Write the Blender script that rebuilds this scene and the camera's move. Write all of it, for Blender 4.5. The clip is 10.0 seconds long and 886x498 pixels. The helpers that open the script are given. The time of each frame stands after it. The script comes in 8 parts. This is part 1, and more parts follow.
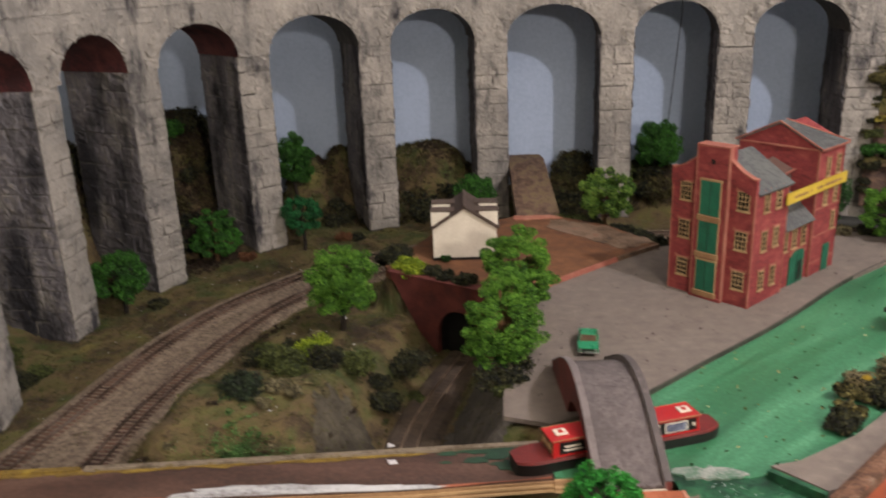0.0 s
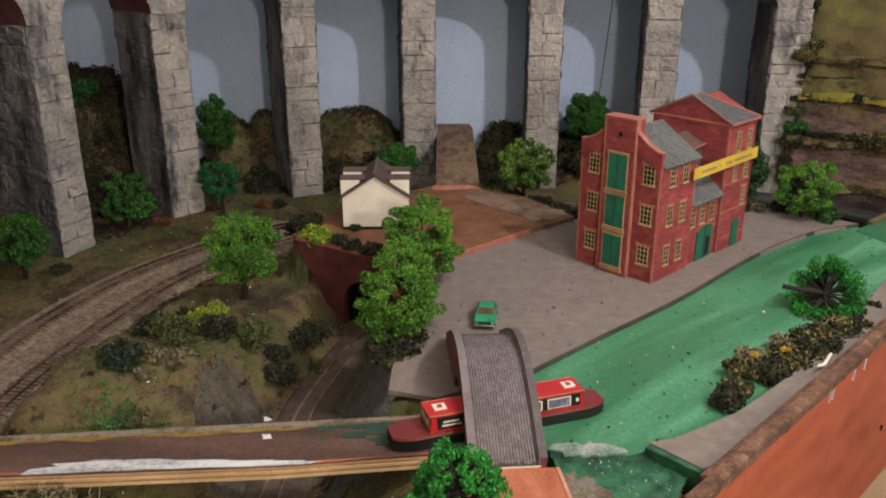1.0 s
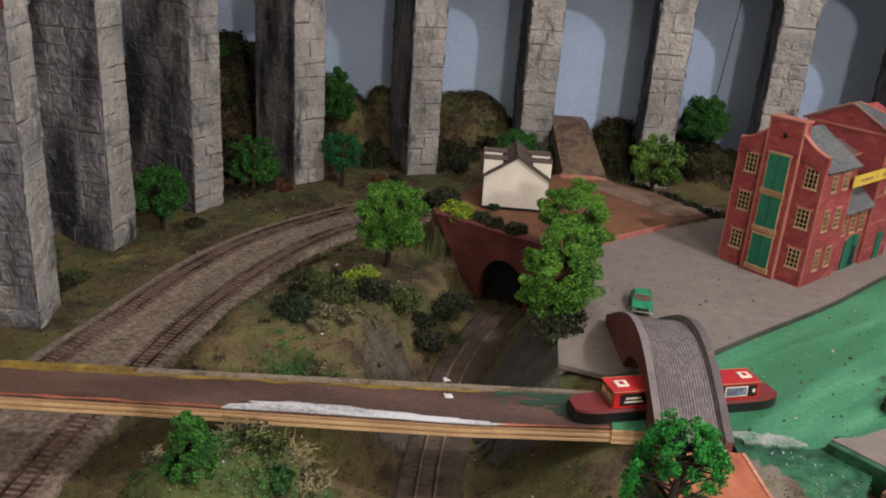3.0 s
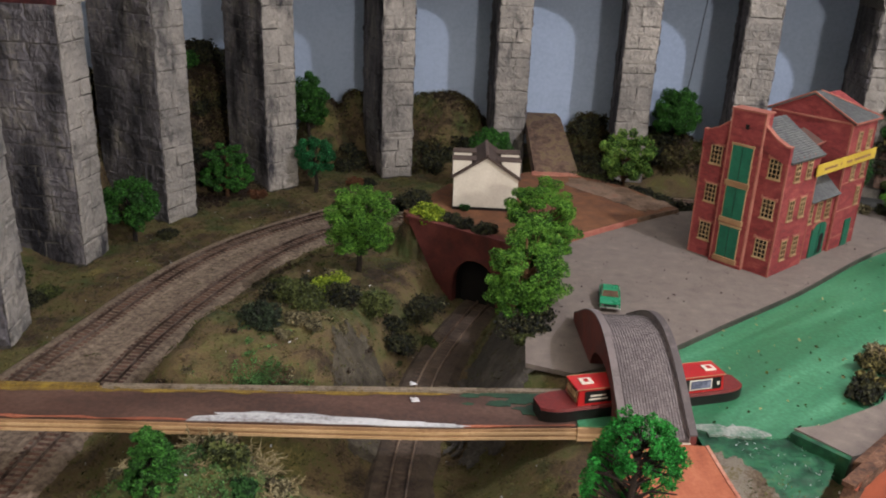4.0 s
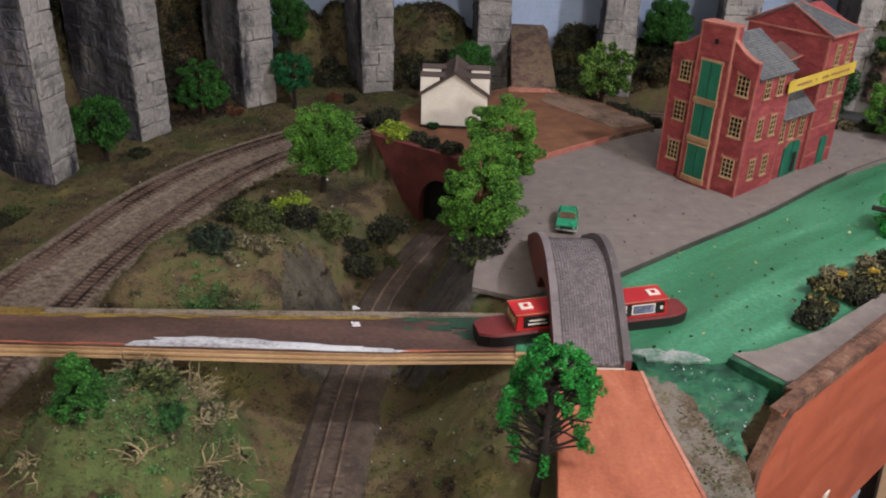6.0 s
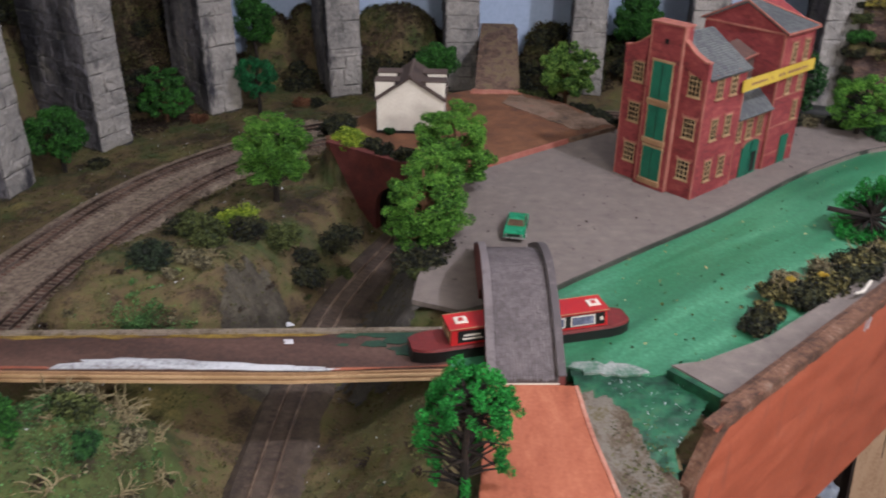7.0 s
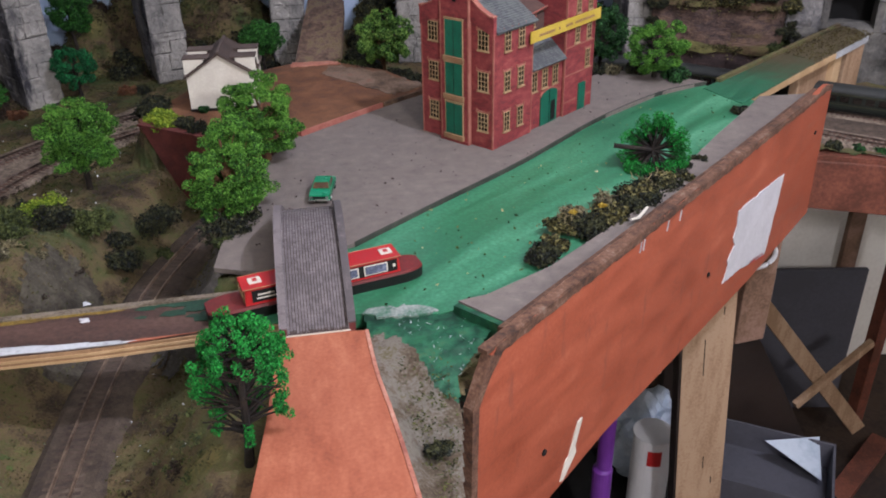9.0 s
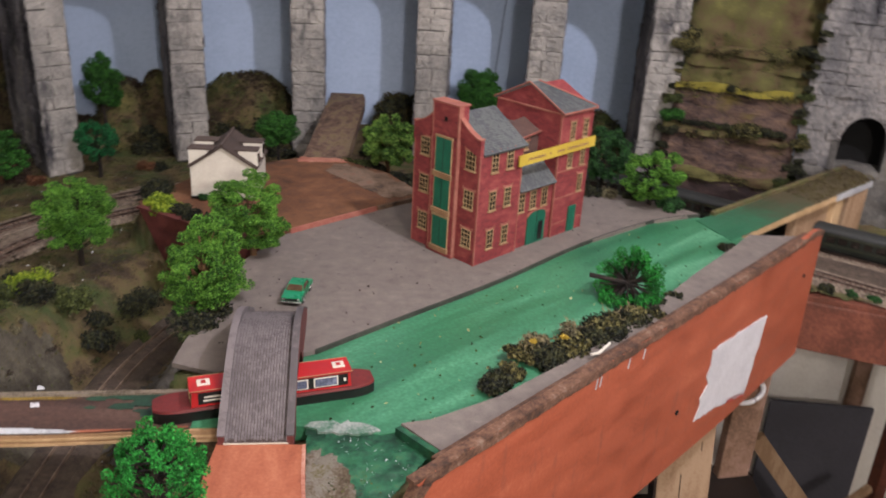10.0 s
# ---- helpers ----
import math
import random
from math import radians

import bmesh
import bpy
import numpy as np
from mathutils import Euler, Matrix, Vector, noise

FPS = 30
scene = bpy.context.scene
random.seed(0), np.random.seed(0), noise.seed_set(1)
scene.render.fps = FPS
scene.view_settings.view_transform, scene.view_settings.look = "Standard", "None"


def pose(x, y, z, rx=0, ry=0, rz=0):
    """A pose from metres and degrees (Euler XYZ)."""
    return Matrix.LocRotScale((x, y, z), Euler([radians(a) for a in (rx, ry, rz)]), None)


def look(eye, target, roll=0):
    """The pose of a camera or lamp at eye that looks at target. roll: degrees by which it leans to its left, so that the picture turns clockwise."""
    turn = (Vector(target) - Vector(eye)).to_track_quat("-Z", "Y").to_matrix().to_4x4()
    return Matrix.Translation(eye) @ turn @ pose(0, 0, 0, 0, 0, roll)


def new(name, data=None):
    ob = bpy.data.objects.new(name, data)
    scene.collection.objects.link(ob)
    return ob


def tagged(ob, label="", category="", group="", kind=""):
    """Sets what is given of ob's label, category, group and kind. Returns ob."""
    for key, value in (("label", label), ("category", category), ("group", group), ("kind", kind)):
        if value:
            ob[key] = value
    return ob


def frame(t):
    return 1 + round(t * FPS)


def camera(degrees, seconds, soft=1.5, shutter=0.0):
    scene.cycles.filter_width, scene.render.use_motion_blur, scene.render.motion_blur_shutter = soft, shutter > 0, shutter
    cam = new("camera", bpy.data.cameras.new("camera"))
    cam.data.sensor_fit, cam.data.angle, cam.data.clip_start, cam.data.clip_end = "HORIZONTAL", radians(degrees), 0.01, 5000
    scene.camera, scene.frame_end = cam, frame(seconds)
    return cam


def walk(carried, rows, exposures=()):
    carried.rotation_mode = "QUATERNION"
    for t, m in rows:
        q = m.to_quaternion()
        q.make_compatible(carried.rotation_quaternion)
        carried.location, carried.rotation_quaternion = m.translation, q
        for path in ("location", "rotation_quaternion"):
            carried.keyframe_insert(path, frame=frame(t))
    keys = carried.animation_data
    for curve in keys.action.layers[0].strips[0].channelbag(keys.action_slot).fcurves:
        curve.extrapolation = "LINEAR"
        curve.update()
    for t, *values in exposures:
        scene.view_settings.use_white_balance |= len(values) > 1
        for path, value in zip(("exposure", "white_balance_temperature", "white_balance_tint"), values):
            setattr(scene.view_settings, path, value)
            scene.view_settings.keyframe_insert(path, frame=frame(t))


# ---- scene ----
cam = camera(55.8, 10.0, soft=1.9, shutter=0.5)
PATH = [
    (0, (0.064, 0.061, 0.422), (-0.002, 1.954, -0.22), -2.1),
    (0.5, (0.115, 0.077, 0.418), (0.115, 1.95, -0.284), -0.6),
    (1, (0.13, 0.086, 0.411), (0.168, 1.955, -0.299), 0.0),
    (1.5, (0.132, 0.084, 0.399), (0.155, 1.938, -0.35), -0.2),
    (2, (0.112, 0.083, 0.397), (0.1, 1.934, -0.361), -0.3),
    (2.5, (0.021, 0.069, 0.392), (-0.063, 1.908, -0.39), 2.2),
    (3, (-0.005, 0.061, 0.393), (-0.066, 1.924, -0.332), 4.1),
    (4.5, (0.032, 0.065, 0.401), (0.007, 1.925, -0.334), 1.5),
    (5, (0.033, 0.069, 0.387), (0.011, 1.91, -0.392), 1.4),
    (6.5, (0.121, 0.093, 0.414), (0.036, 1.853, -0.534), 1.7),
    (7, (0.147, 0.106, 0.413), (0.08, 1.877, -0.514), 0.6),
    (7.5, (0.197, 0.089, 0.417), (0.281, 1.855, -0.518), -0.0),
    (8, (0.225, 0.083, 0.421), (0.392, 1.86, -0.48), -0.1),
    (8.5, (0.237, 0.072, 0.414), (0.436, 1.823, -0.532), -0.5),
    (9, (0.239, 0.067, 0.403), (0.424, 1.808, -0.563), -1.2),
    (9.5, (0.259, 0.071, 0.426), (0.497, 1.872, -0.411), 0.3),
    (10, (0.307, 0.068, 0.443), (0.423, 1.9, -0.349), 3.3),
]
walk(cam, [(t, look(eye, target, roll)) for t, eye, target, roll in PATH],
     [(0, 0.02, 6950, 12), (1.5, 0.02, 6800, 10), (3, 0.0, 6450, 10), (5, 0.0, 6350, 10), (6.5, 0.02, 6000, 13), (9, 0.05, 5680, 13), (10, 0.11, 6280, 14)])

# ---- light ----
world = bpy.data.worlds.new("room_air")
scene.world = world
world.use_nodes = True
world.node_tree.nodes["Background"].inputs["Color"].default_value = (0.9, 0.88, 0.85, 1)
world.node_tree.nodes["Background"].inputs["Strength"].default_value = 0.105


def lamp_data(name, kind, watts, colour, radius):
    d = bpy.data.lights.new(name, kind)
    d.energy, d.color = watts, colour
    d.shadow_soft_size = radius
    return d


LAMP = Vector((0.96, 0.36, 1.22))
bulb = new("ceiling_bulb", lamp_data("ceiling_bulb", "POINT", 60, (0.98, 0.925, 0.98), 0.03))
bulb.location = LAMP
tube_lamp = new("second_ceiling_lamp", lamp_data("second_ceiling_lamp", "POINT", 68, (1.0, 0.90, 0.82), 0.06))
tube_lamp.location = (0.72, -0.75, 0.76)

# ---- materials ----


def srgb(h):
    """A linear colour from a hex string."""
    v = [int(h[i:i + 2], 16) / 255 for i in (0, 2, 4)]
    return tuple(c / 12.92 if c < 0.04045 else ((c + 0.055) / 1.055) ** 2.4 for c in v) + (1,)


def material(name, colours, scale=60, rough=0.8, bump=0.3, fine=500, metal=0.0, contrast=0.5, random=0.0, stretch=(1, 1, 1), spec=0.4, island=False, turn=None, depth=0.002, stain=0.3, crease=None, streak=None):
    """Two or three colours mixed by coarse noise, broken by fine noise that also gives relief."""
    m = bpy.data.materials.new(name)
    m.use_nodes = True
    nt = m.node_tree
    b = nt.nodes["Principled BSDF"]
    b.inputs["Roughness"].default_value = rough
    b.inputs["Metallic"].default_value = metal
    b.inputs["Specular IOR Level"].default_value = spec
    tc = nt.nodes.new("ShaderNodeNewGeometry")
    mp = nt.nodes.new("ShaderNodeMapping")
    mp.inputs["Scale"].default_value = stretch
    if turn is not None:
        mp.vector_type = "TEXTURE"
        mp.inputs["Scale"].default_value = tuple(1 / s for s in stretch)
        mp.inputs["Rotation"].default_value = (0, 0, math.radians(turn))
    nt.links.new(tc.outputs["Position"], mp.inputs["Vector"])
    n1 = nt.nodes.new("ShaderNodeTexNoise")
    n1.inputs["Scale"].default_value, n1.inputs["Detail"].default_value, n1.inputs["Roughness"].default_value = scale, 9, 0.66
    n2 = nt.nodes.new("ShaderNodeTexNoise")
    n2.inputs["Scale"].default_value, n2.inputs["Detail"].default_value = fine, 3
    n3 = nt.nodes.new("ShaderNodeTexNoise")
    n3.inputs["Scale"].default_value, n3.inputs["Detail"].default_value, n3.inputs["Distortion"].default_value = scale * 0.28, 4, 0.6
    nt.links.new(tc.outputs["Position"], n2.inputs["Vector"])
    for n in (n1, n3):
        nt.links.new(mp.outputs["Vector"], n.inputs["Vector"])
    mixf = nt.nodes.new("ShaderNodeMix")
    mixf.inputs["Factor"].default_value = 0.3
    nt.links.new(n1.outputs["Fac"], mixf.inputs["A"])
    nt.links.new(n2.outputs["Fac"], mixf.inputs["B"])
    mixs = nt.nodes.new("ShaderNodeMix")
    mixs.inputs["Factor"].default_value = stain
    nt.links.new(mixf.outputs["Result"], mixs.inputs["A"])
    nt.links.new(n3.outputs["Fac"], mixs.inputs["B"])
    fac = mixs.outputs["Result"]
    wear = nt.nodes.new("ShaderNodeMapRange")
    wear.inputs["From Min"].default_value, wear.inputs["From Max"].default_value = 0.35, 0.65
    wear.inputs["To Min"].default_value, wear.inputs["To Max"].default_value = max(0.05, rough - 0.1), min(1.0, rough + 0.1)
    nt.links.new(n1.outputs["Fac"], wear.inputs["Value"])
    nt.links.new(wear.outputs["Result"], b.inputs["Roughness"])
    if random:
        rnd = nt.nodes.new("ShaderNodeNewGeometry" if island else "ShaderNodeObjectInfo")
        ad = nt.nodes.new("ShaderNodeMath")
        ad.operation = "MULTIPLY_ADD"
        ad.inputs[1].default_value, ad.inputs[2].default_value = random * 0.6, -random * 0.3
        nt.links.new(rnd.outputs["Random Per Island" if island else "Random"], ad.inputs[0])
        ad2 = nt.nodes.new("ShaderNodeMath")
        nt.links.new(ad.outputs[0], ad2.inputs[0])
        nt.links.new(fac, ad2.inputs[1])
        fac = ad2.outputs[0]
    ramp = nt.nodes.new("ShaderNodeValToRGB")
    cols = [srgb(c) if isinstance(c, str) else c for c in colours]
    lo, hi = 0.5 - contrast * 0.135, 0.5 + contrast * 0.135
    ramp.color_ramp.elements[0].position, ramp.color_ramp.elements[1].position = lo, hi
    ramp.color_ramp.elements[0].color, ramp.color_ramp.elements[1].color = cols[0], cols[-1]
    for k, c in enumerate(cols[1:-1]):
        e = ramp.color_ramp.elements.new(lo + (hi - lo) * (k + 1) / (len(cols) - 1))
        e.color = c
    nt.links.new(fac, ramp.inputs["Fac"])
    colour, height = ramp.outputs["Color"], mixf.outputs["Result"]
    if streak:      # a dark wash that has run down: (scale, height stretch, from, to, colour)
        sm = nt.nodes.new("ShaderNodeMapping")
        sm.inputs["Scale"].default_value = (1, 1, streak[1])
        nt.links.new(tc.outputs["Position"], sm.inputs["Vector"])
        sn = nt.nodes.new("ShaderNodeTexNoise")
        sn.inputs["Scale"].default_value, sn.inputs["Detail"].default_value, sn.inputs["Roughness"].default_value = streak[0], 7, 0.62
        nt.links.new(sm.outputs["Vector"], sn.inputs["Vector"])
        sr = nt.nodes.new("ShaderNodeMapRange")
        sr.inputs["From Min"].default_value, sr.inputs["From Max"].default_value = streak[2], streak[3]
        nt.links.new(sn.outputs["Fac"], sr.inputs["Value"])
        smx = nt.nodes.new("ShaderNodeMix")
        smx.data_type = "RGBA"
        nt.links.new(sr.outputs["Result"], smx.inputs["Factor"])
        nt.links.new(colour, smx.inputs["A"])
        smx.inputs["B"].default_value = srgb(streak[4])
        colour = smx.outputs["Result"]
    if crease:      # folds and tool marks: ridged noise in the relief, (scale, amount)
        cn = nt.nodes.new("ShaderNodeTexNoise")
        cn.inputs["Scale"].default_value, cn.inputs["Detail"].default_value, cn.inputs["Distortion"].default_value = crease[0], 4, 0.8
        nt.links.new(mp.outputs["Vector"], cn.inputs["Vector"])
        c0 = nt.nodes.new("ShaderNodeMath")
        c0.operation = "SUBTRACT"
        c0.inputs[1].default_value = 0.5
        nt.links.new(cn.outputs["Fac"], c0.inputs[0])
        c1 = nt.nodes.new("ShaderNodeMath")
        c1.operation = "ABSOLUTE"
        nt.links.new(c0.outputs[0], c1.inputs[0])
        c2 = nt.nodes.new("ShaderNodeMath")
        c2.operation = "MULTIPLY_ADD"
        c2.inputs[1].default_value = crease[1]
        nt.links.new(c1.outputs[0], c2.inputs[0])
        nt.links.new(height, c2.inputs[2])
        height = c2.outputs[0]
    nt.links.new(colour, b.inputs["Base Color"])
    if bump:
        bp = nt.nodes.new("ShaderNodeBump")
        bp.inputs["Strength"].default_value, bp.inputs["Distance"].default_value = bump, depth
        nt.links.new(height, bp.inputs["Height"])
        nt.links.new(bp.outputs["Normal"], b.inputs["Normal"])
    return m


M_STONE = material("weathered_stone", ("5c5a58", "7b7976", "8e8b86", "9d9993", "a8a49d"), 34, 0.92, 1.0, 170, contrast=1.2, random=0.06, stretch=(1, 1, 0.75), depth=0.006, stain=0.45, crease=(75, 1.6), streak=(17, 0.42, 0.54, 0.66, "34343a"))
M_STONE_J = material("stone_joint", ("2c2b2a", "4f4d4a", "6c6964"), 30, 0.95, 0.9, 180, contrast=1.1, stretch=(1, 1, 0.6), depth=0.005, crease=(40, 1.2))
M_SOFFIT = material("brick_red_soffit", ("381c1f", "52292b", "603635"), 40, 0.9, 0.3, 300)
M_WALL = material("pale_blue_paint", ("97a8c0", "9fb0c8", "a6b7cf"), 3, 0.85, 0.05, 120)
M_ROOM = material("off_white_plaster", ("d6d2c8", "e0dcd3", "e6e3da"), 3, 0.9, 0.08, 90)
M_FLOOR = material("dark_brown_floor", ("211812", "32261d", "403227"), 8, 0.8, 0.2, 90)
M_EARTH = material("earth_and_grass_scatter", ("1f1810", "3f3323", "5a4d34", "50502c", "6e643b"), 34, 0.97, 1.0, 420, contrast=0.9, depth=0.005, stain=0.4, streak=(13, 1.0, 0.52, 0.66, "36431e"))
M_BALLAST = material("grey_brown_ballast", ("43382f", "6d6053", "8c7f70"), 140, 0.95, 1.0, 900, contrast=0.85, stain=0.12)
M_SLEEPER = material("brown_sleeper", ("33231e", "523b32", "694f43"), 60, 0.9, 0.3, 500)
M_RAIL = material("rusty_rail", ("2e241e", "4a3d34", "6b6058"), 60, 0.5, 0.1, 500, metal=0.3)
M_YARD = material("grey_card_yard", ("524b46", "645c57", "6d655f", "7b726b"), 70, 0.92, 0.6, 1100, contrast=1.15, stain=0.2)
M_TERRACE = material("brown_brick_paper", ("3f281a", "553622", "67442c", "745239"), 44, 0.92, 0.3, 800, contrast=0.85)
M_PINK = material("pink_card_edge", ("7d4a3d", "9c6654", "b08674"), 60, 0.9, 0.4, 500, contrast=0.8)
M_CANAL = material("green_painted_water", ("285a3e", "306848", "3f7a59", "5a9270"), 26, 0.42, 0.25, 260, contrast=0.85, stretch=(0.16, 1.3, 1), spec=0.5, turn=40)
M_TROUGH = material("brown_painted_trough", ("2b1f1a", "3b2a24", "4c372f", "5c463c"), 22, 0.6, 0.3, 260, contrast=0.8, stretch=(0.25, 1, 1))
M_PLY = material("plywood_edge", ("a58862", "bb9e78"), 30, 0.8, 0.2, 300)
M_TUNNEL = material("dark_red_brick_card", ("431d1b", "542623", "62322d"), 40, 0.85, 0.2, 600)
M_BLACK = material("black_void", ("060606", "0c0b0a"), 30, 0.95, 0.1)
M_ORANGE = material("orange_terracotta_board", ("7a3a26", "8c4730", "994f36", "a55e43"), 40, 0.6, 0.3, 300, contrast=1.1, stretch=(0.35, 1, 1), turn=44, streak=(60, 0.2, 0.58, 0.74, "7a4434"))
M_DECK = material("grey_cobble_paper", ("4a4546", "5a5454", "686162"), 90, 0.85, 0.2, 600, random=0.3)
M_BRICK = material("red_brick_paper", ("5a2224", "702b2d", "803838", "8e4a45"), 90, 0.85, 0.3, 900, contrast=0.85, stretch=(1, 1, 2.2))
M_CREAM = material("cream_stone_trim", ("8a7050", "a48c68"), 90, 0.8, 0.2, 600)
M_GREEN_DOOR = material("dark_green_paint", ("0f4f3c", "176049"), 60, 0.6, 0.1, 400)
M_SLATE = material("grey_slate", ("4b4e51", "565a5b", "626564"), 60, 0.8, 0.2, 600, random=0.3, island=True)
M_GLASS = material("dark_window", ("14110f", "2a2420"), 60, 0.15, 0.0)
M_BOATWIN = material("grey_blue_boat_window", ("2a2c38", "474b5c", "6b7084"), 40, 0.2, 0.0, contrast=0.8)
M_YELLOW = material("yellow_paper", ("a68d2e", "b89f3c"), 30, 0.7, 0.1, 400)
M_WHITE = material("white_card", ("bdb7aa", "cac5b8"), 30, 0.8, 0.05, 300)
M_ROOF = material("dark_brown_roof", ("3a2f2b", "4c403a"), 60, 0.85, 0.3, 500, random=0.4)
M_RED = material("red_boat_paint", ("98191b", "aa2221"), 30, 0.45, 0.05, 300)
M_DKRED = material("dull_red_deck", ("551b1a", "682422"), 30, 0.6, 0.1, 300)
M_HULL = material("black_hull", ("0c0c0c", "191817"), 30, 0.5, 0.1, 300)
M_CARG = material("car_green_paint", ("0f6b46", "147a52"), 20, 0.3, 0.02, 300)
M_RUBBER = material("black_rubber", ("0b0b0b", "161514"), 60, 0.7, 0.1)
M_CHROME = material("chrome", ("b9b9b7", "d0d0cd"), 30, 0.25, 0.0, metal=0.9)
M_BARK = material("dark_bark", ("0f0c0a", "1f1915", "2b241d"), 90, 0.95, 0.5, 500)
M_BARK_BR = material("brown_bark", ("4a3524", "6a4e36"), 90, 0.95, 0.5, 500)
M_LEAF = material("bright_green_foliage", ("1c400b", "315f12", "497a20", "5d8c2e"), 60, 0.9, 0.2, 900, random=0.5, island=True)
M_LEAF_P = material("yellowish_green_foliage", ("22400f", "3a611a", "55792a", "698838"), 60, 0.9, 0.2, 900, random=0.5, island=True)
M_LEAF_E = material("emerald_foliage", ("0c4a14", "156a1e", "2a8832"), 60, 0.9, 0.2, 900, random=0.5, island=True)
M_LEAF_D = material("deep_green_foliage", ("0f2a10", "1c431b", "2f5a28"), 60, 0.9, 0.2, 900, random=0.5, island=True)
M_LEAF_G = material("mid_green_foliage", ("12350c", "1f4d14", "356a22"), 60, 0.9, 0.2, 900, random=0.5, island=True)
M_LEAF_T = material("teal_green_foliage", ("0b3a1a", "12522a", "1f6b3a"), 60, 0.9, 0.2, 900, random=0.5, island=True)
M_LEAF_O = material("olive_foliage", ("1f2810", "353f1b", "4b5328"), 60, 0.9, 0.2, 900, random=0.5, island=True)
M_LEAF_B = material("dark_bush_foliage", ("0a0d09", "151b12", "252b1b", "38391f"), 120, 0.95, 0.2, 900, random=0.5, island=True)
M_LEAF_Y = material("lime_foliage", ("4f6410", "6f8618", "8a9c2c"), 60, 0.9, 0.2, 900, random=0.5, island=True)
M_LICHEN = material("pale_lichen", ("3a3627", "58533e", "777156"), 60, 0.95, 0.3, 900, random=0.5, island=True)
M_MOSS = material("olive_ledge_turf", ("432f21", "50422c", "4e4c29", "5d5a32"), 26, 0.95, 1.0, 420, contrast=0.8, depth=0.006)
M_CLIFF = material("brown_layered_cliff", ("2a2222", "493a35", "614e43", "6c5844"), 40, 0.95, 1.0, 260, contrast=1.0, stretch=(1, 1, 2.6), depth=0.006, crease=(30, 1.2), streak=(13, 1.7, 0.57, 0.70, "5a4f26"))
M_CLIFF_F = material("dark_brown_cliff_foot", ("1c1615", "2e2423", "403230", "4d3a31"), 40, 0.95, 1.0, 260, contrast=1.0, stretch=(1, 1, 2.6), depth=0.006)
M_SAND = material("sandy_plaster", ("362a1d", "4c4132", "68635a", "49421f"), 40, 0.95, 0.8, 400, contrast=0.85)
M_WOOD = material("raw_pine", ("84694f", "967b61", "a3896e"), 16, 0.75, 0.12, 260, stretch=(3, 3, 0.5))
M_WOODD = material("brown_stained_timber", ("4f2c1e", "66392a", "754634"), 16, 0.7, 0.15, 200)
M_GREY = material("dark_grey_panel", ("46464c", "505058"), 6, 0.7, 0.05, 100)
M_PURPLE = material("purple_plastic", ("5a2a7a", "6a368c"), 10, 0.35, 0.0)
M_CAN = material("white_plastic_tub", ("c9c9cc", "d6d6d8"), 10, 0.4, 0.0)
M_TRAING = material("dark_green_coach", ("0d130f", "161e18"), 30, 0.45, 0.05)
M_TRAINR = material("grey_coach_roof", ("1c1e1d", "282a29"), 30, 0.7, 0.1)
M_WASH = material("white_primer", ("8f9296", "a9abae", "bdbfc1"), 40, 0.85, 0.12, 300, contrast=0.9)
M_GREENP = material("glossy_green_paint", ("0d2a1c", "173f2b", "22573b", "3a5638"), 60, 0.55, 0.3, 200, contrast=0.85, spec=0.35)
M_ROCK = material("grey_rock_plaster", ("211f1c", "363330", "47443f", "5c5852"), 40, 0.92, 0.9, 260, contrast=1.3, depth=0.004, crease=(50, 1.0))
M_GRASS = material("bright_scatter_grass", ("263f1e", "3b5f2e", "557d46"), 60, 0.95, 0.5, 700, contrast=0.9, random=0.5, island=True)
M_TURF = material("dark_olive_scatter", ("2a2413", "42391d", "55502a"), 50, 0.95, 0.5, 700, contrast=0.9, random=0.4, island=True)
M_TOPB = material("worn_board_edge", ("2a1f18", "4a3326", "674a39", "7d6b5d"), 120, 0.9, 0.7, 400, contrast=1.0)
M_DIRT = material("dark_ballast_and_dirt", ("2e2620", "483d34", "5d5147"), 110, 0.95, 1.0, 900, contrast=0.8)
M_DIRT_D = material("oily_dark_ballast", ("2a2320", "43392f", "574c42"), 110, 0.95, 1.0, 900, contrast=0.9, streak=(30, 1.0, 0.56, 0.7, "655a4e"))
M_SALMON = material("salmon_printed_trim", ("733f34", "8f564a", "a0705f"), 70, 0.85, 0.3, 600, contrast=1.1)
M_GREENBOARD = material("green_to_brown_painted_plank", ("2e241d", "1c3528", "264a35", "3a3a28"), 26, 0.6, 0.4, 260, contrast=1.3, stretch=(0.3, 1, 1), turn=20)
M_PLANK = material("green_fading_to_mossy_brown", ("21523a", "295e43", "336a4c", "3f7556"), 30, 0.55, 0.35, 220, contrast=0.8, stretch=(0.2, 1.3, 1), turn=39)
nt = M_PLANK.node_tree
pb = nt.nodes["Principled BSDF"]
geo = nt.nodes.new("ShaderNodeNewGeometry")
dot = nt.nodes.new("ShaderNodeVectorMath")
dot.operation = "DOT_PRODUCT"
dot.inputs[1].default_value = (0.77, 0.638, 0)
nt.links.new(geo.outputs["Position"], dot.inputs[0])
nz = nt.nodes.new("ShaderNodeTexNoise")
nz.inputs["Scale"].default_value, nz.inputs["Detail"].default_value, nz.inputs["Roughness"].default_value = 26, 8, 0.7
nt.links.new(geo.outputs["Position"], nz.inputs["Vector"])
ad = nt.nodes.new("ShaderNodeMath")
ad.operation = "MULTIPLY_ADD"
ad.inputs[1].default_value = 0.34
nt.links.new(nz.outputs["Fac"], ad.inputs[0])
nt.links.new(dot.outputs["Value"], ad.inputs[2])
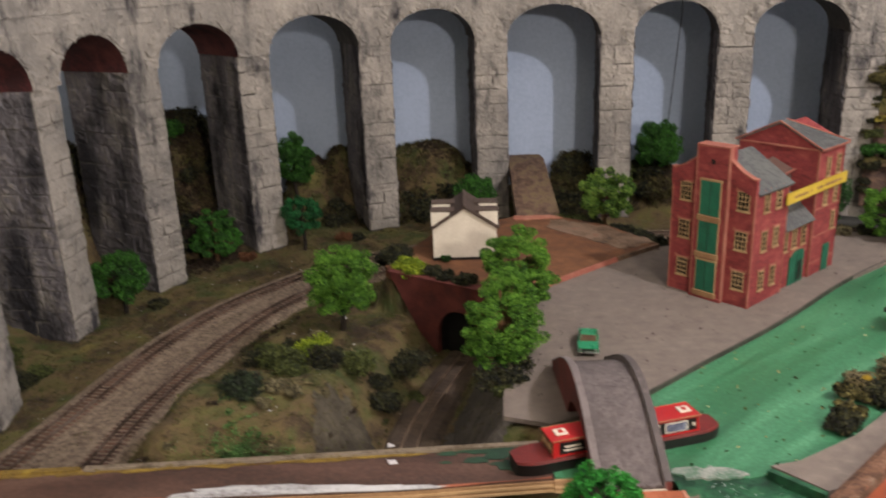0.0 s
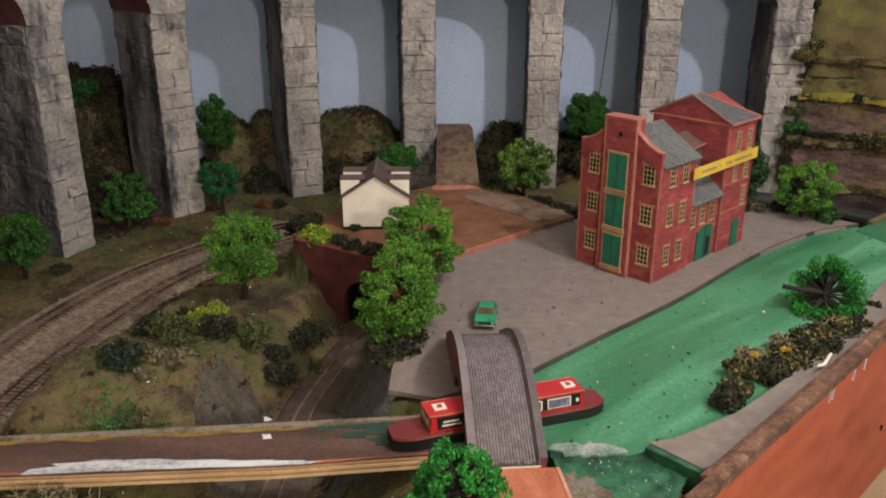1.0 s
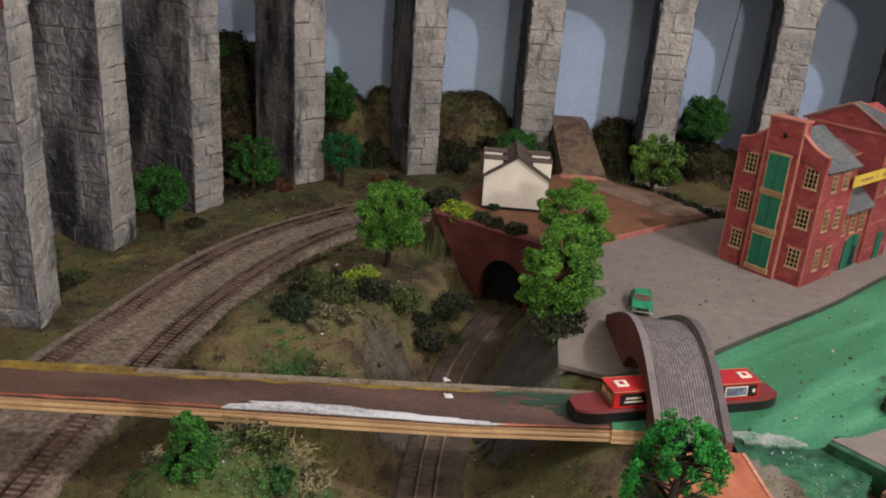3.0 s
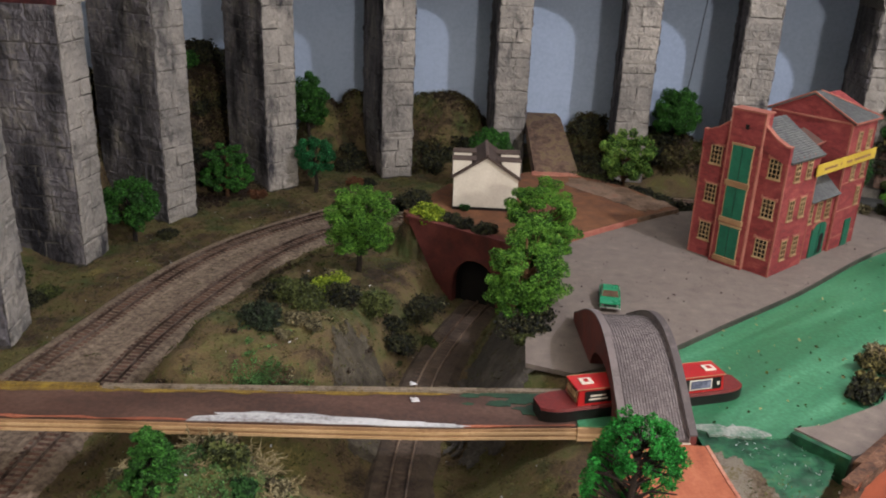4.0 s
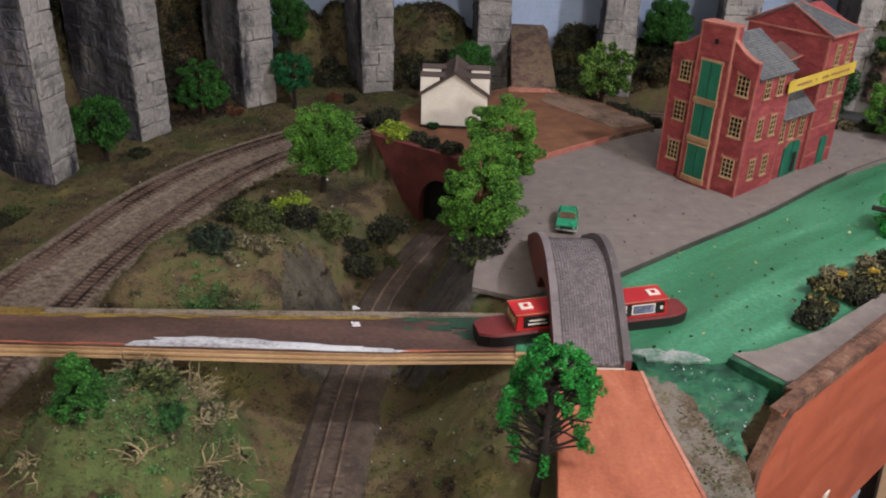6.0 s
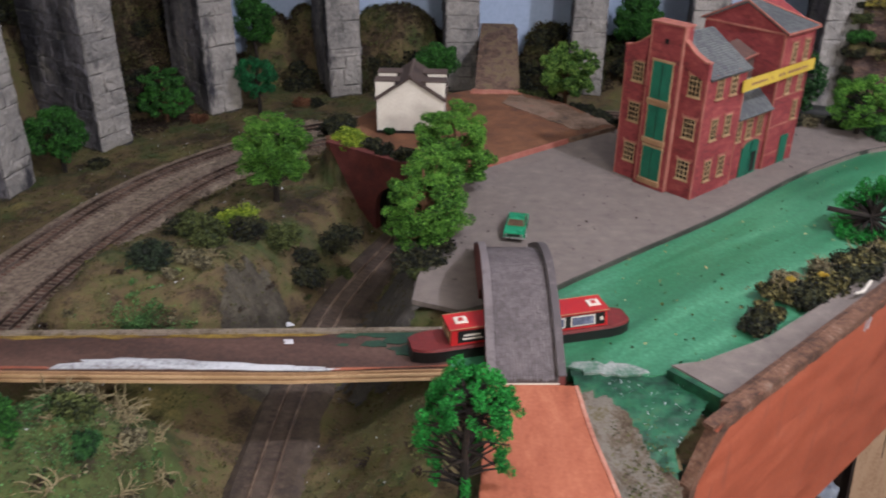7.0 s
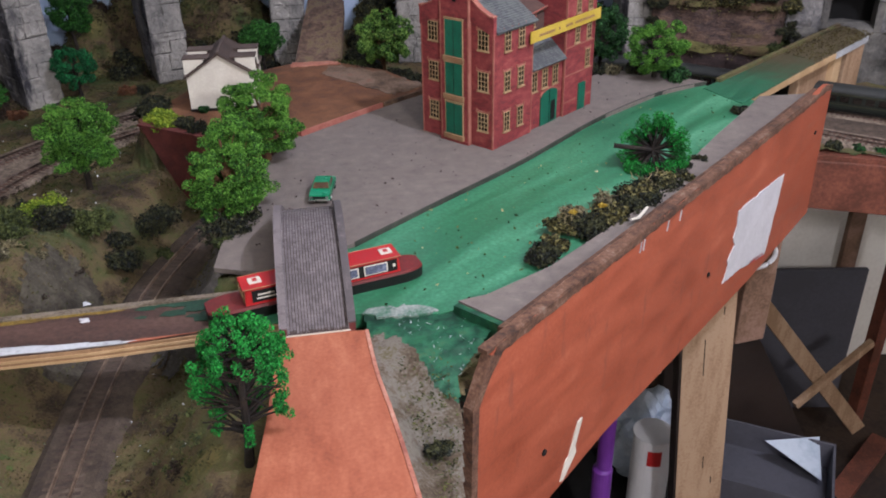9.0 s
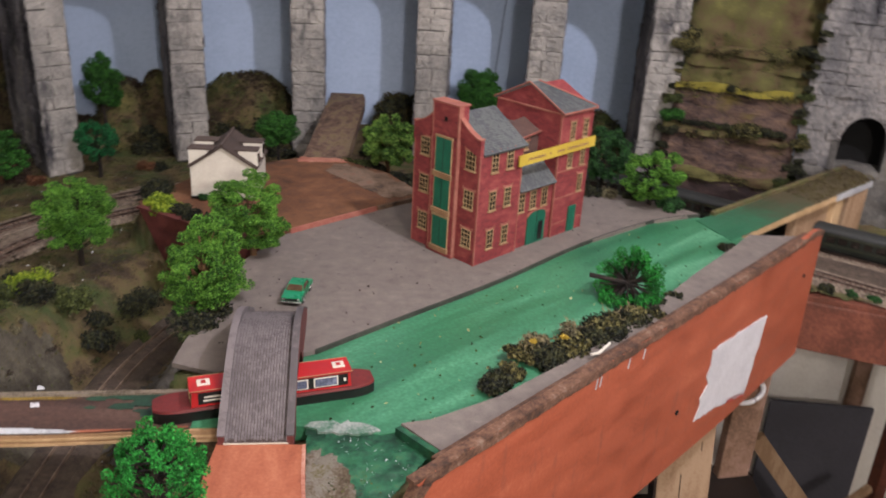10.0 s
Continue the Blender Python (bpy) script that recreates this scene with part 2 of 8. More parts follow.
rg = nt.nodes.new("ShaderNodeMapRange")
rg.inputs["From Min"].default_value, rg.inputs["From Max"].default_value = 1.47, 1.80
nt.links.new(ad.outputs[0], rg.inputs["Value"])
rp_ = nt.nodes.new("ShaderNodeValToRGB")
rp_.color_ramp.elements[0].color, rp_.color_ramp.elements[1].color = srgb("27573d"), srgb("4d4431")
rp_.color_ramp.elements.new(0.4).color = srgb("245039")
rp_.color_ramp.elements.new(0.66).color = srgb("3c3626")
nt.links.new(rg.outputs["Result"], rp_.inputs["Fac"])
mx_ = nt.nodes.new("ShaderNodeMix")
mx_.data_type = "RGBA"
nt.links.new(rg.outputs["Result"], mx_.inputs["Factor"])
nt.links.new(pb.inputs["Base Color"].links[0].from_socket, mx_.inputs["A"])
nt.links.new(rp_.outputs["Color"], mx_.inputs["B"])
nt.links.new(mx_.outputs["Result"], pb.inputs["Base Color"])
# Darker stone for pier sides: their shade in the colour, plus black wash streaks.
M_SOOT_SHADE = material("soot_washed_stone", ("323236", "4e4d4f", "66646a", "7d7a76", "8d8982"), 24, 0.92, 1.0, 150, contrast=1.15, stretch=(1, 1, 0.55), depth=0.007, crease=(70, 1.9), streak=(14, 0.32, 0.46, 0.62, "1f1f25"))
M_PLY2 = material("darker_ply_layer", ("876a4c", "9c7d5c"), 60, 0.8, 0.2, 300)
M_SILL = material("tan_stone_sill", ("7a5c41", "917252"), 90, 0.85, 0.2, 600)
M_WOODG_SHADOW = material("grey_brown_timber", ("5d4636", "745a47", "85695a"), 16, 0.8, 0.2, 200)
M_BLACKISH = material("dark_brown_stain", ("1c1410", "2a1e18"), 16, 0.7, 0.2, 200)
M_BAG = material("pale_blue_plastic", ("9aa6b4", "b3bdc8"), 20, 0.45, 0.1, 100)
M_MUD = material("grey_brown_mud", ("372a20", "574535", "6f5d4e", "705040"), 40, 0.95, 0.8, 400, contrast=0.8)
M_LANE = material("bare_orange_lane_board", ("783f2a", "8b4d34", "985a40", "a5694d"), 60, 0.75, 0.35, 340, contrast=1.15, stretch=(1.6, 0.5, 1))
M_ROADMUD = material("brown_road_mud_with_moss", ("2a1f1a", "4d3a2f", "675145", "74664a", "5c4638"), 56, 0.95, 0.9, 400, contrast=0.8, stretch=(1.5, 0.6, 1), depth=0.003)
M_SMEAR = material("pale_grey_filler_smear", ("3f6350", "7d857f", "a0a39e"), 60, 0.8, 0.7, 300, contrast=0.8, depth=0.004)
M_HILL = material("olive_brown_hill_foam", ("1f1a0f", "37301a", "454020", "3a3d1c"), 60, 0.97, 0.4, 700, contrast=1.1, random=0.4, island=True)
M_YLEDGE = material("yellow_green_ledge_turf", ("55501d", "706825", "80772e"), 60, 0.95, 1.0, 420, contrast=1.2, depth=0.005)
M_STONE_T = material("streaked_grey_tunnel_stone", ("3a3a3c", "5d5c5d", "7a7775", "938f8a"), 26, 0.92, 1.0, 150, contrast=1.15, stretch=(1, 1, 0.5), depth=0.007, crease=(40, 2.0), streak=(20, 0.25, 0.54, 0.68, "2b2b30"))
M_VERGE = material("chalky_verge", ("3d352a", "5b5142", "776d60", "5e5230"), 90, 0.95, 1.0, 400, contrast=0.9, stretch=(0.6, 1, 1), depth=0.003)
M_LEAF_N = material("dark_blue_green_foliage", ("10170e", "1c2a1a", "2c3a25"), 60, 0.9, 0.2, 900, random=0.5, island=True)
M_DORMER = material("brown_brick_card", ("3a2a26", "4e3a34", "5d4840"), 90, 0.88, 0.3, 800, contrast=1.2, stretch=(1, 1, 2.2))
M_CRUMB = material("straw_crumb", ("8a7f58", "a89c72", "bdb48e"), 60, 0.9, 0.2, 600, random=0.4, island=True)
M_OCHRE = material("ochre_scatter", ("4a3a1c", "6e5a26", "8a752e"), 90, 0.95, 0.8, 700, contrast=0.85)
M_UMBER = material("dark_umber_foam", ("17110c", "2a2018", "3a2c22"), 60, 0.97, 0.4, 700, contrast=1.1, random=0.4, island=True)
M_SLEEPER_D = material("dirt_covered_sleeper", ("332923", "473b33", "574a41"), 60, 0.95, 0.6, 600)
M_FLANK = material("earthy_grey_rock", ("231e17", "38332a", "474237", "565246"), 50, 0.95, 0.9, 300, contrast=0.9, depth=0.004, crease=(60, 1.0))
M_STREAK = material("brushed_out_white_primer", ("5a4a42", "8f9194", "b0b3b6", "bcbfc2"), 40, 0.8, 0.15, 300, contrast=0.8, stretch=(0.12, 1, 1))
M_STRIPE = material("rubbed_orange_paint", ("4d3529", "7d4836", "9a5e46"), 50, 0.8, 0.15, 300, contrast=0.9, stretch=(0.2, 1, 1))
M_TWIG = material("bleached_root", ("564d38", "746a4d", "8d8362"), 60, 0.9, 0.2, 600)
M_GREENSWARD = material("green_ground_foam", ("2c2416", "3a3f1e", "46542a", "4f4229"), 46, 0.97, 0.9, 600, contrast=0.85, depth=0.003)
M_TURFG = material("olive_green_scatter", ("2c3016", "3f4420", "525429"), 60, 0.97, 0.4, 700, random=0.4, island=True)
M_RAILP = material("dull_rusty_rail", ("4e4035", "705f50", "8a7866"), 60, 0.45, 0.1, 500, metal=0.3)
M_PAPER = material("bare_white_paper", ("b0afb2", "b8b7ba", "bfbec1"), 20, 0.85, 0.05, 200)
M_LEAF_M = material("mossy_olive_lichen", ("191a0d", "33331a", "504d29", "69633a"), 120, 0.95, 0.2, 900, random=0.55, island=True)

# ---- tools ----


def thing(name, label, category, group="", kind="", at=(0, 0, 0), turn=0.0):
    ob = new(name)
    ob.empty_display_size = 0.01
    ob.matrix_basis = pose(*at, 0, 0, turn)
    return tagged(ob, label, category, group, kind)


def mesh_of(name, verts, faces):
    me = bpy.data.meshes.new(name)
    me.from_pydata([tuple(map(float, v)) for v in verts], [], faces)
    me.update()
    return me


def part(name, bm, mat, parent=None, label="", smooth=False, kind=""):
    """One bmesh (or mesh) as one mesh object under a thing or a part."""
    if isinstance(bm, bmesh.types.BMesh):
        bmesh.ops.recalc_face_normals(bm, faces=bm.faces)
        me = bpy.data.meshes.new(name)
        bm.to_mesh(me)
        bm.free()
    else:
        me = bm
    ob = new(name, me)
    if parent is not None:
        ob.parent = parent
    if mat is not None and not me.materials:
        me.materials.append(mat)
    if smooth:
        for p in me.polygons:
            p.use_smooth = True
    return tagged(ob, label, "", "", kind)


def box(bm, x0, x1, y0, y1, z0, z1, m=None, bevel=0.0):
    r = bmesh.ops.create_cube(bm, size=1.0)
    vs = r["verts"]
    t = Matrix.Translation(((x0 + x1) / 2, (y0 + y1) / 2, (z0 + z1) / 2)) @ Matrix.Diagonal((abs(x1 - x0), abs(y1 - y0), abs(z1 - z0), 1))
    bmesh.ops.transform(bm, matrix=(m @ t) if m is not None else t, verts=vs)
    if bevel:
        es = list({e for v in vs for e in v.link_edges})
        bmesh.ops.bevel(bm, geom=es, offset=bevel, segments=2, profile=0.5, affect="EDGES")
    return bm


def boxes(*rows, m=None, bevel=0.0):
    bm = bmesh.new()
    for r in rows:
        box(bm, *r, m=m, bevel=bevel)
    return bm


def slab(bm, outline, z0, z1):
    """A flat plate with the given outline (x, y), from z0 up to z1."""
    lo = [bm.verts.new((x, y, z0)) for x, y in outline]
    hi = [bm.verts.new((x, y, z1)) for x, y in outline]
    n = len(outline)
    bm.faces.new(hi)
    bm.faces.new(lo[::-1])
    for i in range(n):
        bm.faces.new((lo[i], lo[(i + 1) % n], hi[(i + 1) % n], hi[i]))
    return bm


def tube(bm, pts, radii, sides=7):
    """A tapered round limb along points."""
    rings = []
    for i, p in enumerate(pts):
        p = Vector(p)
        d = (Vector(pts[min(i + 1, len(pts) - 1)]) - Vector(pts[max(i - 1, 0)])).normalized()
        a = d.orthogonal().normalized()
        b = d.cross(a)
        rings.append([bm.verts.new(p + (a * math.cos(2 * math.pi * k / sides) + b * math.sin(2 * math.pi * k / sides)) * radii[i]) for k in range(sides)])
    for r, q in zip(rings, rings[1:]):
        for k in range(sides):
            bm.faces.new((r[k], r[(k + 1) % sides], q[(k + 1) % sides], q[k]))
    bm.faces.new(rings[0][::-1])
    bm.faces.new(rings[-1])
    return bm


def smooth_line(pts, step):
    """Evenly spaced points on a Catmull-Rom curve through pts (x, y)."""
    p = [np.array(q, float) for q in pts]
    p = [2 * p[0] - p[1]] + p + [2 * p[-1] - p[-2]]
    raw = []
    for i in range(1, len(p) - 2):
        for t in np.linspace(0, 1, 24, endpoint=False):
            raw.append(0.5 * (2 * p[i] + (p[i + 1] - p[i - 1]) * t + (2 * p[i - 1] - 5 * p[i] + 4 * p[i + 1] - p[i + 2]) * t * t + (3 * p[i] - p[i - 1] - 3 * p[i + 1] + p[i + 2]) * t ** 3))
    raw.append(p[-2])
    raw = np.array(raw)
    s = np.concatenate([[0], np.cumsum(np.hypot(*np.diff(raw, axis=0).T))])
    q = np.arange(0, s[-1], step)
    return np.column_stack([np.interp(q, s, raw[:, k]) for k in range(2)])


def normals(line):
    d = np.gradient(line, axis=0)
    d /= np.hypot(d[:, 0], d[:, 1])[:, None]
    return np.column_stack([-d[:, 1], d[:, 0]]), d


def sweep(line, profile):
    """A closed profile of (offset, height) swept along a line (x, y)."""
    n, _ = normals(line)
    verts, faces, k = [], [], len(profile)
    for (x, y), (nx, ny) in zip(line, n):
        verts += [(x + nx * o, y + ny * o, z) for o, z in profile]
    for i in range(len(line) - 1):
        for j in range(k):
            faces.append((i * k + j, i * k + (j + 1) % k, (i + 1) * k + (j + 1) % k, (i + 1) * k + j))
    faces.append(tuple(range(k)))
    faces.append(tuple((len(line) - 1) * k + j for j in reversed(range(k))))
    return mesh_of("sweep", verts, faces)


def seg_dist(x, y, line):
    """Distances from points to a polyline."""
    best = np.full(np.shape(x), 9.0)
    for (ax, ay), (bx, by) in zip(line[:-1], line[1:]):
        dx, dy = bx - ax, by - ay
        t = np.clip(((x - ax) * dx + (y - ay) * dy) / (dx * dx + dy * dy + 1e-12), 0, 1)
        best = np.minimum(best, np.hypot(x - ax - t * dx, y - ay - t * dy))
    return best


def inside(x, y, poly):
    r = np.zeros(np.shape(x), bool)
    for (ax, ay), (bx, by) in zip(poly, poly[1:] + poly[:1]):
        c = ((ay > y) != (by > y)) & (x < (bx - ax) * (y - ay) / (by - ay + 1e-12) + ax)
        r ^= c
    return r


def smoothstep(t):
    t = np.clip(t, 0, 1)
    return t * t * (3 - 2 * t)


def lumps(x, y, scale, seed=0.0):
    """Cheap rolling noise from sines."""
    return (np.sin(x * scale + 1.3 + seed) * np.cos(y * scale * 1.13 + 0.7 * seed) + 0.6 * np.sin(x * scale * 2.3 + y * scale * 1.7 + seed) + 0.4 * np.cos(y * scale * 3.7 - x * scale * 2.9 + 2 * seed)) / 2


def ragged(poly, step=0.004, amp=0.0012, seed=1):
    """The outline broken into short, uneven steps, as torn or brushed edges are."""
    r = random.Random(seed)
    out = []
    for (ax, ay), (bx, by) in zip(poly, poly[1:] + poly[:1]):
        n = max(1, int(math.hypot(bx - ax, by - ay) / step))
        for k in range(n):
            f = (k + (r.uniform(-0.3, 0.3) if k else 0)) / n
            out.append((ax + (bx - ax) * f + r.gauss(0, amp) * (k > 0), ay + (by - ay) * f + r.gauss(0, amp) * (k > 0)))
    return out

# ---- plan ----
LOW = -0.107          # railway level; the yard is at 0
OUTER = [(-0.47, 0.3), (-0.492, 0.6), (-0.486, 0.78), (-0.472, 0.883), (-0.447, 1.0), (-0.407, 1.187), (-0.352, 1.326), (-0.284, 1.428), (-0.2, 1.52), (-0.05, 1.615), (0.15, 1.66), (0.4, 1.675), (0.62, 1.65), (0.76, 1.60), (0.85, 1.535), (0.95, 1.455), (1.05, 1.386), (1.137, 1.32), (1.4, 1.12)]
INNER = [(-0.36, 0.3), (-0.388, 0.6), (-0.385, 0.76), (-0.372, 0.88), (-0.362, 0.98), (-0.338, 1.1), (-0.301, 1.23), (-0.252, 1.343), (-0.193, 1.42), (-0.05, 1.525), (0.15, 1.58), (0.4, 1.595), (0.58, 1.57), (0.7, 1.52), (0.79, 1.455), (0.89, 1.37), (0.99, 1.285), (1.08, 1.21), (1.35, 1.0)]
SINGLE = [(-0.02, 0.3), (-0.026, 0.6), (-0.026, 0.72), (-0.022, 0.8), (-0.01, 0.92), (0.008, 0.997), (0.03, 1.065), (0.052, 1.125), (0.085, 1.2), (0.13, 1.28)]
YARD = [(0.137, 0.773), (0.229, 0.82), (0.315, 0.896), (0.435, 1.0), (0.572, 1.134), (0.69, 1.225), (0.778, 1.262), (0.70, 1.335), (0.60, 1.345), (0.47, 1.33), (0.356, 1.290), (0.273, 1.227), (0.163, 1.134), (0.115, 1.03), (0.105, 0.92), (0.094, 0.83), (0.092, 0.789)]
TERRACE = [(-0.062, 1.215), (-0.052, 1.196), (0.032, 1.141), (0.116, 1.087), (0.163, 1.131), (0.273, 1.224), (0.353, 1.287), (0.29, 1.39), (0.215, 1.45), (0.135, 1.45), (0.0, 1.36)]
CANAL = [(0.345, 0.697), (0.411, 0.737), (0.524, 0.836), (0.61, 0.93), (0.698, 1.034), (0.785, 1.13), (0.82, 1.175), (0.775, 1.262), (0.69, 1.227), (0.572, 1.136), (0.435, 1.002), (0.315, 0.898), (0.229, 0.822), (0.137, 0.775), (0.1325, 0.752), (0.1325, 0.69), (0.23, 0.695), (0.30, 0.685)]
FASCIA_A, FASCIA_B = Vector((0.337, 0.612)), Vector((0.912, 1.166))
# The last pier, unseen behind the cliff, stops light past the viaduct's end.
PIERS = [(-0.48, 0.745), (-0.528, 0.993), (-0.541, 1.255), (-0.47, 1.45), (-0.333, 1.645), (-0.118, 1.77), (0.116, 1.82), (0.3725, 1.81), (0.6015, 1.78), (0.827, 1.703), (1.02, 1.73)]
PIER_RUN = {8: (0.985, -0.17), 9: (0.992, -0.12)}      # the way the last piers face

FLOOR_Z = -1.15
# rounded mounds behind the viaduct: place, half widths, height of the crest
HILLS = [(-0.035, 1.96, 0.125, 0.11, 0.036), (-0.232, 1.965, 0.050, 0.10, 0.033), (-0.30, 1.93, 0.060, 0.09, 0.018), (-0.62, 1.90, 0.16, 0.16, 0.125),
         (-0.72, 1.55, 0.10, 0.24, 0.10), (0.485, 1.93, 0.085, 0.10, -0.022), (0.70, 1.92, 0.12, 0.10, -0.02), (0.30, 1.96, 0.055, 0.07, -0.015)]

# ---- room ----
room_floor = part("floor", boxes((-3, 4, -3, 3, FLOOR_Z - 0.05, FLOOR_Z)), M_FLOOR)
tagged(room_floor, "dark concrete floor of the railway room", "floor", kind="structure")
# Ceiling, east and south walls are added out of view to bounce fill light.
ceiling = part("ceiling", boxes((-3, 4, -3, 3, 1.55, 1.6)), M_ROOM)
tagged(ceiling, "off-white plaster ceiling", "ceiling", kind="structure")
for nm, b, mt, lab in (
        ("wall_north", (-3, 4, 1.999, 2.09, FLOOR_Z, 1.55), M_ROOM, "off-white plaster wall"),
        ("wall_west", (-1.0, -0.9, -3, 1.99, FLOOR_Z, 1.55), M_ROOM, "off-white plaster side wall"),
        ("wall_east", (3.0, 3.1, -3, 1.99, FLOOR_Z, 1.55), M_ROOM, "off-white plaster side wall"),
        ("wall_south", (-0.9, 3.0, -3, -2.9, FLOOR_Z, 1.55), M_ROOM, "off-white plaster wall")):
    tagged(part(nm, boxes(b), mt), lab, "wall", kind="structure")
tagged(part("backdrop", boxes((-0.9, 3, 1.993, 1.9985, -0.2, 1.54)), M_WALL), "plain pale blue sky board behind the viaduct", "backscene", kind="structure")

# ---- ground ----
outer_line, inner_line, single_line = smooth_line(OUTER, 0.01), smooth_line(INNER, 0.01), smooth_line(SINGLE, 0.01)
pier_line = np.array(PIERS)


def ground_height(x, y):
    d_in, d_out, d_s = seg_dist(x, y, inner_line[::3]), seg_dist(x, y, outer_line[::3]), seg_dist(x, y, single_line[::3])
    h = np.full(np.shape(x), LOW)
    # the wooded knoll between the two lines
    top = np.interp(y, [0.62, 0.74, 0.80, 0.87, 0.95, 1.05, 1.2, 1.35, 1.45], [0.0, 0.055, 0.10, 0.105, 0.082, 0.062, 0.05, 0.03, 0.0])
    near_in = smoothstep((d_in - 0.035) / 0.10)
    near_s = smoothstep((d_s - 0.022) / 0.085)
    between = (x > np.interp(y, inner_line[:118, 1], inner_line[:118, 0])) & (x < np.interp(y, single_line[:, 1], single_line[:, 0])) & (y < 1.5)
    knoll = np.where((y > 0.60) & between, top * np.minimum(near_in, near_s), 0)
    # the near green bank
    bank = 0.118 * np.exp(-(((x + 0.178) / 0.102) ** 2 + ((y - 0.565) / 0.125) ** 2) ** 1.5) * smoothstep((d_s - 0.025) / 0.07) * smoothstep((d_in - 0.03) / 0.06)
    h = h + np.maximum(knoll, np.minimum(bank, np.where(y > 0.63, 0.080, 1.0)) * (y < 0.72))
    # the slope right of the single line up to the lane
    rise = smoothstep((x - 0.012) / 0.13)
    lane = np.where(y < 0.74, -0.02 - 0.02 * smoothstep((0.62 - y) / 0.2), -0.03)
    h = np.where((x > 0.0) & (y < 0.80) & (x < 0.62), np.maximum(h, LOW + (lane - LOW) * rise), h)
    # banks under the yard and the terrace
    for poly, top_z, steep in ((YARD, -0.006, 1.5), (TERRACE, -0.004, 2.6), (CANAL, -0.022, 1.6)):
        d = np.where(inside(x, y, poly), 0, seg_dist(x, y, poly + poly[:1]))
        before = ((x + 0.052) * 0.54 + (y - 1.188) * 0.84 < 0.006) & (x > -0.07)
        ok = (d_s > 0.045) & ~(before & (x < 0.09)) if poly is TERRACE else (d_s > 0.03 if poly is YARD else (x > 0.2))
        h = np.where(ok, np.maximum(h, top_z - steep * d), h)
    cut = np.minimum(d_in, d_out)
    h = np.where((y > 1.2) & (x > -0.3), np.minimum(h, LOW + 2.2 * np.maximum(cut - 0.03, 0)), h)
    h = np.where(d_s < 0.02, np.minimum(h, LOW), h)
    # hillside behind the viaduct: low ground with separate rounded mounds
    back = np.where(x < -0.3, seg_dist(x, y, pier_line) * ((x < -0.5) | (y > 1.6)), np.maximum(y - 1.80, 0))
    hill = 0.045 * smoothstep((back - 0.02) / 0.13) * (0.8 + 0.35 * lumps(x, y, 14, 2.0))
    for mx, my, wx, wy, top in HILLS:
        q = ((x - mx) / wx) ** 2 + ((y - my) / wy) ** 2
        hill = np.maximum(hill, (top - LOW) * np.exp(-q ** 1.7) * (1 + 0.04 * lumps(x, y, 70, 1.0)))
    behind = (y > np.interp(x, pier_line[2:, 0], pier_line[2:, 1]) + 0.0) | (x < -0.56)
    h = np.where(behind & (x < 0.95), np.maximum(h, LOW + np.maximum(hill, 0)), h)
    rough = 0.004 * lumps(x, y, 60) + 0.002 * lumps(x, y, 170, 1.0)
    flat = smoothstep((np.minimum(np.minimum(d_in, d_out), d_s) - 0.02) / 0.03)
    return h + rough * flat - 0.002


gx, gy = np.meshgrid(np.arange(-0.9, 1.75, 0.007), np.arange(0.3, 1.993, 0.007))
gz = ground_height(gx, gy)
fd = FASCIA_B - FASCIA_A
side = (gx - FASCIA_A.x) * fd.y - (gy - FASCIA_A.y) * fd.x   # positive beyond the front board
keep = ~((side > -0.002) & (gx < 0.96)) & ~((gx > 0.91) & (gy < 1.225 - 0.42 * (gx - 0.95))) & ~((gx > 0.29) & (gy < 0.56))
nx_, ny_ = gx.shape[1], gx.shape[0]
cells = []
for j in range(ny_ - 1):
    for i in range(nx_ - 1):
        if keep[j, i] and keep[j + 1, i] and keep[j, i + 1] and keep[j + 1, i + 1]:
            a = j * nx_ + i
            cells.append((a, a + 1, a + nx_ + 1, a + nx_))
ground = part("ground", mesh_of("ground", np.column_stack([gx.ravel(), gy.ravel(), gz.ravel()]), cells), M_EARTH, smooth=True)
tagged(ground, "brown earth and green scatter over plaster hills", "ground", kind="structure")


def height_at(x, y):
    return float(ground_height(np.array([[x]]), np.array([[y]]))[0, 0])


yard = part("pavement_yard", slab(bmesh.new(), YARD, -0.005, 0.0), M_YARD)
tagged(yard, "grey textured card yard in front of the mill", "yard", kind="structure")
terrace = part("pavement_terrace", slab(bmesh.new(), TERRACE, -0.01, 0.006), M_TERRACE)
tagged(terrace, "reddish brown paved terrace round the cottage", "terrace", kind="structure")
water = part("water", slab(bmesh.new(), CANAL, -0.02, -0.005), M_CANAL)
tagged(water, "glossy green painted canal water with brush strokes", "canal", kind="structure")


def kerb(name, pts, half, z0, z1, mat, label):
    ln = smooth_line(pts, 0.01)
    ob = part(name, sweep(ln, [(-half, z0), (half, z0), (half, z1), (-half, z1)]), mat)
    return tagged(ob, label, "kerb", kind="structure")


# The shadow gap above the water is put into this edge's dark colour.
M_KERB = material("damp_dark_card_edge", ("1d211c", "30342c", "464840"), 60, 0.9, 0.6, 500, contrast=1.2)
kerb("trim_kerb", [YARD[i] for i in range(1, 7)], 0.0010, -0.01, 0.0004, M_KERB, "dark worn card edge along the canal")
kerb("trim_terrace", [(0.165, 1.130), (0.22, 1.178), (0.28, 1.2295)], 0.0018, -0.005, 0.0066, M_SALMON, "pale pink cut card edge of the terrace")
kerb("trim_muddy", [(0.281, 1.2303), (0.32, 1.262), (0.353, 1.286)], 0.0018, -0.005, 0.0064, M_MUD, "muddy broken edge of the terrace")

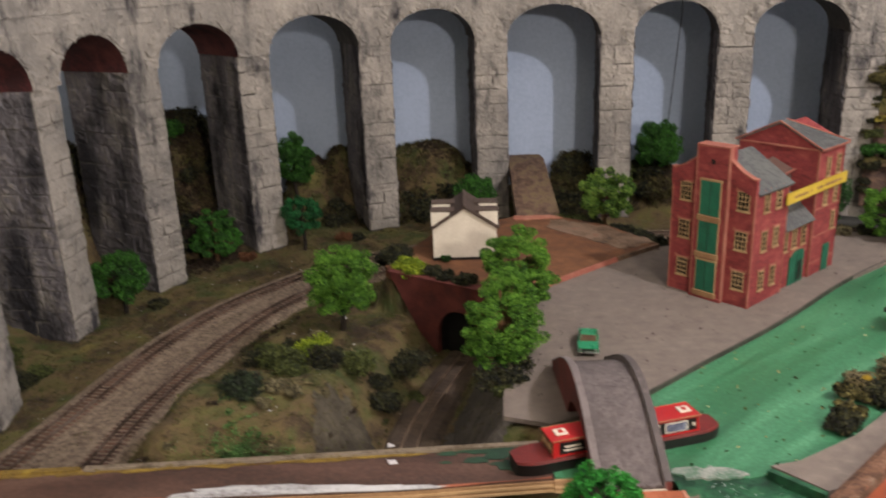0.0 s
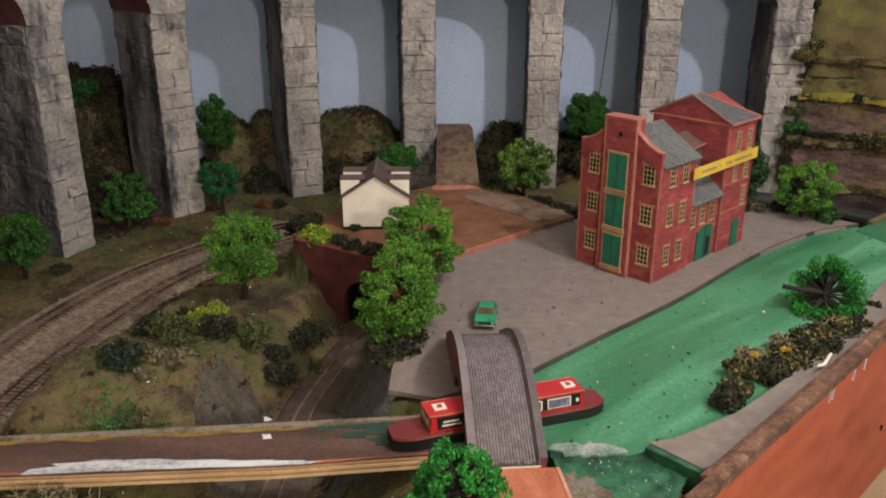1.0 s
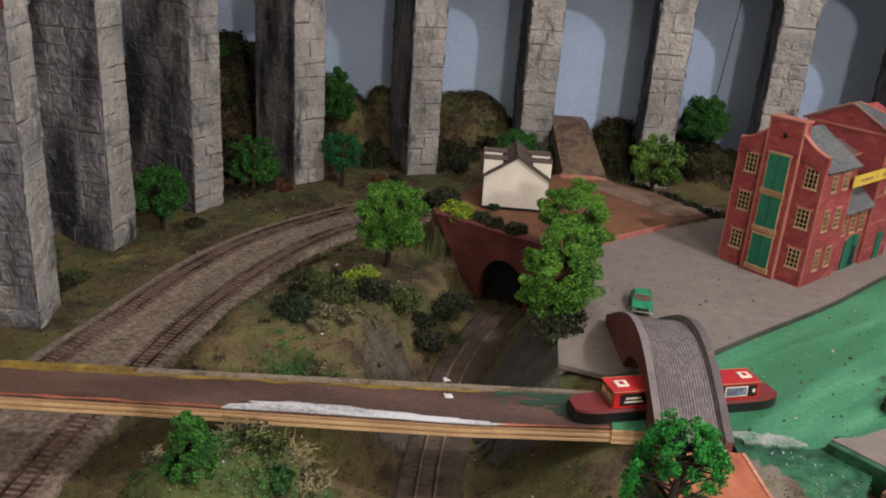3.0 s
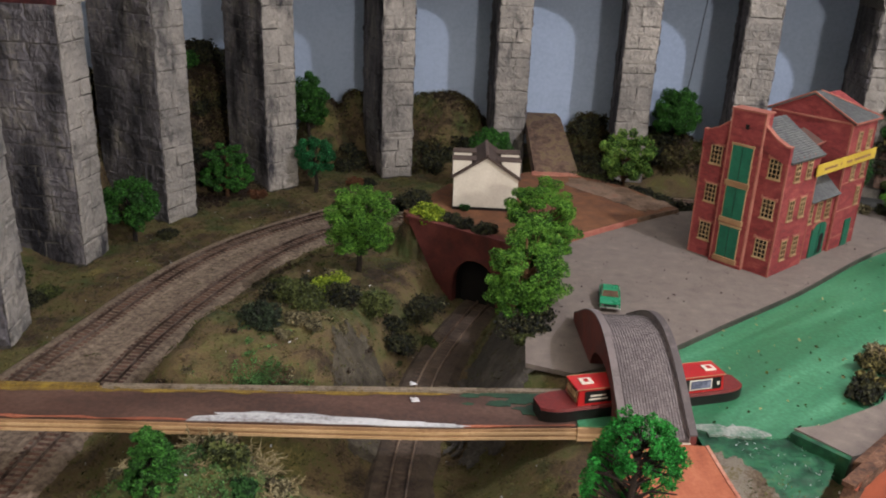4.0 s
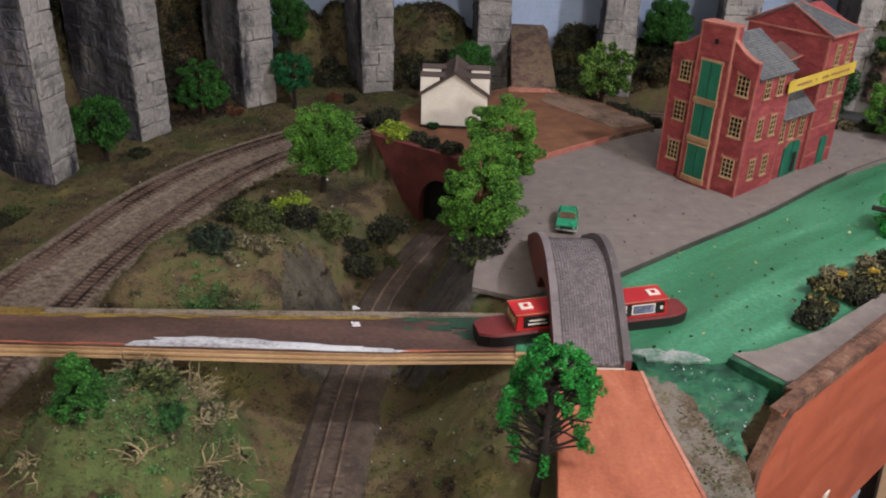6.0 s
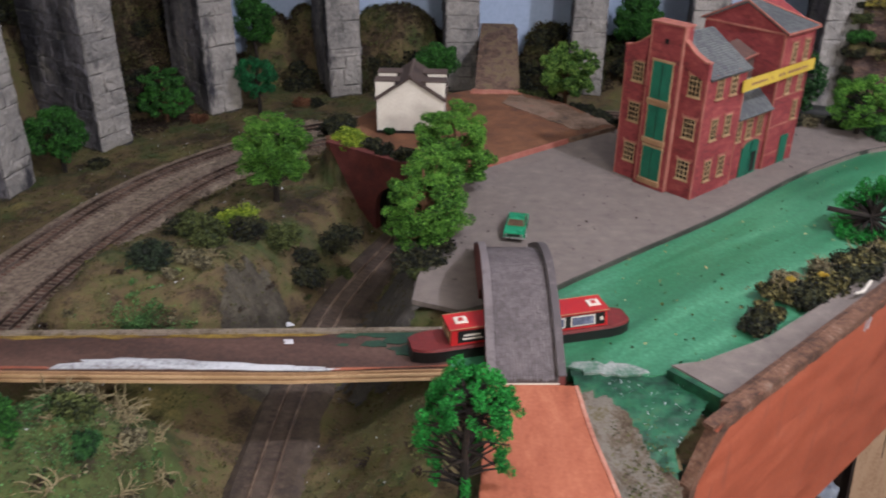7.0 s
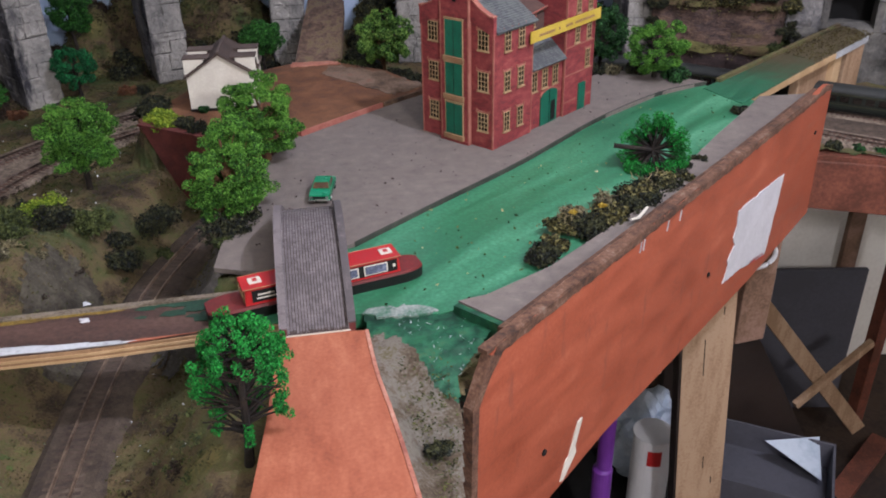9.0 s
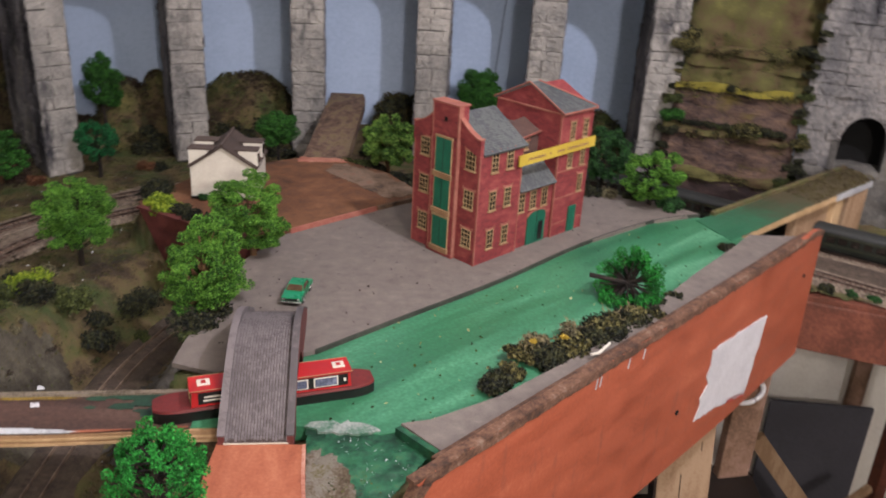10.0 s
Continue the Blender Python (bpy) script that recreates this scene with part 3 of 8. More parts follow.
# ---- canal trough over the line ----
trough = thing("canal_trough", "unfinished brown painted plywood canal trough with white primer", "trough")
NEAR = [(-0.55, 0.648), (-0.39, 0.657), (-0.27, 0.664), (-0.17, 0.668), (0.0, 0.676), (0.132, 0.689)]
FAR = [(0.132, 0.752), (0.0, 0.742), (-0.166, 0.730), (-0.296, 0.721), (-0.423, 0.713), (-0.55, 0.705)]
for k, (z0, z1, mt) in enumerate(((-0.0185, -0.0160, M_PLY), (-0.0160, -0.0134, M_PLY2), (-0.0134, -0.0108, M_PLY), (-0.0108, -0.008, M_PLY2))):
    part("ply_layer", slab(bmesh.new(), [(x, y + 0.0006 * (k % 2)) for x, y in NEAR] + FAR, z0, z1), mt, trough)
part("painted_bed", slab(bmesh.new(), [(x, y + 0.002) for x, y in NEAR] + [(x, y - 0.008) for x, y in FAR], -0.008, -0.006), M_TROUGH, trough)
vp = [(-0.004, -0.008), (0.004, -0.008), (0.003, -0.0035), (-0.003, -0.0035)]
part("verge", sweep(smooth_line([(x, y - 0.005) for x, y in FAR[3:][::-1]], 0.01), vp), M_OCHRE, trough, "ochre scatter along the trough's edge")
part("verge", sweep(smooth_line([(x, y - 0.005) for x, y in FAR[:4][::-1]], 0.01), vp), M_VERGE, trough, "chalky torn edge of the trough")
for z0, z1, mt in ((-0.0185, -0.0160, M_PLY), (-0.0160, -0.0134, M_PLY2), (-0.0134, -0.0108, M_PLY), (-0.0108, -0.0062, M_PLY2)):
    part("ply_layer", slab(bmesh.new(), [(0.132, 0.6868), (0.166, 0.6888), (0.166, 0.6925), (0.132, 0.6905)], z0, z1), mt, trough)

# ---- front board ----
fascia = thing("front_board", "orange painted hardboard front edge of the baseboard", "board")
ang = math.atan2(fd.y, fd.x)
FM = pose(FASCIA_A.x, FASCIA_A.y, 0, 0, 0, math.degrees(ang))
L = fd.length
bm = bmesh.new()
prof = [(-0.042, -0.30), (0.06, -0.232), (0.2, -0.217), (0.6, -0.214), (0.835, -0.20), (0.825, 0.012), (0.80, 0.018), (0.72, 0.010), (0.42, 0.012), (0.1, 0.012), (0.02, 0.013), (-0.003, 0.012), (-0.012, 0.007), (-0.022, -0.008), (-0.036, -0.032), (-0.038, -0.10)]
f = [bm.verts.new(FM @ Vector((x, -0.005, z))) for x, z in prof]
g = [bm.verts.new(FM @ Vector((x, 0.002, z))) for x, z in prof]
bm.faces.new(f)
bm.faces.new(g[::-1])
for i in range(len(prof)):
    bm.faces.new((f[i], f[(i + 1) % len(prof)], g[(i + 1) % len(prof)], g[i]))
part("panel", bm, M_ORANGE, fascia)
bm = bmesh.new()
rim = [(-0.0425, -0.30), (-0.0385, -0.10), (-0.0365, -0.032), (-0.0225, -0.008), (-0.0125, 0.0085)]
inner_rim = [(-0.034, -0.30), (-0.030, -0.10), (-0.028, -0.034), (-0.012, -0.011), (0.004, 0.0035)]
for y0, y1 in ((-0.0064, 0.0034),):
    rows_ = [[bm.verts.new(FM @ Vector((x, y, z))) for x, z in pr] for pr, y in ((rim, y0), (inner_rim, y0), (inner_rim, y1), (rim, y1))]
    for k in range(4):
        p_, q_ = rows_[k], rows_[(k + 1) % 4]
        for i in range(4):
            bm.faces.new((p_[i], p_[i + 1], q_[i + 1], q_[i]))
part("end_rim", bm, M_TOPB, fascia, "chipped brown board end")
bank = part("pavement_bank", slab(bmesh.new(), [(0.352, 0.652), (0.40, 0.672), (0.55, 0.822), (0.70, 0.972), (0.85, 1.11), (0.905, 1.172), (0.82, 1.172), (0.785, 1.13), (0.698, 1.034), (0.61, 0.93), (0.524, 0.836), (0.411, 0.737), (0.345, 0.697), (0.318, 0.69)], -0.02, 0.004), M_YARD)
part("worn_edge", sweep(smooth_line([(FASCIA_A.x + 0.01, FASCIA_A.y + 0.016), (0.5, 0.775), (0.7, 0.967), (FASCIA_B.x - 0.005, FASCIA_B.y + 0.003)], 0.01), [(-0.007, 0.002), (0.006, 0.004), (0.006, 0.0125), (0.0, 0.0145), (-0.006, 0.008)]), M_TOPB, fascia, "worn brown board edge")
tagged(bank, "grey card towpath strip behind the front board", "towpath", kind="structure")

# ---- viaduct ----
viaduct = thing("viaduct", "tall curved grey stone railway viaduct with round arches", "viaduct")
HALF, DEEP, SPRING, RISE, CROWN = 0.033, 0.155, 0.275, 0.066, 0.47


def frame_of(i):
    a, b = np.array(PIERS[max(i - 1, 0)]), np.array(PIERS[min(i + 1, len(PIERS) - 1)])
    t = (b - a) if i not in PIER_RUN else np.array(PIER_RUN[i])
    t = t / np.hypot(*t)
    return t, np.array([-t[1], t[0]])


stone_rng = random.Random(4)
STONES = []
for k in range(14):      # a dressed face of nine facets with a chamfered skirt
    j = lambda q: stone_rng.uniform(-q, q)
    top = [(-0.46 + 0.92 * c / 3 + j(.03), -1 + j(.75), -0.44 + 0.88 * r / 3 + j(.03)) for r in range(4) for c in range(4)]
    rim = [0, 1, 2, 3, 7, 11, 15, 14, 13, 12, 8, 4]
    low = [(x * 1.09 + j(.012), 0, z * 1.12 + j(.02)) for x, _, z in (top[i] for i in rim)]
    fcs = [(4 * r + c, 4 * r + c + 1, 4 * r + c + 5, 4 * r + c + 4) for r in range(3) for c in range(3)]
    fcs += [(16 + i, 16 + (i + 1) % 12, rim[(i + 1) % 12], rim[i]) for i in range(12)]
    me = mesh_of("stone", top + low, fcs)
    me.materials.append(M_STONE)
    STONES.append(me)
stone_jobs = []
for i, c in enumerate(PIERS):
    t, n = frame_of(i)
    c = np.array(c)
    bm = bmesh.new()
    rows = []
    for z, grow in ((LOW - 0.01, 0.0), (0.0, 0.0), (SPRING, 0.0)):
        ring = []
        for a, d in ((-1, 0), (1, 0), (1, 1), (-1, 1)):
            p = c + t * a * (HALF + grow) + n * (d * DEEP + (grow if d else -grow))
            ring.append(bm.verts.new((p[0], p[1], z)))
        rows.append(ring)
    for r, q in zip(rows, rows[1:]):
        for k in range(4):
            bm.faces.new((r[k], r[(k + 1) % 4], q[(k + 1) % 4], q[k]))
    bm.faces.new(rows[-1])
    pier = part("pier", bm, M_STONE_J, viaduct)
    stone_jobs.append((pier, c, t, n))
for i in range(len(PIERS) - 1):
    a, b = np.array(PIERS[i]), np.array(PIERS[i + 1])
    ta, na = frame_of(i)
    tb, nb = frame_of(i + 1)
    span = np.hypot(*(b - a))
    e = HALF / span
    ss = [0.0, e] + [0.5 - (0.5 - e) * math.cos(math.pi * k / 22) for k in range(1, 22)] + [1 - e, 1.0]
    fr, bk, fz = [], [], []
    for s in ss:
        p = a + (b - a) * s
        n = na * (1 - s) + nb * s
        u = (s - 0.5) / (0.5 - e)
        z = SPRING + (RISE * math.sqrt(max(0, 1 - u * u)) if abs(u) < 1 else 0)
        fr.append(p), bk.append(p + n * DEEP), fz.append(z)
    v, fcs = [], []
    for p, q, z in zip(fr, bk, fz):
        v += [(p[0], p[1], z), (p[0], p[1], CROWN), (q[0], q[1], CROWN), (q[0], q[1], z)]
    for k in range(len(ss) - 1):
        o, w = 4 * k, 4 * k + 4
        fcs += [(o, w, w + 1, o + 1), (o + 1, w + 1, w + 2, o + 2), (o + 2, w + 2, w + 3, o + 3)]
    part("spandrel", mesh_of("spandrel", v, fcs), M_STONE, viaduct)
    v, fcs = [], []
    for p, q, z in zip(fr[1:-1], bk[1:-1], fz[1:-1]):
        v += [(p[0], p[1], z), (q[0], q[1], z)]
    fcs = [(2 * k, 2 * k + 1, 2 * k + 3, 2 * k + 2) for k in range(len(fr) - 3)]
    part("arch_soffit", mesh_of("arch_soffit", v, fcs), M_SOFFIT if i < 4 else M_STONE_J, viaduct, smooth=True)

# ---- tracks ----


def track(name, line, label, z=LOW, bed=M_BALLAST, tie=M_SLEEPER, top=0.0026, steel=M_RAIL):
    t = thing(name, label, "track")
    n, d = normals(line)
    for off in (-0.0088, 0.0088):
        r = np.column_stack([line[:, 0] + n[:, 0] * off, line[:, 1] + n[:, 1] * off])
        part("rail", sweep(r, [(-0.0011, z + 0.003), (0.0011, z + 0.003), (0.0008, z + 0.0062), (-0.0008, z + 0.0062)]), steel, t)
    s = np.concatenate([[0], np.cumsum(np.hypot(*np.diff(line, axis=0).T))])
    q = np.arange(0.003, s[-1], 0.0085)
    cx, cy = np.interp(q, s, line[:, 0]), np.interp(q, s, line[:, 1])
    ax, ay = np.interp(q, s, n[:, 0]), np.interp(q, s, n[:, 1])
    verts, faces = [], []
    for x, y, u, v in zip(cx, cy, ax, ay):
        b = len(verts)
        for zz in (z, z + 0.0034):
            for p, w in ((-.0165, -.0018), (.0165, -.0018), (.0165, .0018), (-.0165, .0018)):
                verts.append((x + u * p + v * w, y + v * p - u * w, zz))
        faces += [(b + 4, b + 5, b + 6, b + 7), (b, b + 1, b + 5, b + 4), (b + 1, b + 2, b + 6, b + 5), (b + 2, b + 3, b + 7, b + 6), (b + 3, b, b + 4, b + 7)]
    part("sleeper_bed", mesh_of("sleeper_bed", verts, faces), tie, t, kind="stuff")
    part("ballast", sweep(line, [(-0.038, z - 0.004), (0.038, z - 0.004), (0.026, z + top), (-0.026, z + top)]), bed, t)
    return t


track("railway_track", outer_line, "rusty flexible railway track curving past the piers")
track("railway_track", inner_line, "rusty flexible railway track on the inside of the curve")
track("railway_track", single_line, "single railway track leading into the tunnel mouth", bed=M_DIRT_D, tie=M_SLEEPER_D, top=0.0031, steel=M_RAILP)
mid = (smooth_line(OUTER, 0.02), smooth_line(INNER, 0.02))
six = np.array([o for o in mid[0] if o[1] < 1.6 and o[0] < 0.0])
fill = np.column_stack([np.interp(six[:, 1], mid[1][:60, 1], mid[1][:60, 0]), six[:, 1]])
fill = (six + fill) / 2
tagged(part("road_ballast", sweep(fill, [(-0.03, LOW - 0.004), (0.03, LOW - 0.004), (0.03, LOW + 0.0015), (-0.03, LOW + 0.0015)]), M_BALLAST), "grey brown ballast between the two tracks", "ballast", kind="structure")

east = np.array([p for p in outer_line if p[0] > 0.62])
tagged(part("road_ballast", sweep(east, [(-0.10, LOW - 0.006), (0.07, LOW - 0.006), (0.06, LOW + 0.0012), (-0.095, LOW + 0.0012)]), M_DIRT), "dark brown ballast round the tracks beyond the mill", "ballast", kind="structure")


def patch(name, cx, cy, rx, ry, mat, label, lift=0.0018, turn=0.0, seed=0.0, cat="scatter"):
    """An uneven patch of scatter that follows the ground."""
    c, s = math.cos(turn), math.sin(turn)
    X, Y = np.meshgrid(np.arange(cx - 1.4 * max(rx, ry), cx + 1.4 * max(rx, ry), 0.004), np.arange(cy - 1.4 * max(rx, ry), cy + 1.4 * max(rx, ry), 0.004))
    u, v = ((X - cx) * c + (Y - cy) * s) / rx, (-(X - cx) * s + (Y - cy) * c) / ry
    ok = u * u + v * v + 0.45 * lumps(X, Y, 90, seed) < 1
    Z = ground_height(X, Y) + lift
    w = X.shape[1]
    idx = -np.ones(X.size, int)
    faces = []
    for j in range(X.shape[0] - 1):
        for i in range(w - 1):
            if ok[j, i]:
                faces.append((j * w + i, j * w + i + 1, (j + 1) * w + i + 1, (j + 1) * w + i))
    used = sorted({k for f in faces for k in f})
    back = {k: n for n, k in enumerate(used)}
    V = np.column_stack([X.ravel(), Y.ravel(), Z.ravel()])[used]
    ob = part(name, mesh_of(name, V, [tuple(back[k] for k in f) for f in faces]), mat, smooth=True)
    return tagged(ob, label, cat, kind="stuff")


patch("rock_patch", -0.072, 0.838, 0.036, 0.082, M_FLANK, "bare dark scree on the knoll's flank", seed=1.0, turn=0.12, cat="rock")
patch("rock_patch", 0.070, 0.872, 0.050, 0.125, M_ROCK, "dark grey rock bank beside the single line", seed=2.0, turn=-0.15, cat="rock", lift=0.0045)
patch("ground_foam", -0.175, 0.59, 0.095, 0.10, M_GREENSWARD, "green ground foam over the near bank", seed=4.0, lift=0.0012)
# ---- mill ----
MU, MV = Vector((0.738, 0.675, 0)), Vector((-0.675, 0.738, 0))
mill = thing("mill", "three-storey red brick card mill with green loading doors and slate roofs", "mill", at=(0.408, 1.04, 0), turn=math.degrees(math.atan2(0.675, 0.738)))


def prism(section, x0, x1):
    """A section of (y, z) drawn out along x."""
    bm = bmesh.new()
    a = [bm.verts.new((x0, y, z)) for y, z in section]
    b = [bm.verts.new((x1, y, z)) for y, z in section]
    n = len(section)
    bm.faces.new(a)
    bm.faces.new(b[::-1])
    for i in range(n):
        bm.faces.new((a[i], a[(i + 1) % n], b[(i + 1) % n], b[i]))
    return bm


def slates(p, q, r, rows, cols, thick=0.0012, seed=1, name="slate_covering", mat=None, parent=None):
    """Overlapping slates on a slope: p eave corner, q other eave corner, r the ridge above p."""
    rnd = random.Random(seed)
    p, q, r = Vector(p), Vector(q), Vector(r)
    e, s = (q - p) / cols, (r - p) / rows
    n = e.cross(s).normalized()
    if n.z < 0:
        n = -n
    verts, faces = [], []
    for i in range(rows):
        off = 0.5 * (i % 2)
        for k in range(cols + (1 if off else 0)):
            a0, a1 = max(0, k - off), min(cols, k + 1 - off)
            lift = thick * rnd.uniform(0.8, 1.3)
            o = p + s * i
            c = [o + e * (a0 + 0.03) + n * lift, o + e * (a1 - 0.03) + n * lift, o + e * (a1 - 0.03) + s * 1.05 + n * 0.0003, o + e * (a0 + 0.03) + s * 1.05 + n * 0.0003]
            d = [c[0] - n * lift, c[1] - n * lift]
            b = len(verts)
            verts += c + d
            faces += [(b, b + 1, b + 2, b + 3), (b + 4, b + 5, b + 1, b)]
    return part(name, mesh_of(name, verts, faces), mat, parent, kind="stuff")


def roof_plate(parent, p, q, r, t=0.0025, name="roof", mat=None):
    p, q, r = Vector(p), Vector(q), Vector(r)
    n = (q - p).cross(r - p).normalized()
    if n.z < 0:
        n = -n
    bm = bmesh.new()
    top = [bm.verts.new(v) for v in (p, q, q + r - p, r)]
    lo = [bm.verts.new(v.co - n * t) for v in top]
    bm.faces.new(top)
    bm.faces.new(lo[::-1])
    for i in range(4):
        bm.faces.new((top[i], lo[i], lo[(i + 1) % 4], top[(i + 1) % 4]))
    return part(name, bm, mat or M_SLATE, parent)


part("front_block", prism([(0, 0), (0.116, 0), (0.116, 0.148), (0.058, 0.182), (0, 0.148)], 0.0, 0.081), M_BRICK, mill)
part("middle_block", prism([(0.004, 0), (0.112, 0), (0.112, 0.135), (0.060, 0.135), (0.004, 0.084)], 0.081, 0.157), M_BRICK, mill)
part("rear_block", prism([(0, 0), (0.116, 0), (0.116, 0.178), (0.058, 0.205), (0, 0.178)], 0.157, 0.226), M_BRICK, mill)
part("tower", boxes((-0.005, 0.012, 0.035, 0.0795, 0, 0.200), (-0.007, 0.014, 0.0345, 0.080, 0.0, 0.004)), M_BRICK, mill)
part("tower_cap", boxes((-0.007, 0.014, 0.034, 0.0805, 0.200, 0.2020)), M_SALMON, mill, "pale salmon coping")
# parapet gables
for nm, y0, y1, z0, z1 in (("gable_parapet", -0.001, 0.035, 0.165, 0.183), ("gable_parapet", 0.117, 0.0795, 0.165, 0.183)):
    part(nm, prism([(y0, z0 - 0.022), (y0, z0 + 0.001), (y0 + (y1 - y0) * 0.14, z0 + 0.001), (y0 + (y1 - y0) * 0.55, z0 + 0.0075), (y1, z1 + 0.002), (y1, z1 - 0.025)], -0.002, 0.004), M_BRICK, mill)
    part("coping", prism([(y0, z0 + 0.001), (y0, z0 + 0.0028), (y0 + (y1 - y0) * 0.14, z0 + 0.0028), (y0 + (y1 - y0) * 0.55, z0 + 0.0093), (y1, z1 + 0.0038), (y1, z1 + 0.002), (y0 + (y1 - y0) * 0.55, z0 + 0.0075), (y0 + (y1 - y0) * 0.14, z0 + 0.001)], -0.003, 0.005), M_SALMON, mill)
for nm, p, q, r, rows, cols in (
        ("roof", (0.004, -0.004, 0.147), (0.086, -0.004, 0.147), (0.004, 0.058, 0.1855), 20, 25),
        ("roof", (0.004, 0.120, 0.147), (0.086, 0.120, 0.147), (0.004, 0.058, 0.1855), 20, 25),
        ("roof", (0.0815, -0.003, 0.083), (0.1565, -0.003, 0.083), (0.0815, 0.036, 0.116), 15, 23)):
    rp = roof_plate(mill, p, q, r)
    slates(p, q, r, rows, cols, mat=M_SLATE, parent=rp, seed=int(p[0] * 1000))
hip = [(0.155, -0.004, 0.1775), (0.230, -0.004, 0.1775), (0.230, 0.120, 0.1775), (0.155, 0.120, 0.1775), (0.155, 0.058, 0.2085), (0.172, 0.058, 0.2085)]
bm = bmesh.new()
hv = [bm.verts.new(v) for v in hip] + [bm.verts.new((x, y, z - 0.0025)) for x, y, z in hip]
for f_ in ((0, 1, 5, 4), (1, 2, 5), (2, 3, 4, 5), (6, 10, 11, 7), (7, 11, 8), (8, 11, 10, 9), (0, 6, 7, 1), (1, 7, 8, 2), (2, 8, 9, 3), (3, 9, 10, 4), (4, 10, 6, 0)):
    bm.faces.new([hv[i] for i in f_])
hipped = part("hipped_roof", bm, M_SLATE, mill, "grey slate roof hipped at the far end")


def hip_slates(corner, along, inner, apex0, apex1, rows, cols, seed):
    """Courses of slates on a slope whose sides close towards the top."""
    rnd = random.Random(seed)
    a, b, c, d = Vector(corner), Vector(along), Vector(apex1), Vector(apex0)
    n = (b - a).cross(d - a).normalized()
    n = -n if n.z < 0 else n
    verts, faces = [], []
    for i in range(rows):
        f0, f1 = i / rows, min(1.0, (i + 1.06) / rows)
        l0, r0, l1, r1 = a.lerp(d, f0), b.lerp(c, f0), a.lerp(d, f1), b.lerp(c, f1)
        k = max(1, int(round((r0 - l0).length / ((b - a).length / cols))))
        for q in range(k):
            u0, u1 = (q + 0.04) / k, (q + 0.96) / k
            lift = 0.0012 * rnd.uniform(0.8, 1.3)
            o = len(verts)
            verts += [l0.lerp(r0, u0) + n * lift, l0.lerp(r0, u1) + n * lift, l1.lerp(r1, u1) + n * 0.0003, l1.lerp(r1, u0) + n * 0.0003, l0.lerp(r0, u0), l0.lerp(r0, u1)]
            faces += [(o, o + 1, o + 2, o + 3), (o + 4, o + 5, o + 1, o)]
    return part("slate_covering", mesh_of("slate_covering", verts, faces), M_SLATE, inner, kind="stuff")


hip_slates(hip[0], hip[1], hipped, hip[4], hip[5], 19, 19, 3)
hip_slates(hip[1], hip[2], hipped, hip[5], hip[5], 19, 30, 4)
bm = bmesh.new()
tube(bm, [(0.2305, -0.0045, 0.1790), (0.172, 0.058, 0.2098)], [0.0011, 0.0011], 6)
part("hip_ridge", bm, M_SALMON, mill)
dormer = part("dormer", prism([(0.036, 0.11), (0.108, 0.11), (0.108, 0.150), (0.062, 0.150), (0.036, 0.139)], 0.098, 0.156), M_DORMER, mill, "brown brick upper wall")
roof_plate(mill, (0.096, 0.032, 0.139), (0.156, 0.032, 0.146), (0.096, 0.064, 0.153), name="dormer_roof", mat=M_DORMER)
# cream bands, pilasters and barge boards
for nm, b in (("pilaster", (-0.0055, 0.002, 0.0342, 0.0360, 0, 0.200)), ("pilaster", (-0.0055, 0.002, 0.0785, 0.0803, 0, 0.200)),
              ("pilaster", (-0.0007, 0.0012, -0.0007, 0.0012, 0, 0.165)), ("pilaster", (-0.0007, 0.0012, 0.1150, 0.1167, 0, 0.165)),
              ("pilaster", (0.0798, 0.0812, -0.0006, 0.002, 0, 0.146)), ("pilaster", (0.1562, 0.1578, -0.0006, 0.002, 0, 0.176)),
              ("string_course", (0.1580, 0.2255, -0.0009, 0.002, 0.0555, 0.0572)), ("string_course", (0.1580, 0.2255, -0.0009, 0.002, 0.094, 0.0957)),
              ("string_course", (0.1580, 0.190, -0.0009, 0.002, 0.018, 0.0195)), ("string_course", (0.213, 0.2255, -0.0009, 0.002, 0.018, 0.0195)),
              ("string_course", (0.1555, 0.1575, 0.001, 0.115, 0.175, 0.1772)),
              ("corner_strip", (0.2245, 0.227, -0.0008, 0.002, 0, 0.178))):
    part(nm, boxes(b), M_SALMON if nm != "corner_strip" else M_BRICK, mill)
for y0, y1 in ((-0.005, 0.058), (0.121, 0.058)):
    part("barge_board", prism([(y0, 0.1765), (y0, 0.1785), (y1, 0.2105), (y1, 0.2085)], 0.1535, 0.155), M_SALMON, mill)
part("eave_strip", boxes((0.1535, 0.2312, -0.0052, -0.0038, 0.1760, 0.1785)), M_SALMON, mill)
part("barge_board", prism([(0.0308, 0.140), (0.0308, 0.1418), (0.0322, 0.1418), (0.0322, 0.140)], 0.096, 0.1565), M_SALMON, mill).matrix_basis = pose(0.096, 0, 0.140, 0, -6.6, 0) @ pose(-0.096, 0, -0.1405)
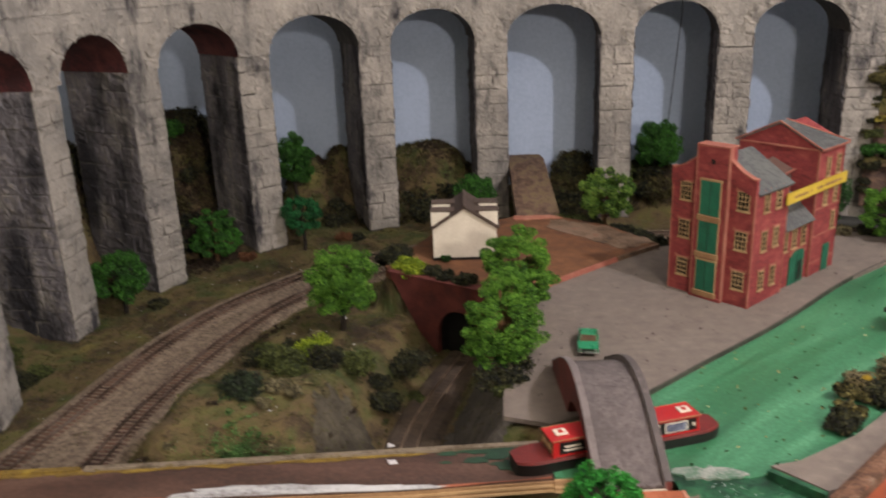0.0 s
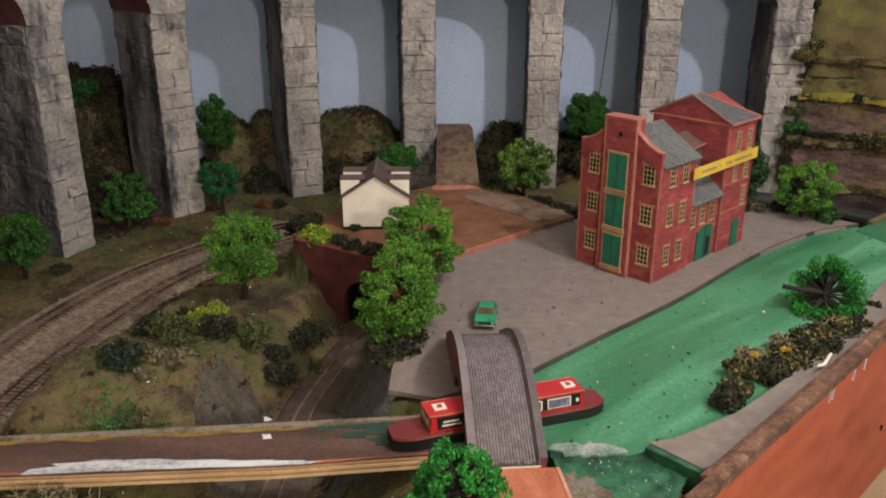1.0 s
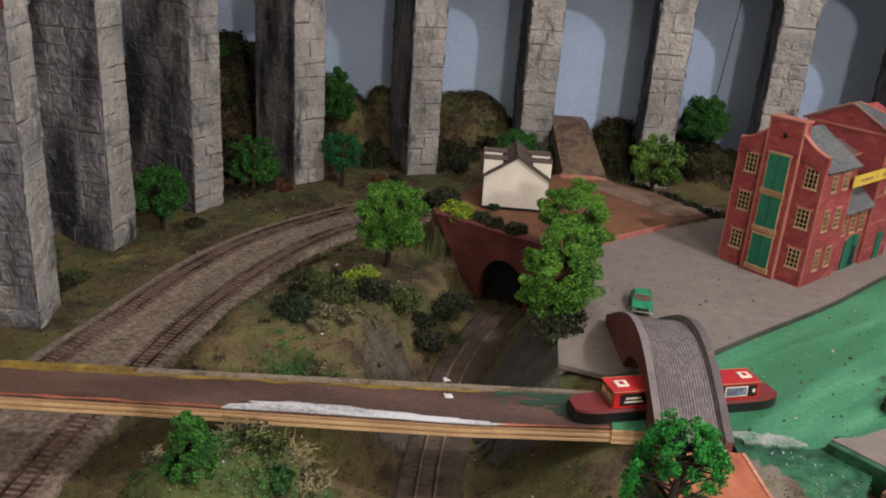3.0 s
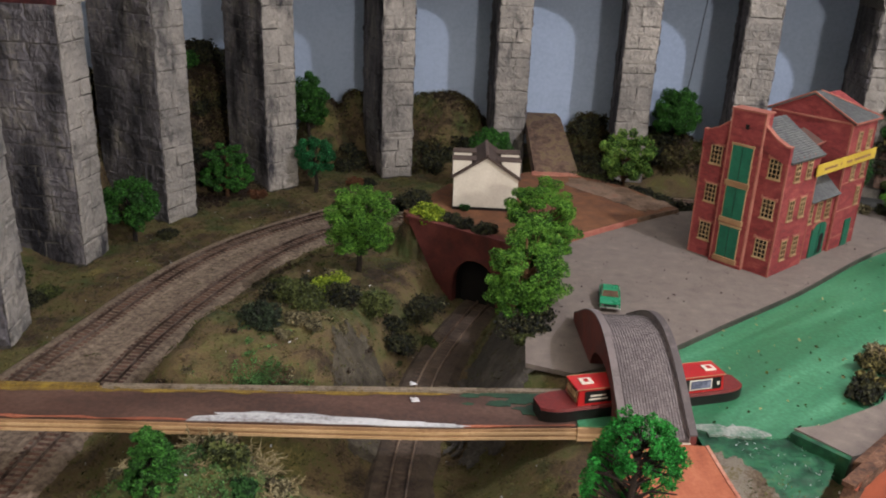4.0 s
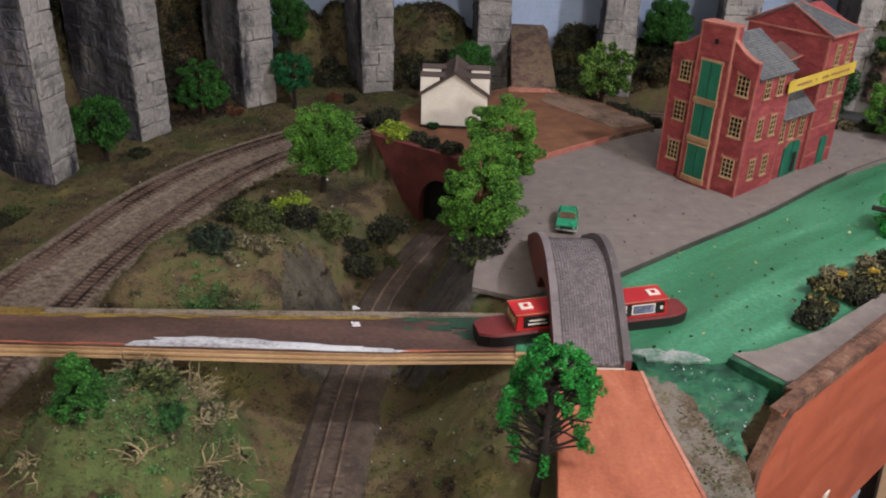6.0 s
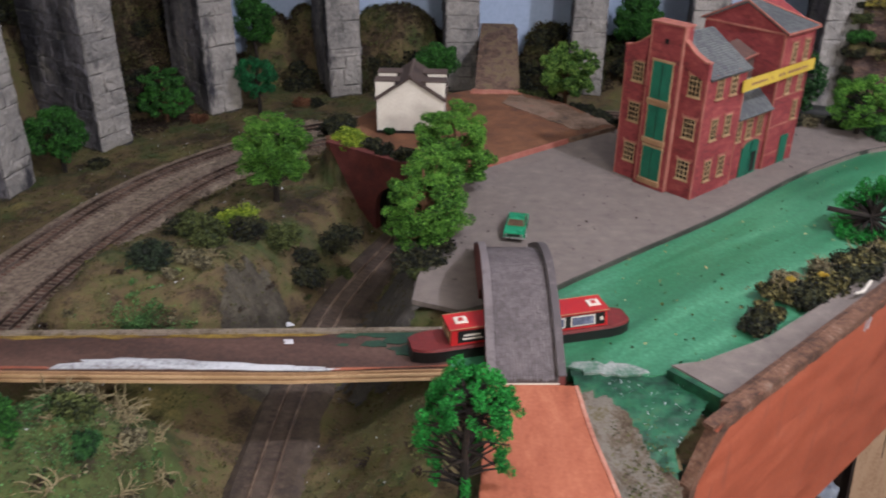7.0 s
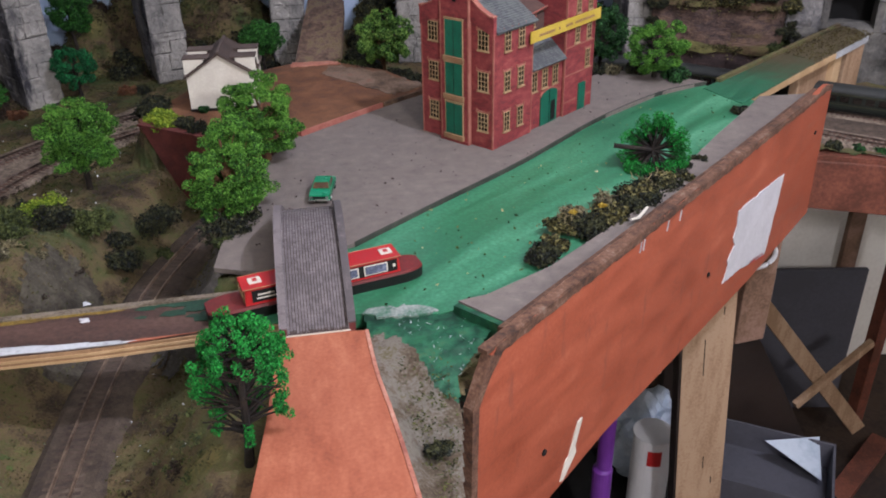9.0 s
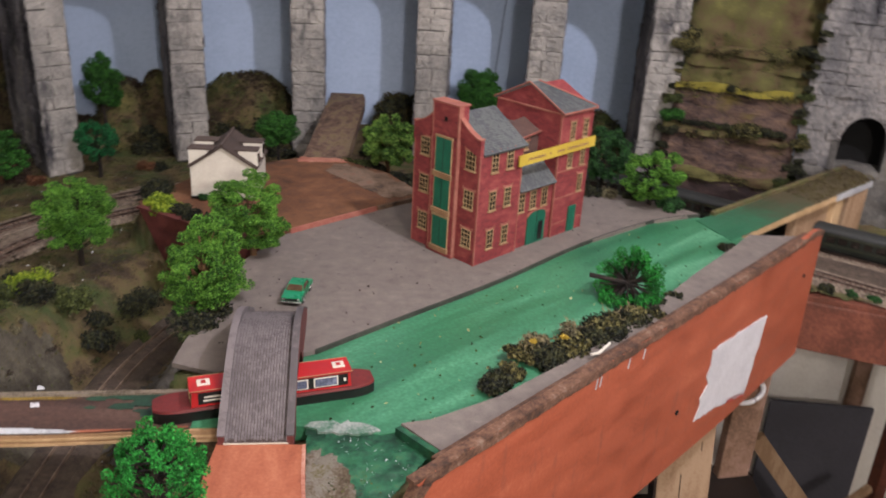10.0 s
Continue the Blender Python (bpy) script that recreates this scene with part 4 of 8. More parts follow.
for z, z1 in ((0.0105, 0.0515), (0.0630, 0.1035), (0.1120, 0.1565)):
    d = part("loading_door", boxes((-0.0062, -0.004, 0.0440, 0.0715, z, z1)), M_GREEN_DOOR, mill, "dark green double loading door")
    part("door_split", boxes((-0.0066, -0.0062, 0.0575, 0.0581, z, z1)), M_HULL, d)
    part("door_sill", boxes((-0.0085, -0.004, 0.0415, 0.074, z - 0.0068, z - 0.0004)), M_SILL, d, "cream stone sill")
    part("door_surround", boxes((-0.0064, -0.004, 0.0430, 0.0440, z - 0.001, z1 + 0.001), (-0.0064, -0.004, 0.0715, 0.0725, z - 0.001, z1 + 0.001), (-0.0064, -0.004, 0.0420, 0.0735, z1, z1 + 0.0028)), M_CREAM, d)
part("hoist_hole", boxes((-0.0054, -0.004, 0.0545, 0.0595, 0.178, 0.184)), M_BLACK, mill, "small square dark opening")


def window_meshes(w, h, nx, nz):
    b, m = 0.0009, 0.00035
    xs = [-w / 2, -w / 2 + b] + [q for i in range(1, nx) for q in (-w / 2 + w * i / nx - m, -w / 2 + w * i / nx + m)] + [w / 2 - b, w / 2]
    zs = [0, b] + [q for k in range(1, nz) for q in (h * k / nz - m, h * k / nz + m)] + [h - b, h]
    fr = bmesh.new()
    gv = [[fr.verts.new((x, -0.0015, z)) for x in xs] for z in zs]
    for k in range(len(zs) - 1):
        for i in range(len(xs) - 1):
            if i % 2 == 0 or k % 2 == 0:
                fr.faces.new((gv[k][i], gv[k][i + 1], gv[k + 1][i + 1], gv[k + 1][i]))
    ext = bmesh.ops.extrude_face_region(fr, geom=list(fr.faces))
    bmesh.ops.translate(fr, vec=(0, 0.0015, 0), verts=[e for e in ext["geom"] if isinstance(e, bmesh.types.BMVert)])
    out = []
    for nm, bm, mt in (("frame", fr, M_CREAM), ("pane", boxes((-w / 2 + b, w / 2 - b, -0.0006, 0.0, b, h - b)), M_GLASS),
                       ("sill", boxes((-w / 2 - 0.0012, w / 2 + 0.0012, -0.0024, 0, -0.0014, 0)), M_CREAM),
                       ("lintel", boxes((-w / 2 - 0.0014, w / 2 + 0.0014, -0.0010, 0, h, h + 0.0018), (-w / 2 - 0.0030, -w / 2 - 0.0012, -0.0011, 0, h - 0.0012, h + 0.0034), (w / 2 + 0.0012, w / 2 + 0.0030, -0.0011, 0, h - 0.0012, h + 0.0034)), M_SALMON)):
        bmesh.ops.recalc_face_normals(bm, faces=bm.faces)
        me = bpy.data.meshes.new(nm)
        bm.to_mesh(me)
        bm.free()
        me.materials.append(mt)
        out.append(me)
    return out


WIN_L, WIN_S, WIN_A, WIN_D = window_meshes(0.0160, 0.0245, 3, 4), window_meshes(0.0120, 0.0260, 2, 4), window_meshes(0.0100, 0.0255, 2, 4), window_meshes(0.011, 0.012, 3, 3)


def put_window(owner, meshes, x, y, z, turn):
    w = part("window", meshes[0], None, owner)
    w.matrix_basis = pose(x, y, z, 0, 0, turn)
    for me in meshes[1:]:
        part(me.name.split(".")[0], me, None, w)
    return w


for z in (0.0225, 0.0745, 0.1250):
    put_window(mill, WIN_L, -0.0002, 0.0150, z, -90)
    put_window(mill, WIN_L, -0.0002, 0.0955, z, -90)
    put_window(mill, WIN_S, 0.0270, -0.0002, z - 0.0040, 0)
    put_window(mill, WIN_S, 0.0555, -0.0002, z - 0.0040, 0)
for x in (0.0910, 0.1150, 0.1390):
    put_window(mill, WIN_S, x, 0.0038, 0.0520, 0)
for x, zs in ((0.1830, (0.098, 0.138)), (0.2115, (0.0590, 0.098, 0.138))):
    for z in zs:
        put_window(mill, WIN_A, x, -0.0002, z, 0)
put_window(mill, WIN_D, 0.128, 0.0358, 0.1240, 0)
arch_pts = [(0.107, 0.0), (0.107, 0.040)] + [(0.126 - 0.019 * math.cos(math.pi * k / 12), 0.040 + 0.008 * math.sin(math.pi * k / 12)) for k in range(1, 12)] + [(0.145, 0.040), (0.145, 0.0)]


def upright(pts, y0, y1):
    """A flat plate with outline (x, z), from y0 to y1."""
    bm = bmesh.new()
    a = [bm.verts.new((x, y0, z)) for x, z in pts]
    b = [bm.verts.new((x, y1, z)) for x, z in pts]
    bm.faces.new(a), bm.faces.new(b[::-1])
    for i in range(len(pts)):
        bm.faces.new((a[i], a[(i + 1) % len(pts)], b[(i + 1) % len(pts)], b[i]))
    return bm


d = part("cart_door", upright(arch_pts, 0.0022, 0.0039), M_GREEN_DOOR, mill, "dark green round-headed cart door")
part("door_split", boxes((0.1257, 0.1263, 0.0017, 0.0022, 0, 0.0475)), M_HULL, d)
part("wicket", boxes((0.130, 0.1395, 0.0016, 0.0022, 0.003, 0.030)), M_HULL, d, "dark wicket in the cart door")
part("arch_ring", upright([(x + (0.0016 if x > 0.126 else -0.0016 if x < 0.126 else 0), z + 0.0016) for x, z in arch_pts[1:-1]] + arch_pts[1:-1][::-1], 0.0016, 0.0040), M_SALMON, d)
part("side_door", boxes((0.1925, 0.2100, -0.0014, 0.001, 0, 0.0385)), M_GREEN_DOOR, mill, "narrow dark green door")
sign = part("sign_board", prism([(-0.0022, 0.0), (-0.001, 0.0), (-0.001, 0.0148), (-0.0022, 0.0148)], 0, 0.163), M_YELLOW, mill, "yellow paper sign with dark lettering")
sign.matrix_basis = pose(0.069, -0.003, 0.1210, 0, -0.4, 0)
for x0, n in ((0.018, 9), (0.062, 1), (0.078, 4), (0.100, 12)):
    part("lettering", boxes(*[(x0 + 0.004 * k, x0 + 0.004 * k + 0.0024, -0.0027, -0.0022, 0.0052, 0.0088) for k in range(n)]), M_SILL, sign)

# ---- cottage ----
cot = thing("cottage", "white card cottage with dark tiled roof and side dormers", "house", at=(0.056, 1.236, 0.006))
part("wall", prism([(0, 0.004), (0.085, 0.004), (0.085, 0.05), (0, 0.05)], -0.047, 0.047), M_WHITE, cot)
bm = bmesh.new()
a = [bm.verts.new((x, 0.0, z)) for x, z in ((-0.047, 0.05), (0.047, 0.05), (0, 0.08))]
b = [bm.verts.new((x, 0.085, z)) for x, z in ((-0.047, 0.05), (0.047, 0.05), (0, 0.08))]
bm.faces.new(a), bm.faces.new(b[::-1])
for i in range(3):
    bm.faces.new((a[i], a[(i + 1) % 3], b[(i + 1) % 3], b[i]))
part("gable", bm, M_WHITE, cot)
part("plinth", boxes((-0.048, 0.048, -0.001, 0.086, 0, 0.004)), M_HULL, cot, "dark plinth")
for sx in (-1, 1):
    p, q, r = (sx * 0.0505, -0.004, 0.0495), (sx * 0.0505, 0.088, 0.0495), (0, -0.004, 0.0825)
    rp = roof_plate(cot, p, q, r, mat=M_ROOF)
    slates(p, q, r, 12, 18, mat=M_ROOF, parent=rp, seed=5 + sx, name="tile_covering")
    for y in (0.003, 0.046):
        d = part("dormer", prism([(y, 0.047), (y + 0.022, 0.047), (y + 0.022, 0.0735), (y, 0.0735)], min(sx * 0.022, sx * 0.049), max(sx * 0.022, sx * 0.049)), M_WHITE, cot, "white dormer")
        part("dormer_roof", prism([(y - 0.0005, 0.0735), (y + 0.0225, 0.0735), (y + 0.0225, 0.0752), (y - 0.0005, 0.0752)], min(sx * 0.015, sx * 0.0502), max(sx * 0.015, sx * 0.0502)), M_ROOF, d)
        part("dormer_window", boxes((min(sx * 0.0488, sx * 0.0498), max(sx * 0.0488, sx * 0.0498), y + 0.004, y + 0.018, 0.055, 0.069)), M_GLASS, d)
part("ridge", boxes((-0.002, 0.002, -0.0045, 0.0885, 0.0815, 0.0845)), M_ROOF, cot)

# ---- tunnel mouth ----
tun = thing("tunnel_portal", "dark red brick card tunnel portal with arched mouth", "tunnel portal", at=(-0.052, 1.188, 0), turn=math.degrees(math.atan2(-0.54, 0.84)))
OC, OH, OS, OR_ = 0.115, 0.036, -0.070, 0.038
bm = bmesh.new()
front, back_ = [], []
cols = [0.0, 0.03, 0.055, 0.070, OC - OH] + [OC + OH * math.cos(math.pi * (1 - k / 16)) for k in range(1, 16)] + [OC + OH, 0.185, 0.21]
for x in cols:
    lo = LOW - 0.005
    if x < 0.070:
        lo = 0.0 - (x / 0.070) * 0.112
    u = (x - OC) / OH
    if abs(u) < 0.9999:
        lo = OS + OR_ * math.sqrt(1 - u * u)
    elif abs(abs(u) - 1) < 1e-3:
        lo = OS
    front.append((bm.verts.new((x, 0, lo)), bm.verts.new((x, 0, 0.006))))
    back_.append((bm.verts.new((x, 0.01, lo)), bm.verts.new((x, 0.01, 0.006))))
for f0, f1, b0, b1 in zip(front, front[1:], back_, back_[1:]):
    bm.faces.new((f0[0], f1[0], f1[1], f0[1]))
    bm.faces.new((b0[0], b0[1], b1[1], b1[0]))
    bm.faces.new((f0[0], b0[0], b1[0], f1[0]))
    bm.faces.new((f0[1], f1[1], b1[1], b0[1]))
part("wall", bm, M_TUNNEL, tun)
for x0 in (OC - OH - 0.006, OC + OH):
    part("jamb", boxes((x0, x0 + 0.006, -0.0005, 0.0105, LOW - 0.005, OS)), M_TUNNEL, tun)
# A black sheet close behind the mouth, added for the darkness inside.
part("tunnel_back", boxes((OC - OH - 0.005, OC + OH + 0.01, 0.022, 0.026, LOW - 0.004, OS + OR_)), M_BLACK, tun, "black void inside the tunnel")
# The lining's black stands for the unlit inside too.
bm = bmesh.new()
ringa = [(OC + OH * math.cos(math.pi * (1 - k / 16)), OS + OR_ * math.sin(math.pi * k / 16)) for k in range(17)]
ringa = [(OC - OH, LOW - 0.005)] + ringa + [(OC + OH, LOW - 0.005)]
va = [bm.verts.new((x, 0.0095, z)) for x, z in ringa]
vb = [bm.verts.new((x + 0.02, 0.16, z)) for x, z in ringa]
for i in range(len(va) - 1):
    bm.faces.new((va[i], va[i + 1], vb[i + 1], vb[i]))
bm.faces.new(vb)
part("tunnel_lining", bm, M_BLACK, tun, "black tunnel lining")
part("coping", boxes((-0.004, 0.214, -0.003, 0.012, 0.006, 0.009)), M_TUNNEL, tun)

# ---- road over the line behind the cottage ----
tagged(part("road_bridge_deck", slab(bmesh.new(), [(0.145, 1.44), (0.22, 1.445), (0.232, 1.90), (0.226, 1.945), (0.155, 1.945), (0.150, 1.70)], -0.02, 0.0062), M_ROADMUD), "brown muddy road slab crossing to the wall", "road", kind="structure")
tagged(part("pavement_apron", slab(bmesh.new(), ragged([(0.14, 1.43), (0.222, 1.435), (0.222, 1.455), (0.14, 1.455)], 0.008, 0.002, 2), 0.0, 0.0074), M_PINK), "pale pink card apron where the road begins", "apron", kind="structure")
tagged(part("pavement_dirt", slab(bmesh.new(), ragged([(0.20, 1.43), (0.287, 1.385), (0.35, 1.29), (0.30, 1.262), (0.24, 1.33), (0.19, 1.385)], 0.008, 0.0035, 3), 0.0, 0.0068), M_MUD), "sandy worn strip along the terrace", "path", kind="structure")

# ---- humpback bridge ----
hb = thing("humpback_bridge", "humpback canal bridge with setts and dark red brick sides", "bridge")
BN, BF = Vector((0.1950, 0.6595)), Vector((0.1815, 0.893))
BD = (BF - BN).normalized()
BX = Vector((BD.y, -BD.x))
BL = (BF - BN).length


def hump(s):
    return 0.004 + 0.046 * math.sin(math.pi * min(max(s, 0), 1)) ** 1.1


def bpt(s, o, z):
    p = BN + BD * (BL * s) + BX * o
    return (p.x, p.y, z)


def strip(o0, o1, zf0, zf1, n=40):
    """A lengthwise band of the bridge between two sides and two heights."""
    v, f = [], []
    for k in range(n + 1):
        s = k / n
        v += [bpt(s, o0, zf0(s)), bpt(s, o1, zf0(s)), bpt(s, o1, zf1(s)), bpt(s, o0, zf1(s))]
        if k:
            a = 4 * (k - 1)
            f += [(a + i, a + (i + 1) % 4, a + 4 + (i + 1) % 4, a + 4 + i) for i in range(4)]
    f += [(0, 1, 2, 3), (4 * n + 3, 4 * n + 2, 4 * n + 1, 4 * n)]
    return mesh_of("strip", v, f)


def arch_z(s):
    y = (BL * s - 0.086) / 0.050
    return 0.029 * math.sqrt(1 - y * y) if abs(y) < 1 else -0.008


part("deck", strip(-0.0265, 0.0265, lambda s: hump(s) - 0.006, lambda s: hump(s) - 0.0012), M_ROOF, hb)
for o0, o1 in ((-0.0312, -0.0265), (0.0265, 0.0312)):
    part("side_wall", strip(o0 - 0.0005, o1 + 0.0005, arch_z, lambda s: max(hump(s) + 0.0048, arch_z(s) + 0.002)), M_TUNNEL, hb, "dark red brick side wall with arch")
    part("parapet_coping", strip(o0 - 0.001, o1 + 0.001, lambda s: hump(s) + 0.0048, lambda s: hump(s) + 0.0062), M_DECK, hb, "grey coping")
    part("parapet_lining", strip(min(o0, o1) + (0.0049 if o0 < 0 else -0.0012), max(o0, o1) + (0.0012 if o0 < 0 else -0.0049), lambda s: hump(s) - 0.001, lambda s: hump(s) + 0.0048), M_DECK, hb)
part("vault", strip(-0.0310, 0.0310, arch_z, lambda s: arch_z(s) + 0.001), M_TUNNEL, hb)
part("deck_end_strip", boxes((-0.027, 0.027, -0.0004, 0.0004, 0.0012, 0.0026), m=pose(BN.x, BN.y, 0, 0, 0, math.degrees(math.atan2(-BX.y, BX.x)) * -1)), M_WHITE, hb)
rnd = random.Random(8)
verts, faces = [], []
NC = 20
for c in range(NC):
    o0, o1 = -0.026 + 0.052 * c / NC, -0.026 + 0.052 * (c + 1) / NC
    s = 0.002 + rnd.uniform(0, 0.01)
    while s < 0.985:
        e = min(0.995, s + rnd.uniform(0.0125, 0.0150))
        up = rnd.uniform(0.0001, 0.0007)
        b = len(verts)
        i0, i1, g = o0 + 0.00034, o1 - 0.00034, 0.0013
        lo = [bpt(s, i0, hump(s) - 0.0013), bpt(e - g, i0, hump(e) - 0.0013), bpt(e - g, i1, hump(e) - 0.0013), bpt(s, i1, hump(s) - 0.0013)]
        hi = [(x, y, z + 0.0012 + up) for x, y, z in lo]
        verts += lo + hi
        faces += [(b + 4, b + 5, b + 6, b + 7), (b, b + 1, b + 5, b + 4), (b + 1, b + 2, b + 6, b + 5), (b + 2, b + 3, b + 7, b + 6), (b + 3, b, b + 4, b + 7)]
        s = e
M_SETT = material("grey_stone_setts", ("575152", "625c5d", "6d6667"), 90, 0.85, 0.3, 600, random=0.22, island=True)
part("sett_paving", mesh_of("sett_paving", verts, faces), M_SETT, hb, "rows of grey stone setts", kind="stuff")

# ---- lane in front of the bridge ----
tagged(part("road_lane", slab(bmesh.new(), [(0.162, 0.6605), (0.2, 0.661), (0.2345, 0.660), (0.2405, 0.60), (0.249, 0.55), (0.262, 0.46), (0.275, 0.36), (0.135, 0.36), (0.152, 0.46), (0.1585, 0.55)], -0.012, 0.001), M_LANE), "bare orange board lane leading onto the bridge", "lane", kind="structure")
tagged(part("trim_lane", sweep(smooth_line([(0.2355, 0.660), (0.2415, 0.60), (0.250, 0.55), (0.263, 0.46), (0.276, 0.36)], 0.01), [(-0.0015, -0.012), (0.0015, -0.012), (0.0015, 0.0018), (-0.0015, 0.0018)]), M_PINK), "torn pale edge of the lane board", "edge", kind="structure")

# ---- narrow boat ----
boat = thing("narrow_boat", "red holiday narrow boat with black hull under the bridge", "boat", at=(0.0945, 0.696, -0.005))
boat.matrix_basis = pose(0.0925, 0.703, -0.0075, 0, 0, 17) @ Matrix.Diagonal((0.93, 1, 0.93, 1))
BLN = 0.226


def hull_outline(k, n, half):
    x = BLN * k / n
    u = abs(2 * x / BLN - 1)
    w = half * (1 - max(0, (u - 0.72) / 0.28) ** 2.2) ** 0.5 if u < 1 else 0
    return x, w


def loft(z0, z1, h0, h1, inset=0.0, n=48):
    bm = bmesh.new()
    rings = []
    for z, h in ((z0, h0), (z1, h1)):
        l, r = [], []
        for k in range(1, n):
            x, w = hull_outline(k, n, h)
            l.append(bm.verts.new((x, w, z)))
            r.append(bm.verts.new((x, -w, z)))
        rings.append(l + r[::-1])
    for i in range(len(rings[0])):
        j = (i + 1) % len(rings[0])
        bm.faces.new((rings[0][i], rings[0][j], rings[1][j], rings[1][i]))
    bm.faces.new(rings[0][::-1])
    bm.faces.new(rings[1])
    return bm


part("hull", loft(0, 0.014, 0.0150, 0.0172), M_HULL, boat, "black hull")
part("deck", loft(0.014, 0.0165, 0.0165, 0.0155), M_DKRED, boat, "dull red deck")
bm = bmesh.new()
vs = [bm.verts.new(v) for v in [(0.047, -0.0135, 0.0165), (0.186, -0.0135, 0.0165), (0.186, 0.0135, 0.0165), (0.047, 0.0135, 0.0165), (0.048, -0.0120, 0.032), (0.185, -0.0120, 0.032), (0.185, 0.0120, 0.032), (0.048, 0.0120, 0.032)]]
for f in ((0, 1, 5, 4), (1, 2, 6, 5), (2, 3, 7, 6), (3, 0, 4, 7), (4, 5, 6, 7), (0, 3, 2, 1)):
    bm.faces.new([vs[i] for i in f])
cabin = part("cabin", bm, M_RED, boat, "bright red cabin")
part("roof", boxes((0.046, 0.187, -0.013, 0.013, 0.032, 0.0335), bevel=0.0005), M_RED, boat)
for y in (-0.0133, 0.0126):
    part("roof_line", boxes((0.046, 0.187, y, y + 0.0006, 0.0333, 0.0337)), M_CREAM, cabin)
TILT_SIDE = math.degrees(math.atan2(0.0015, 0.0155))
for sy in (-1, 1):
    side_m = pose(0, sy * 0.0136, 0.0165, -TILT_SIDE if sy < 0 else TILT_SIDE, 0, 0)
    band = part("side_band", boxes((0.053, 0.183, -0.0002, 0.0002, 0.0022, 0.0142)), M_HULL, boat, "dark painted band round the windows")
    band.matrix_basis = side_m
    for nm, x0, x1, z0, z1, mt, lab in (("name_panel", 0.053, 0.078, 0.003, 0.0135, M_HULL, "black name panel"), ("window_frame", 0.084, 0.101, 0.003, 0.0135, M_WHITE, ""), ("window_frame", 0.108, 0.125, 0.003, 0.0135, M_WHITE, ""), ("window_frame", 0.132, 0.147, 0.003, 0.0135, M_WHITE, ""), ("window_frame", 0.152, 0.174, 0.003, 0.0135, M_WHITE, ""), ("roundel", 0.177, 0.183, 0.004, 0.0125, M_HULL, "dark roundel panel")):
        o = part(nm, boxes((x0, x1, -0.0004, 0.0004, z0, z1)), mt, boat, lab)
        o.matrix_basis = side_m
        if nm == "window_frame":
            part("pane", boxes((x0 + 0.0012, x1 - 0.0012, -0.0008, 0.0008, z0 + 0.0012, z1 - 0.0012)), M_BOATWIN, o)
        if nm == "name_panel":
            part("lettering", boxes((x0 + 0.005, x1 - 0.006, -0.0007, 0.0007, 0.0088, 0.0103)), M_WHITE, o)
            part("lettering", boxes((x0 + 0.004, x1 - 0.004, -0.0007, 0.0007, 0.0052, 0.0067)), M_WHITE, o)
        if nm == "roundel":
            part("emblem", boxes((x0 + 0.0018, x1 - 0.0018, -0.0007, 0.0007, 0.0065, 0.010)), M_WHITE, o)
for x in (0.053, 0.171):
    h = part("roof_hatch", boxes((x, x + 0.011, -0.005, 0.005, 0.0335, 0.0350), bevel=0.0004), M_WHITE, boat, "white roof hatch")
    part("hatch_mark", boxes((x + 0.0035, x + 0.0075, -0.0025, 0.0025, 0.0350, 0.0354)), M_RED, h)
e = part("end_door", boxes((0.0462, 0.0478, -0.010, 0.010, 0.018, 0.0305)), M_BARK_BR, boat, "brown cabin end doors")
part("door_window", boxes((0.0456, 0.0462, -0.0085, -0.001, 0.0235, 0.029), (0.0456, 0.0462, 0.001, 0.0085, 0.0235, 0.029)), M_CREAM, e)
for ob in boat.children:
    if ob.name.split(".")[0] not in ("hull", "deck"):
        ob.matrix_basis = Matrix.Translation((-0.0127, 0, 0)) @ Matrix.Diagonal((1.122, 1, 1, 1)) @ ob.matrix_basis

# ---- car ----
car = thing("toy_car", "dark green die-cast saloon car on the yard", "car", at=(0.1965, 0.9425, 0), turn=-8)
bm = bmesh.new()
sec = [(-0.027, 0.0045), (0.027, 0.0045), (0.0272, 0.0105), (0.015, 0.0118), (-0.013, 0.012), (-0.0272, 0.0108)]
a = [bm.verts.new((-0.0115, y, z)) for y, z in sec]
b = [bm.verts.new((0.0115, y, z)) for y, z in sec]
bm.faces.new(a), bm.faces.new(b[::-1])
for i in range(len(sec)):
    bm.faces.new((a[i], a[(i + 1) % len(sec)], b[(i + 1) % len(sec)], b[i]))
bmesh.ops.bevel(bm, geom=list(bm.edges), offset=0.0009, segments=2, profile=0.5, affect="EDGES")
part("body", bm, M_CARG, car, smooth=False)
bm = bmesh.new()
lo = [bm.verts.new(v) for v in ((-0.0103, -0.013, 0.0116), (0.0103, -0.013, 0.0116), (0.0103, 0.0165, 0.0116), (-0.0103, 0.0165, 0.0116))]
hi = [bm.verts.new(v) for v in ((-0.0087, -0.006, 0.0182), (0.0087, -0.006, 0.0182), (0.0087, 0.0105, 0.0182), (-0.0087, 0.0105, 0.0182))]
bm.faces.new(hi)
for i in range(4):
    bm.faces.new((lo[i], lo[(i + 1) % 4], hi[(i + 1) % 4], hi[i]))
bmesh.ops.bevel(bm, geom=[e for e in bm.edges if all(v.co.z > 0.015 for v in e.verts)], offset=0.0008, segments=2, profile=0.5, affect="EDGES")
part("cabin", bm, M_CARG, car)


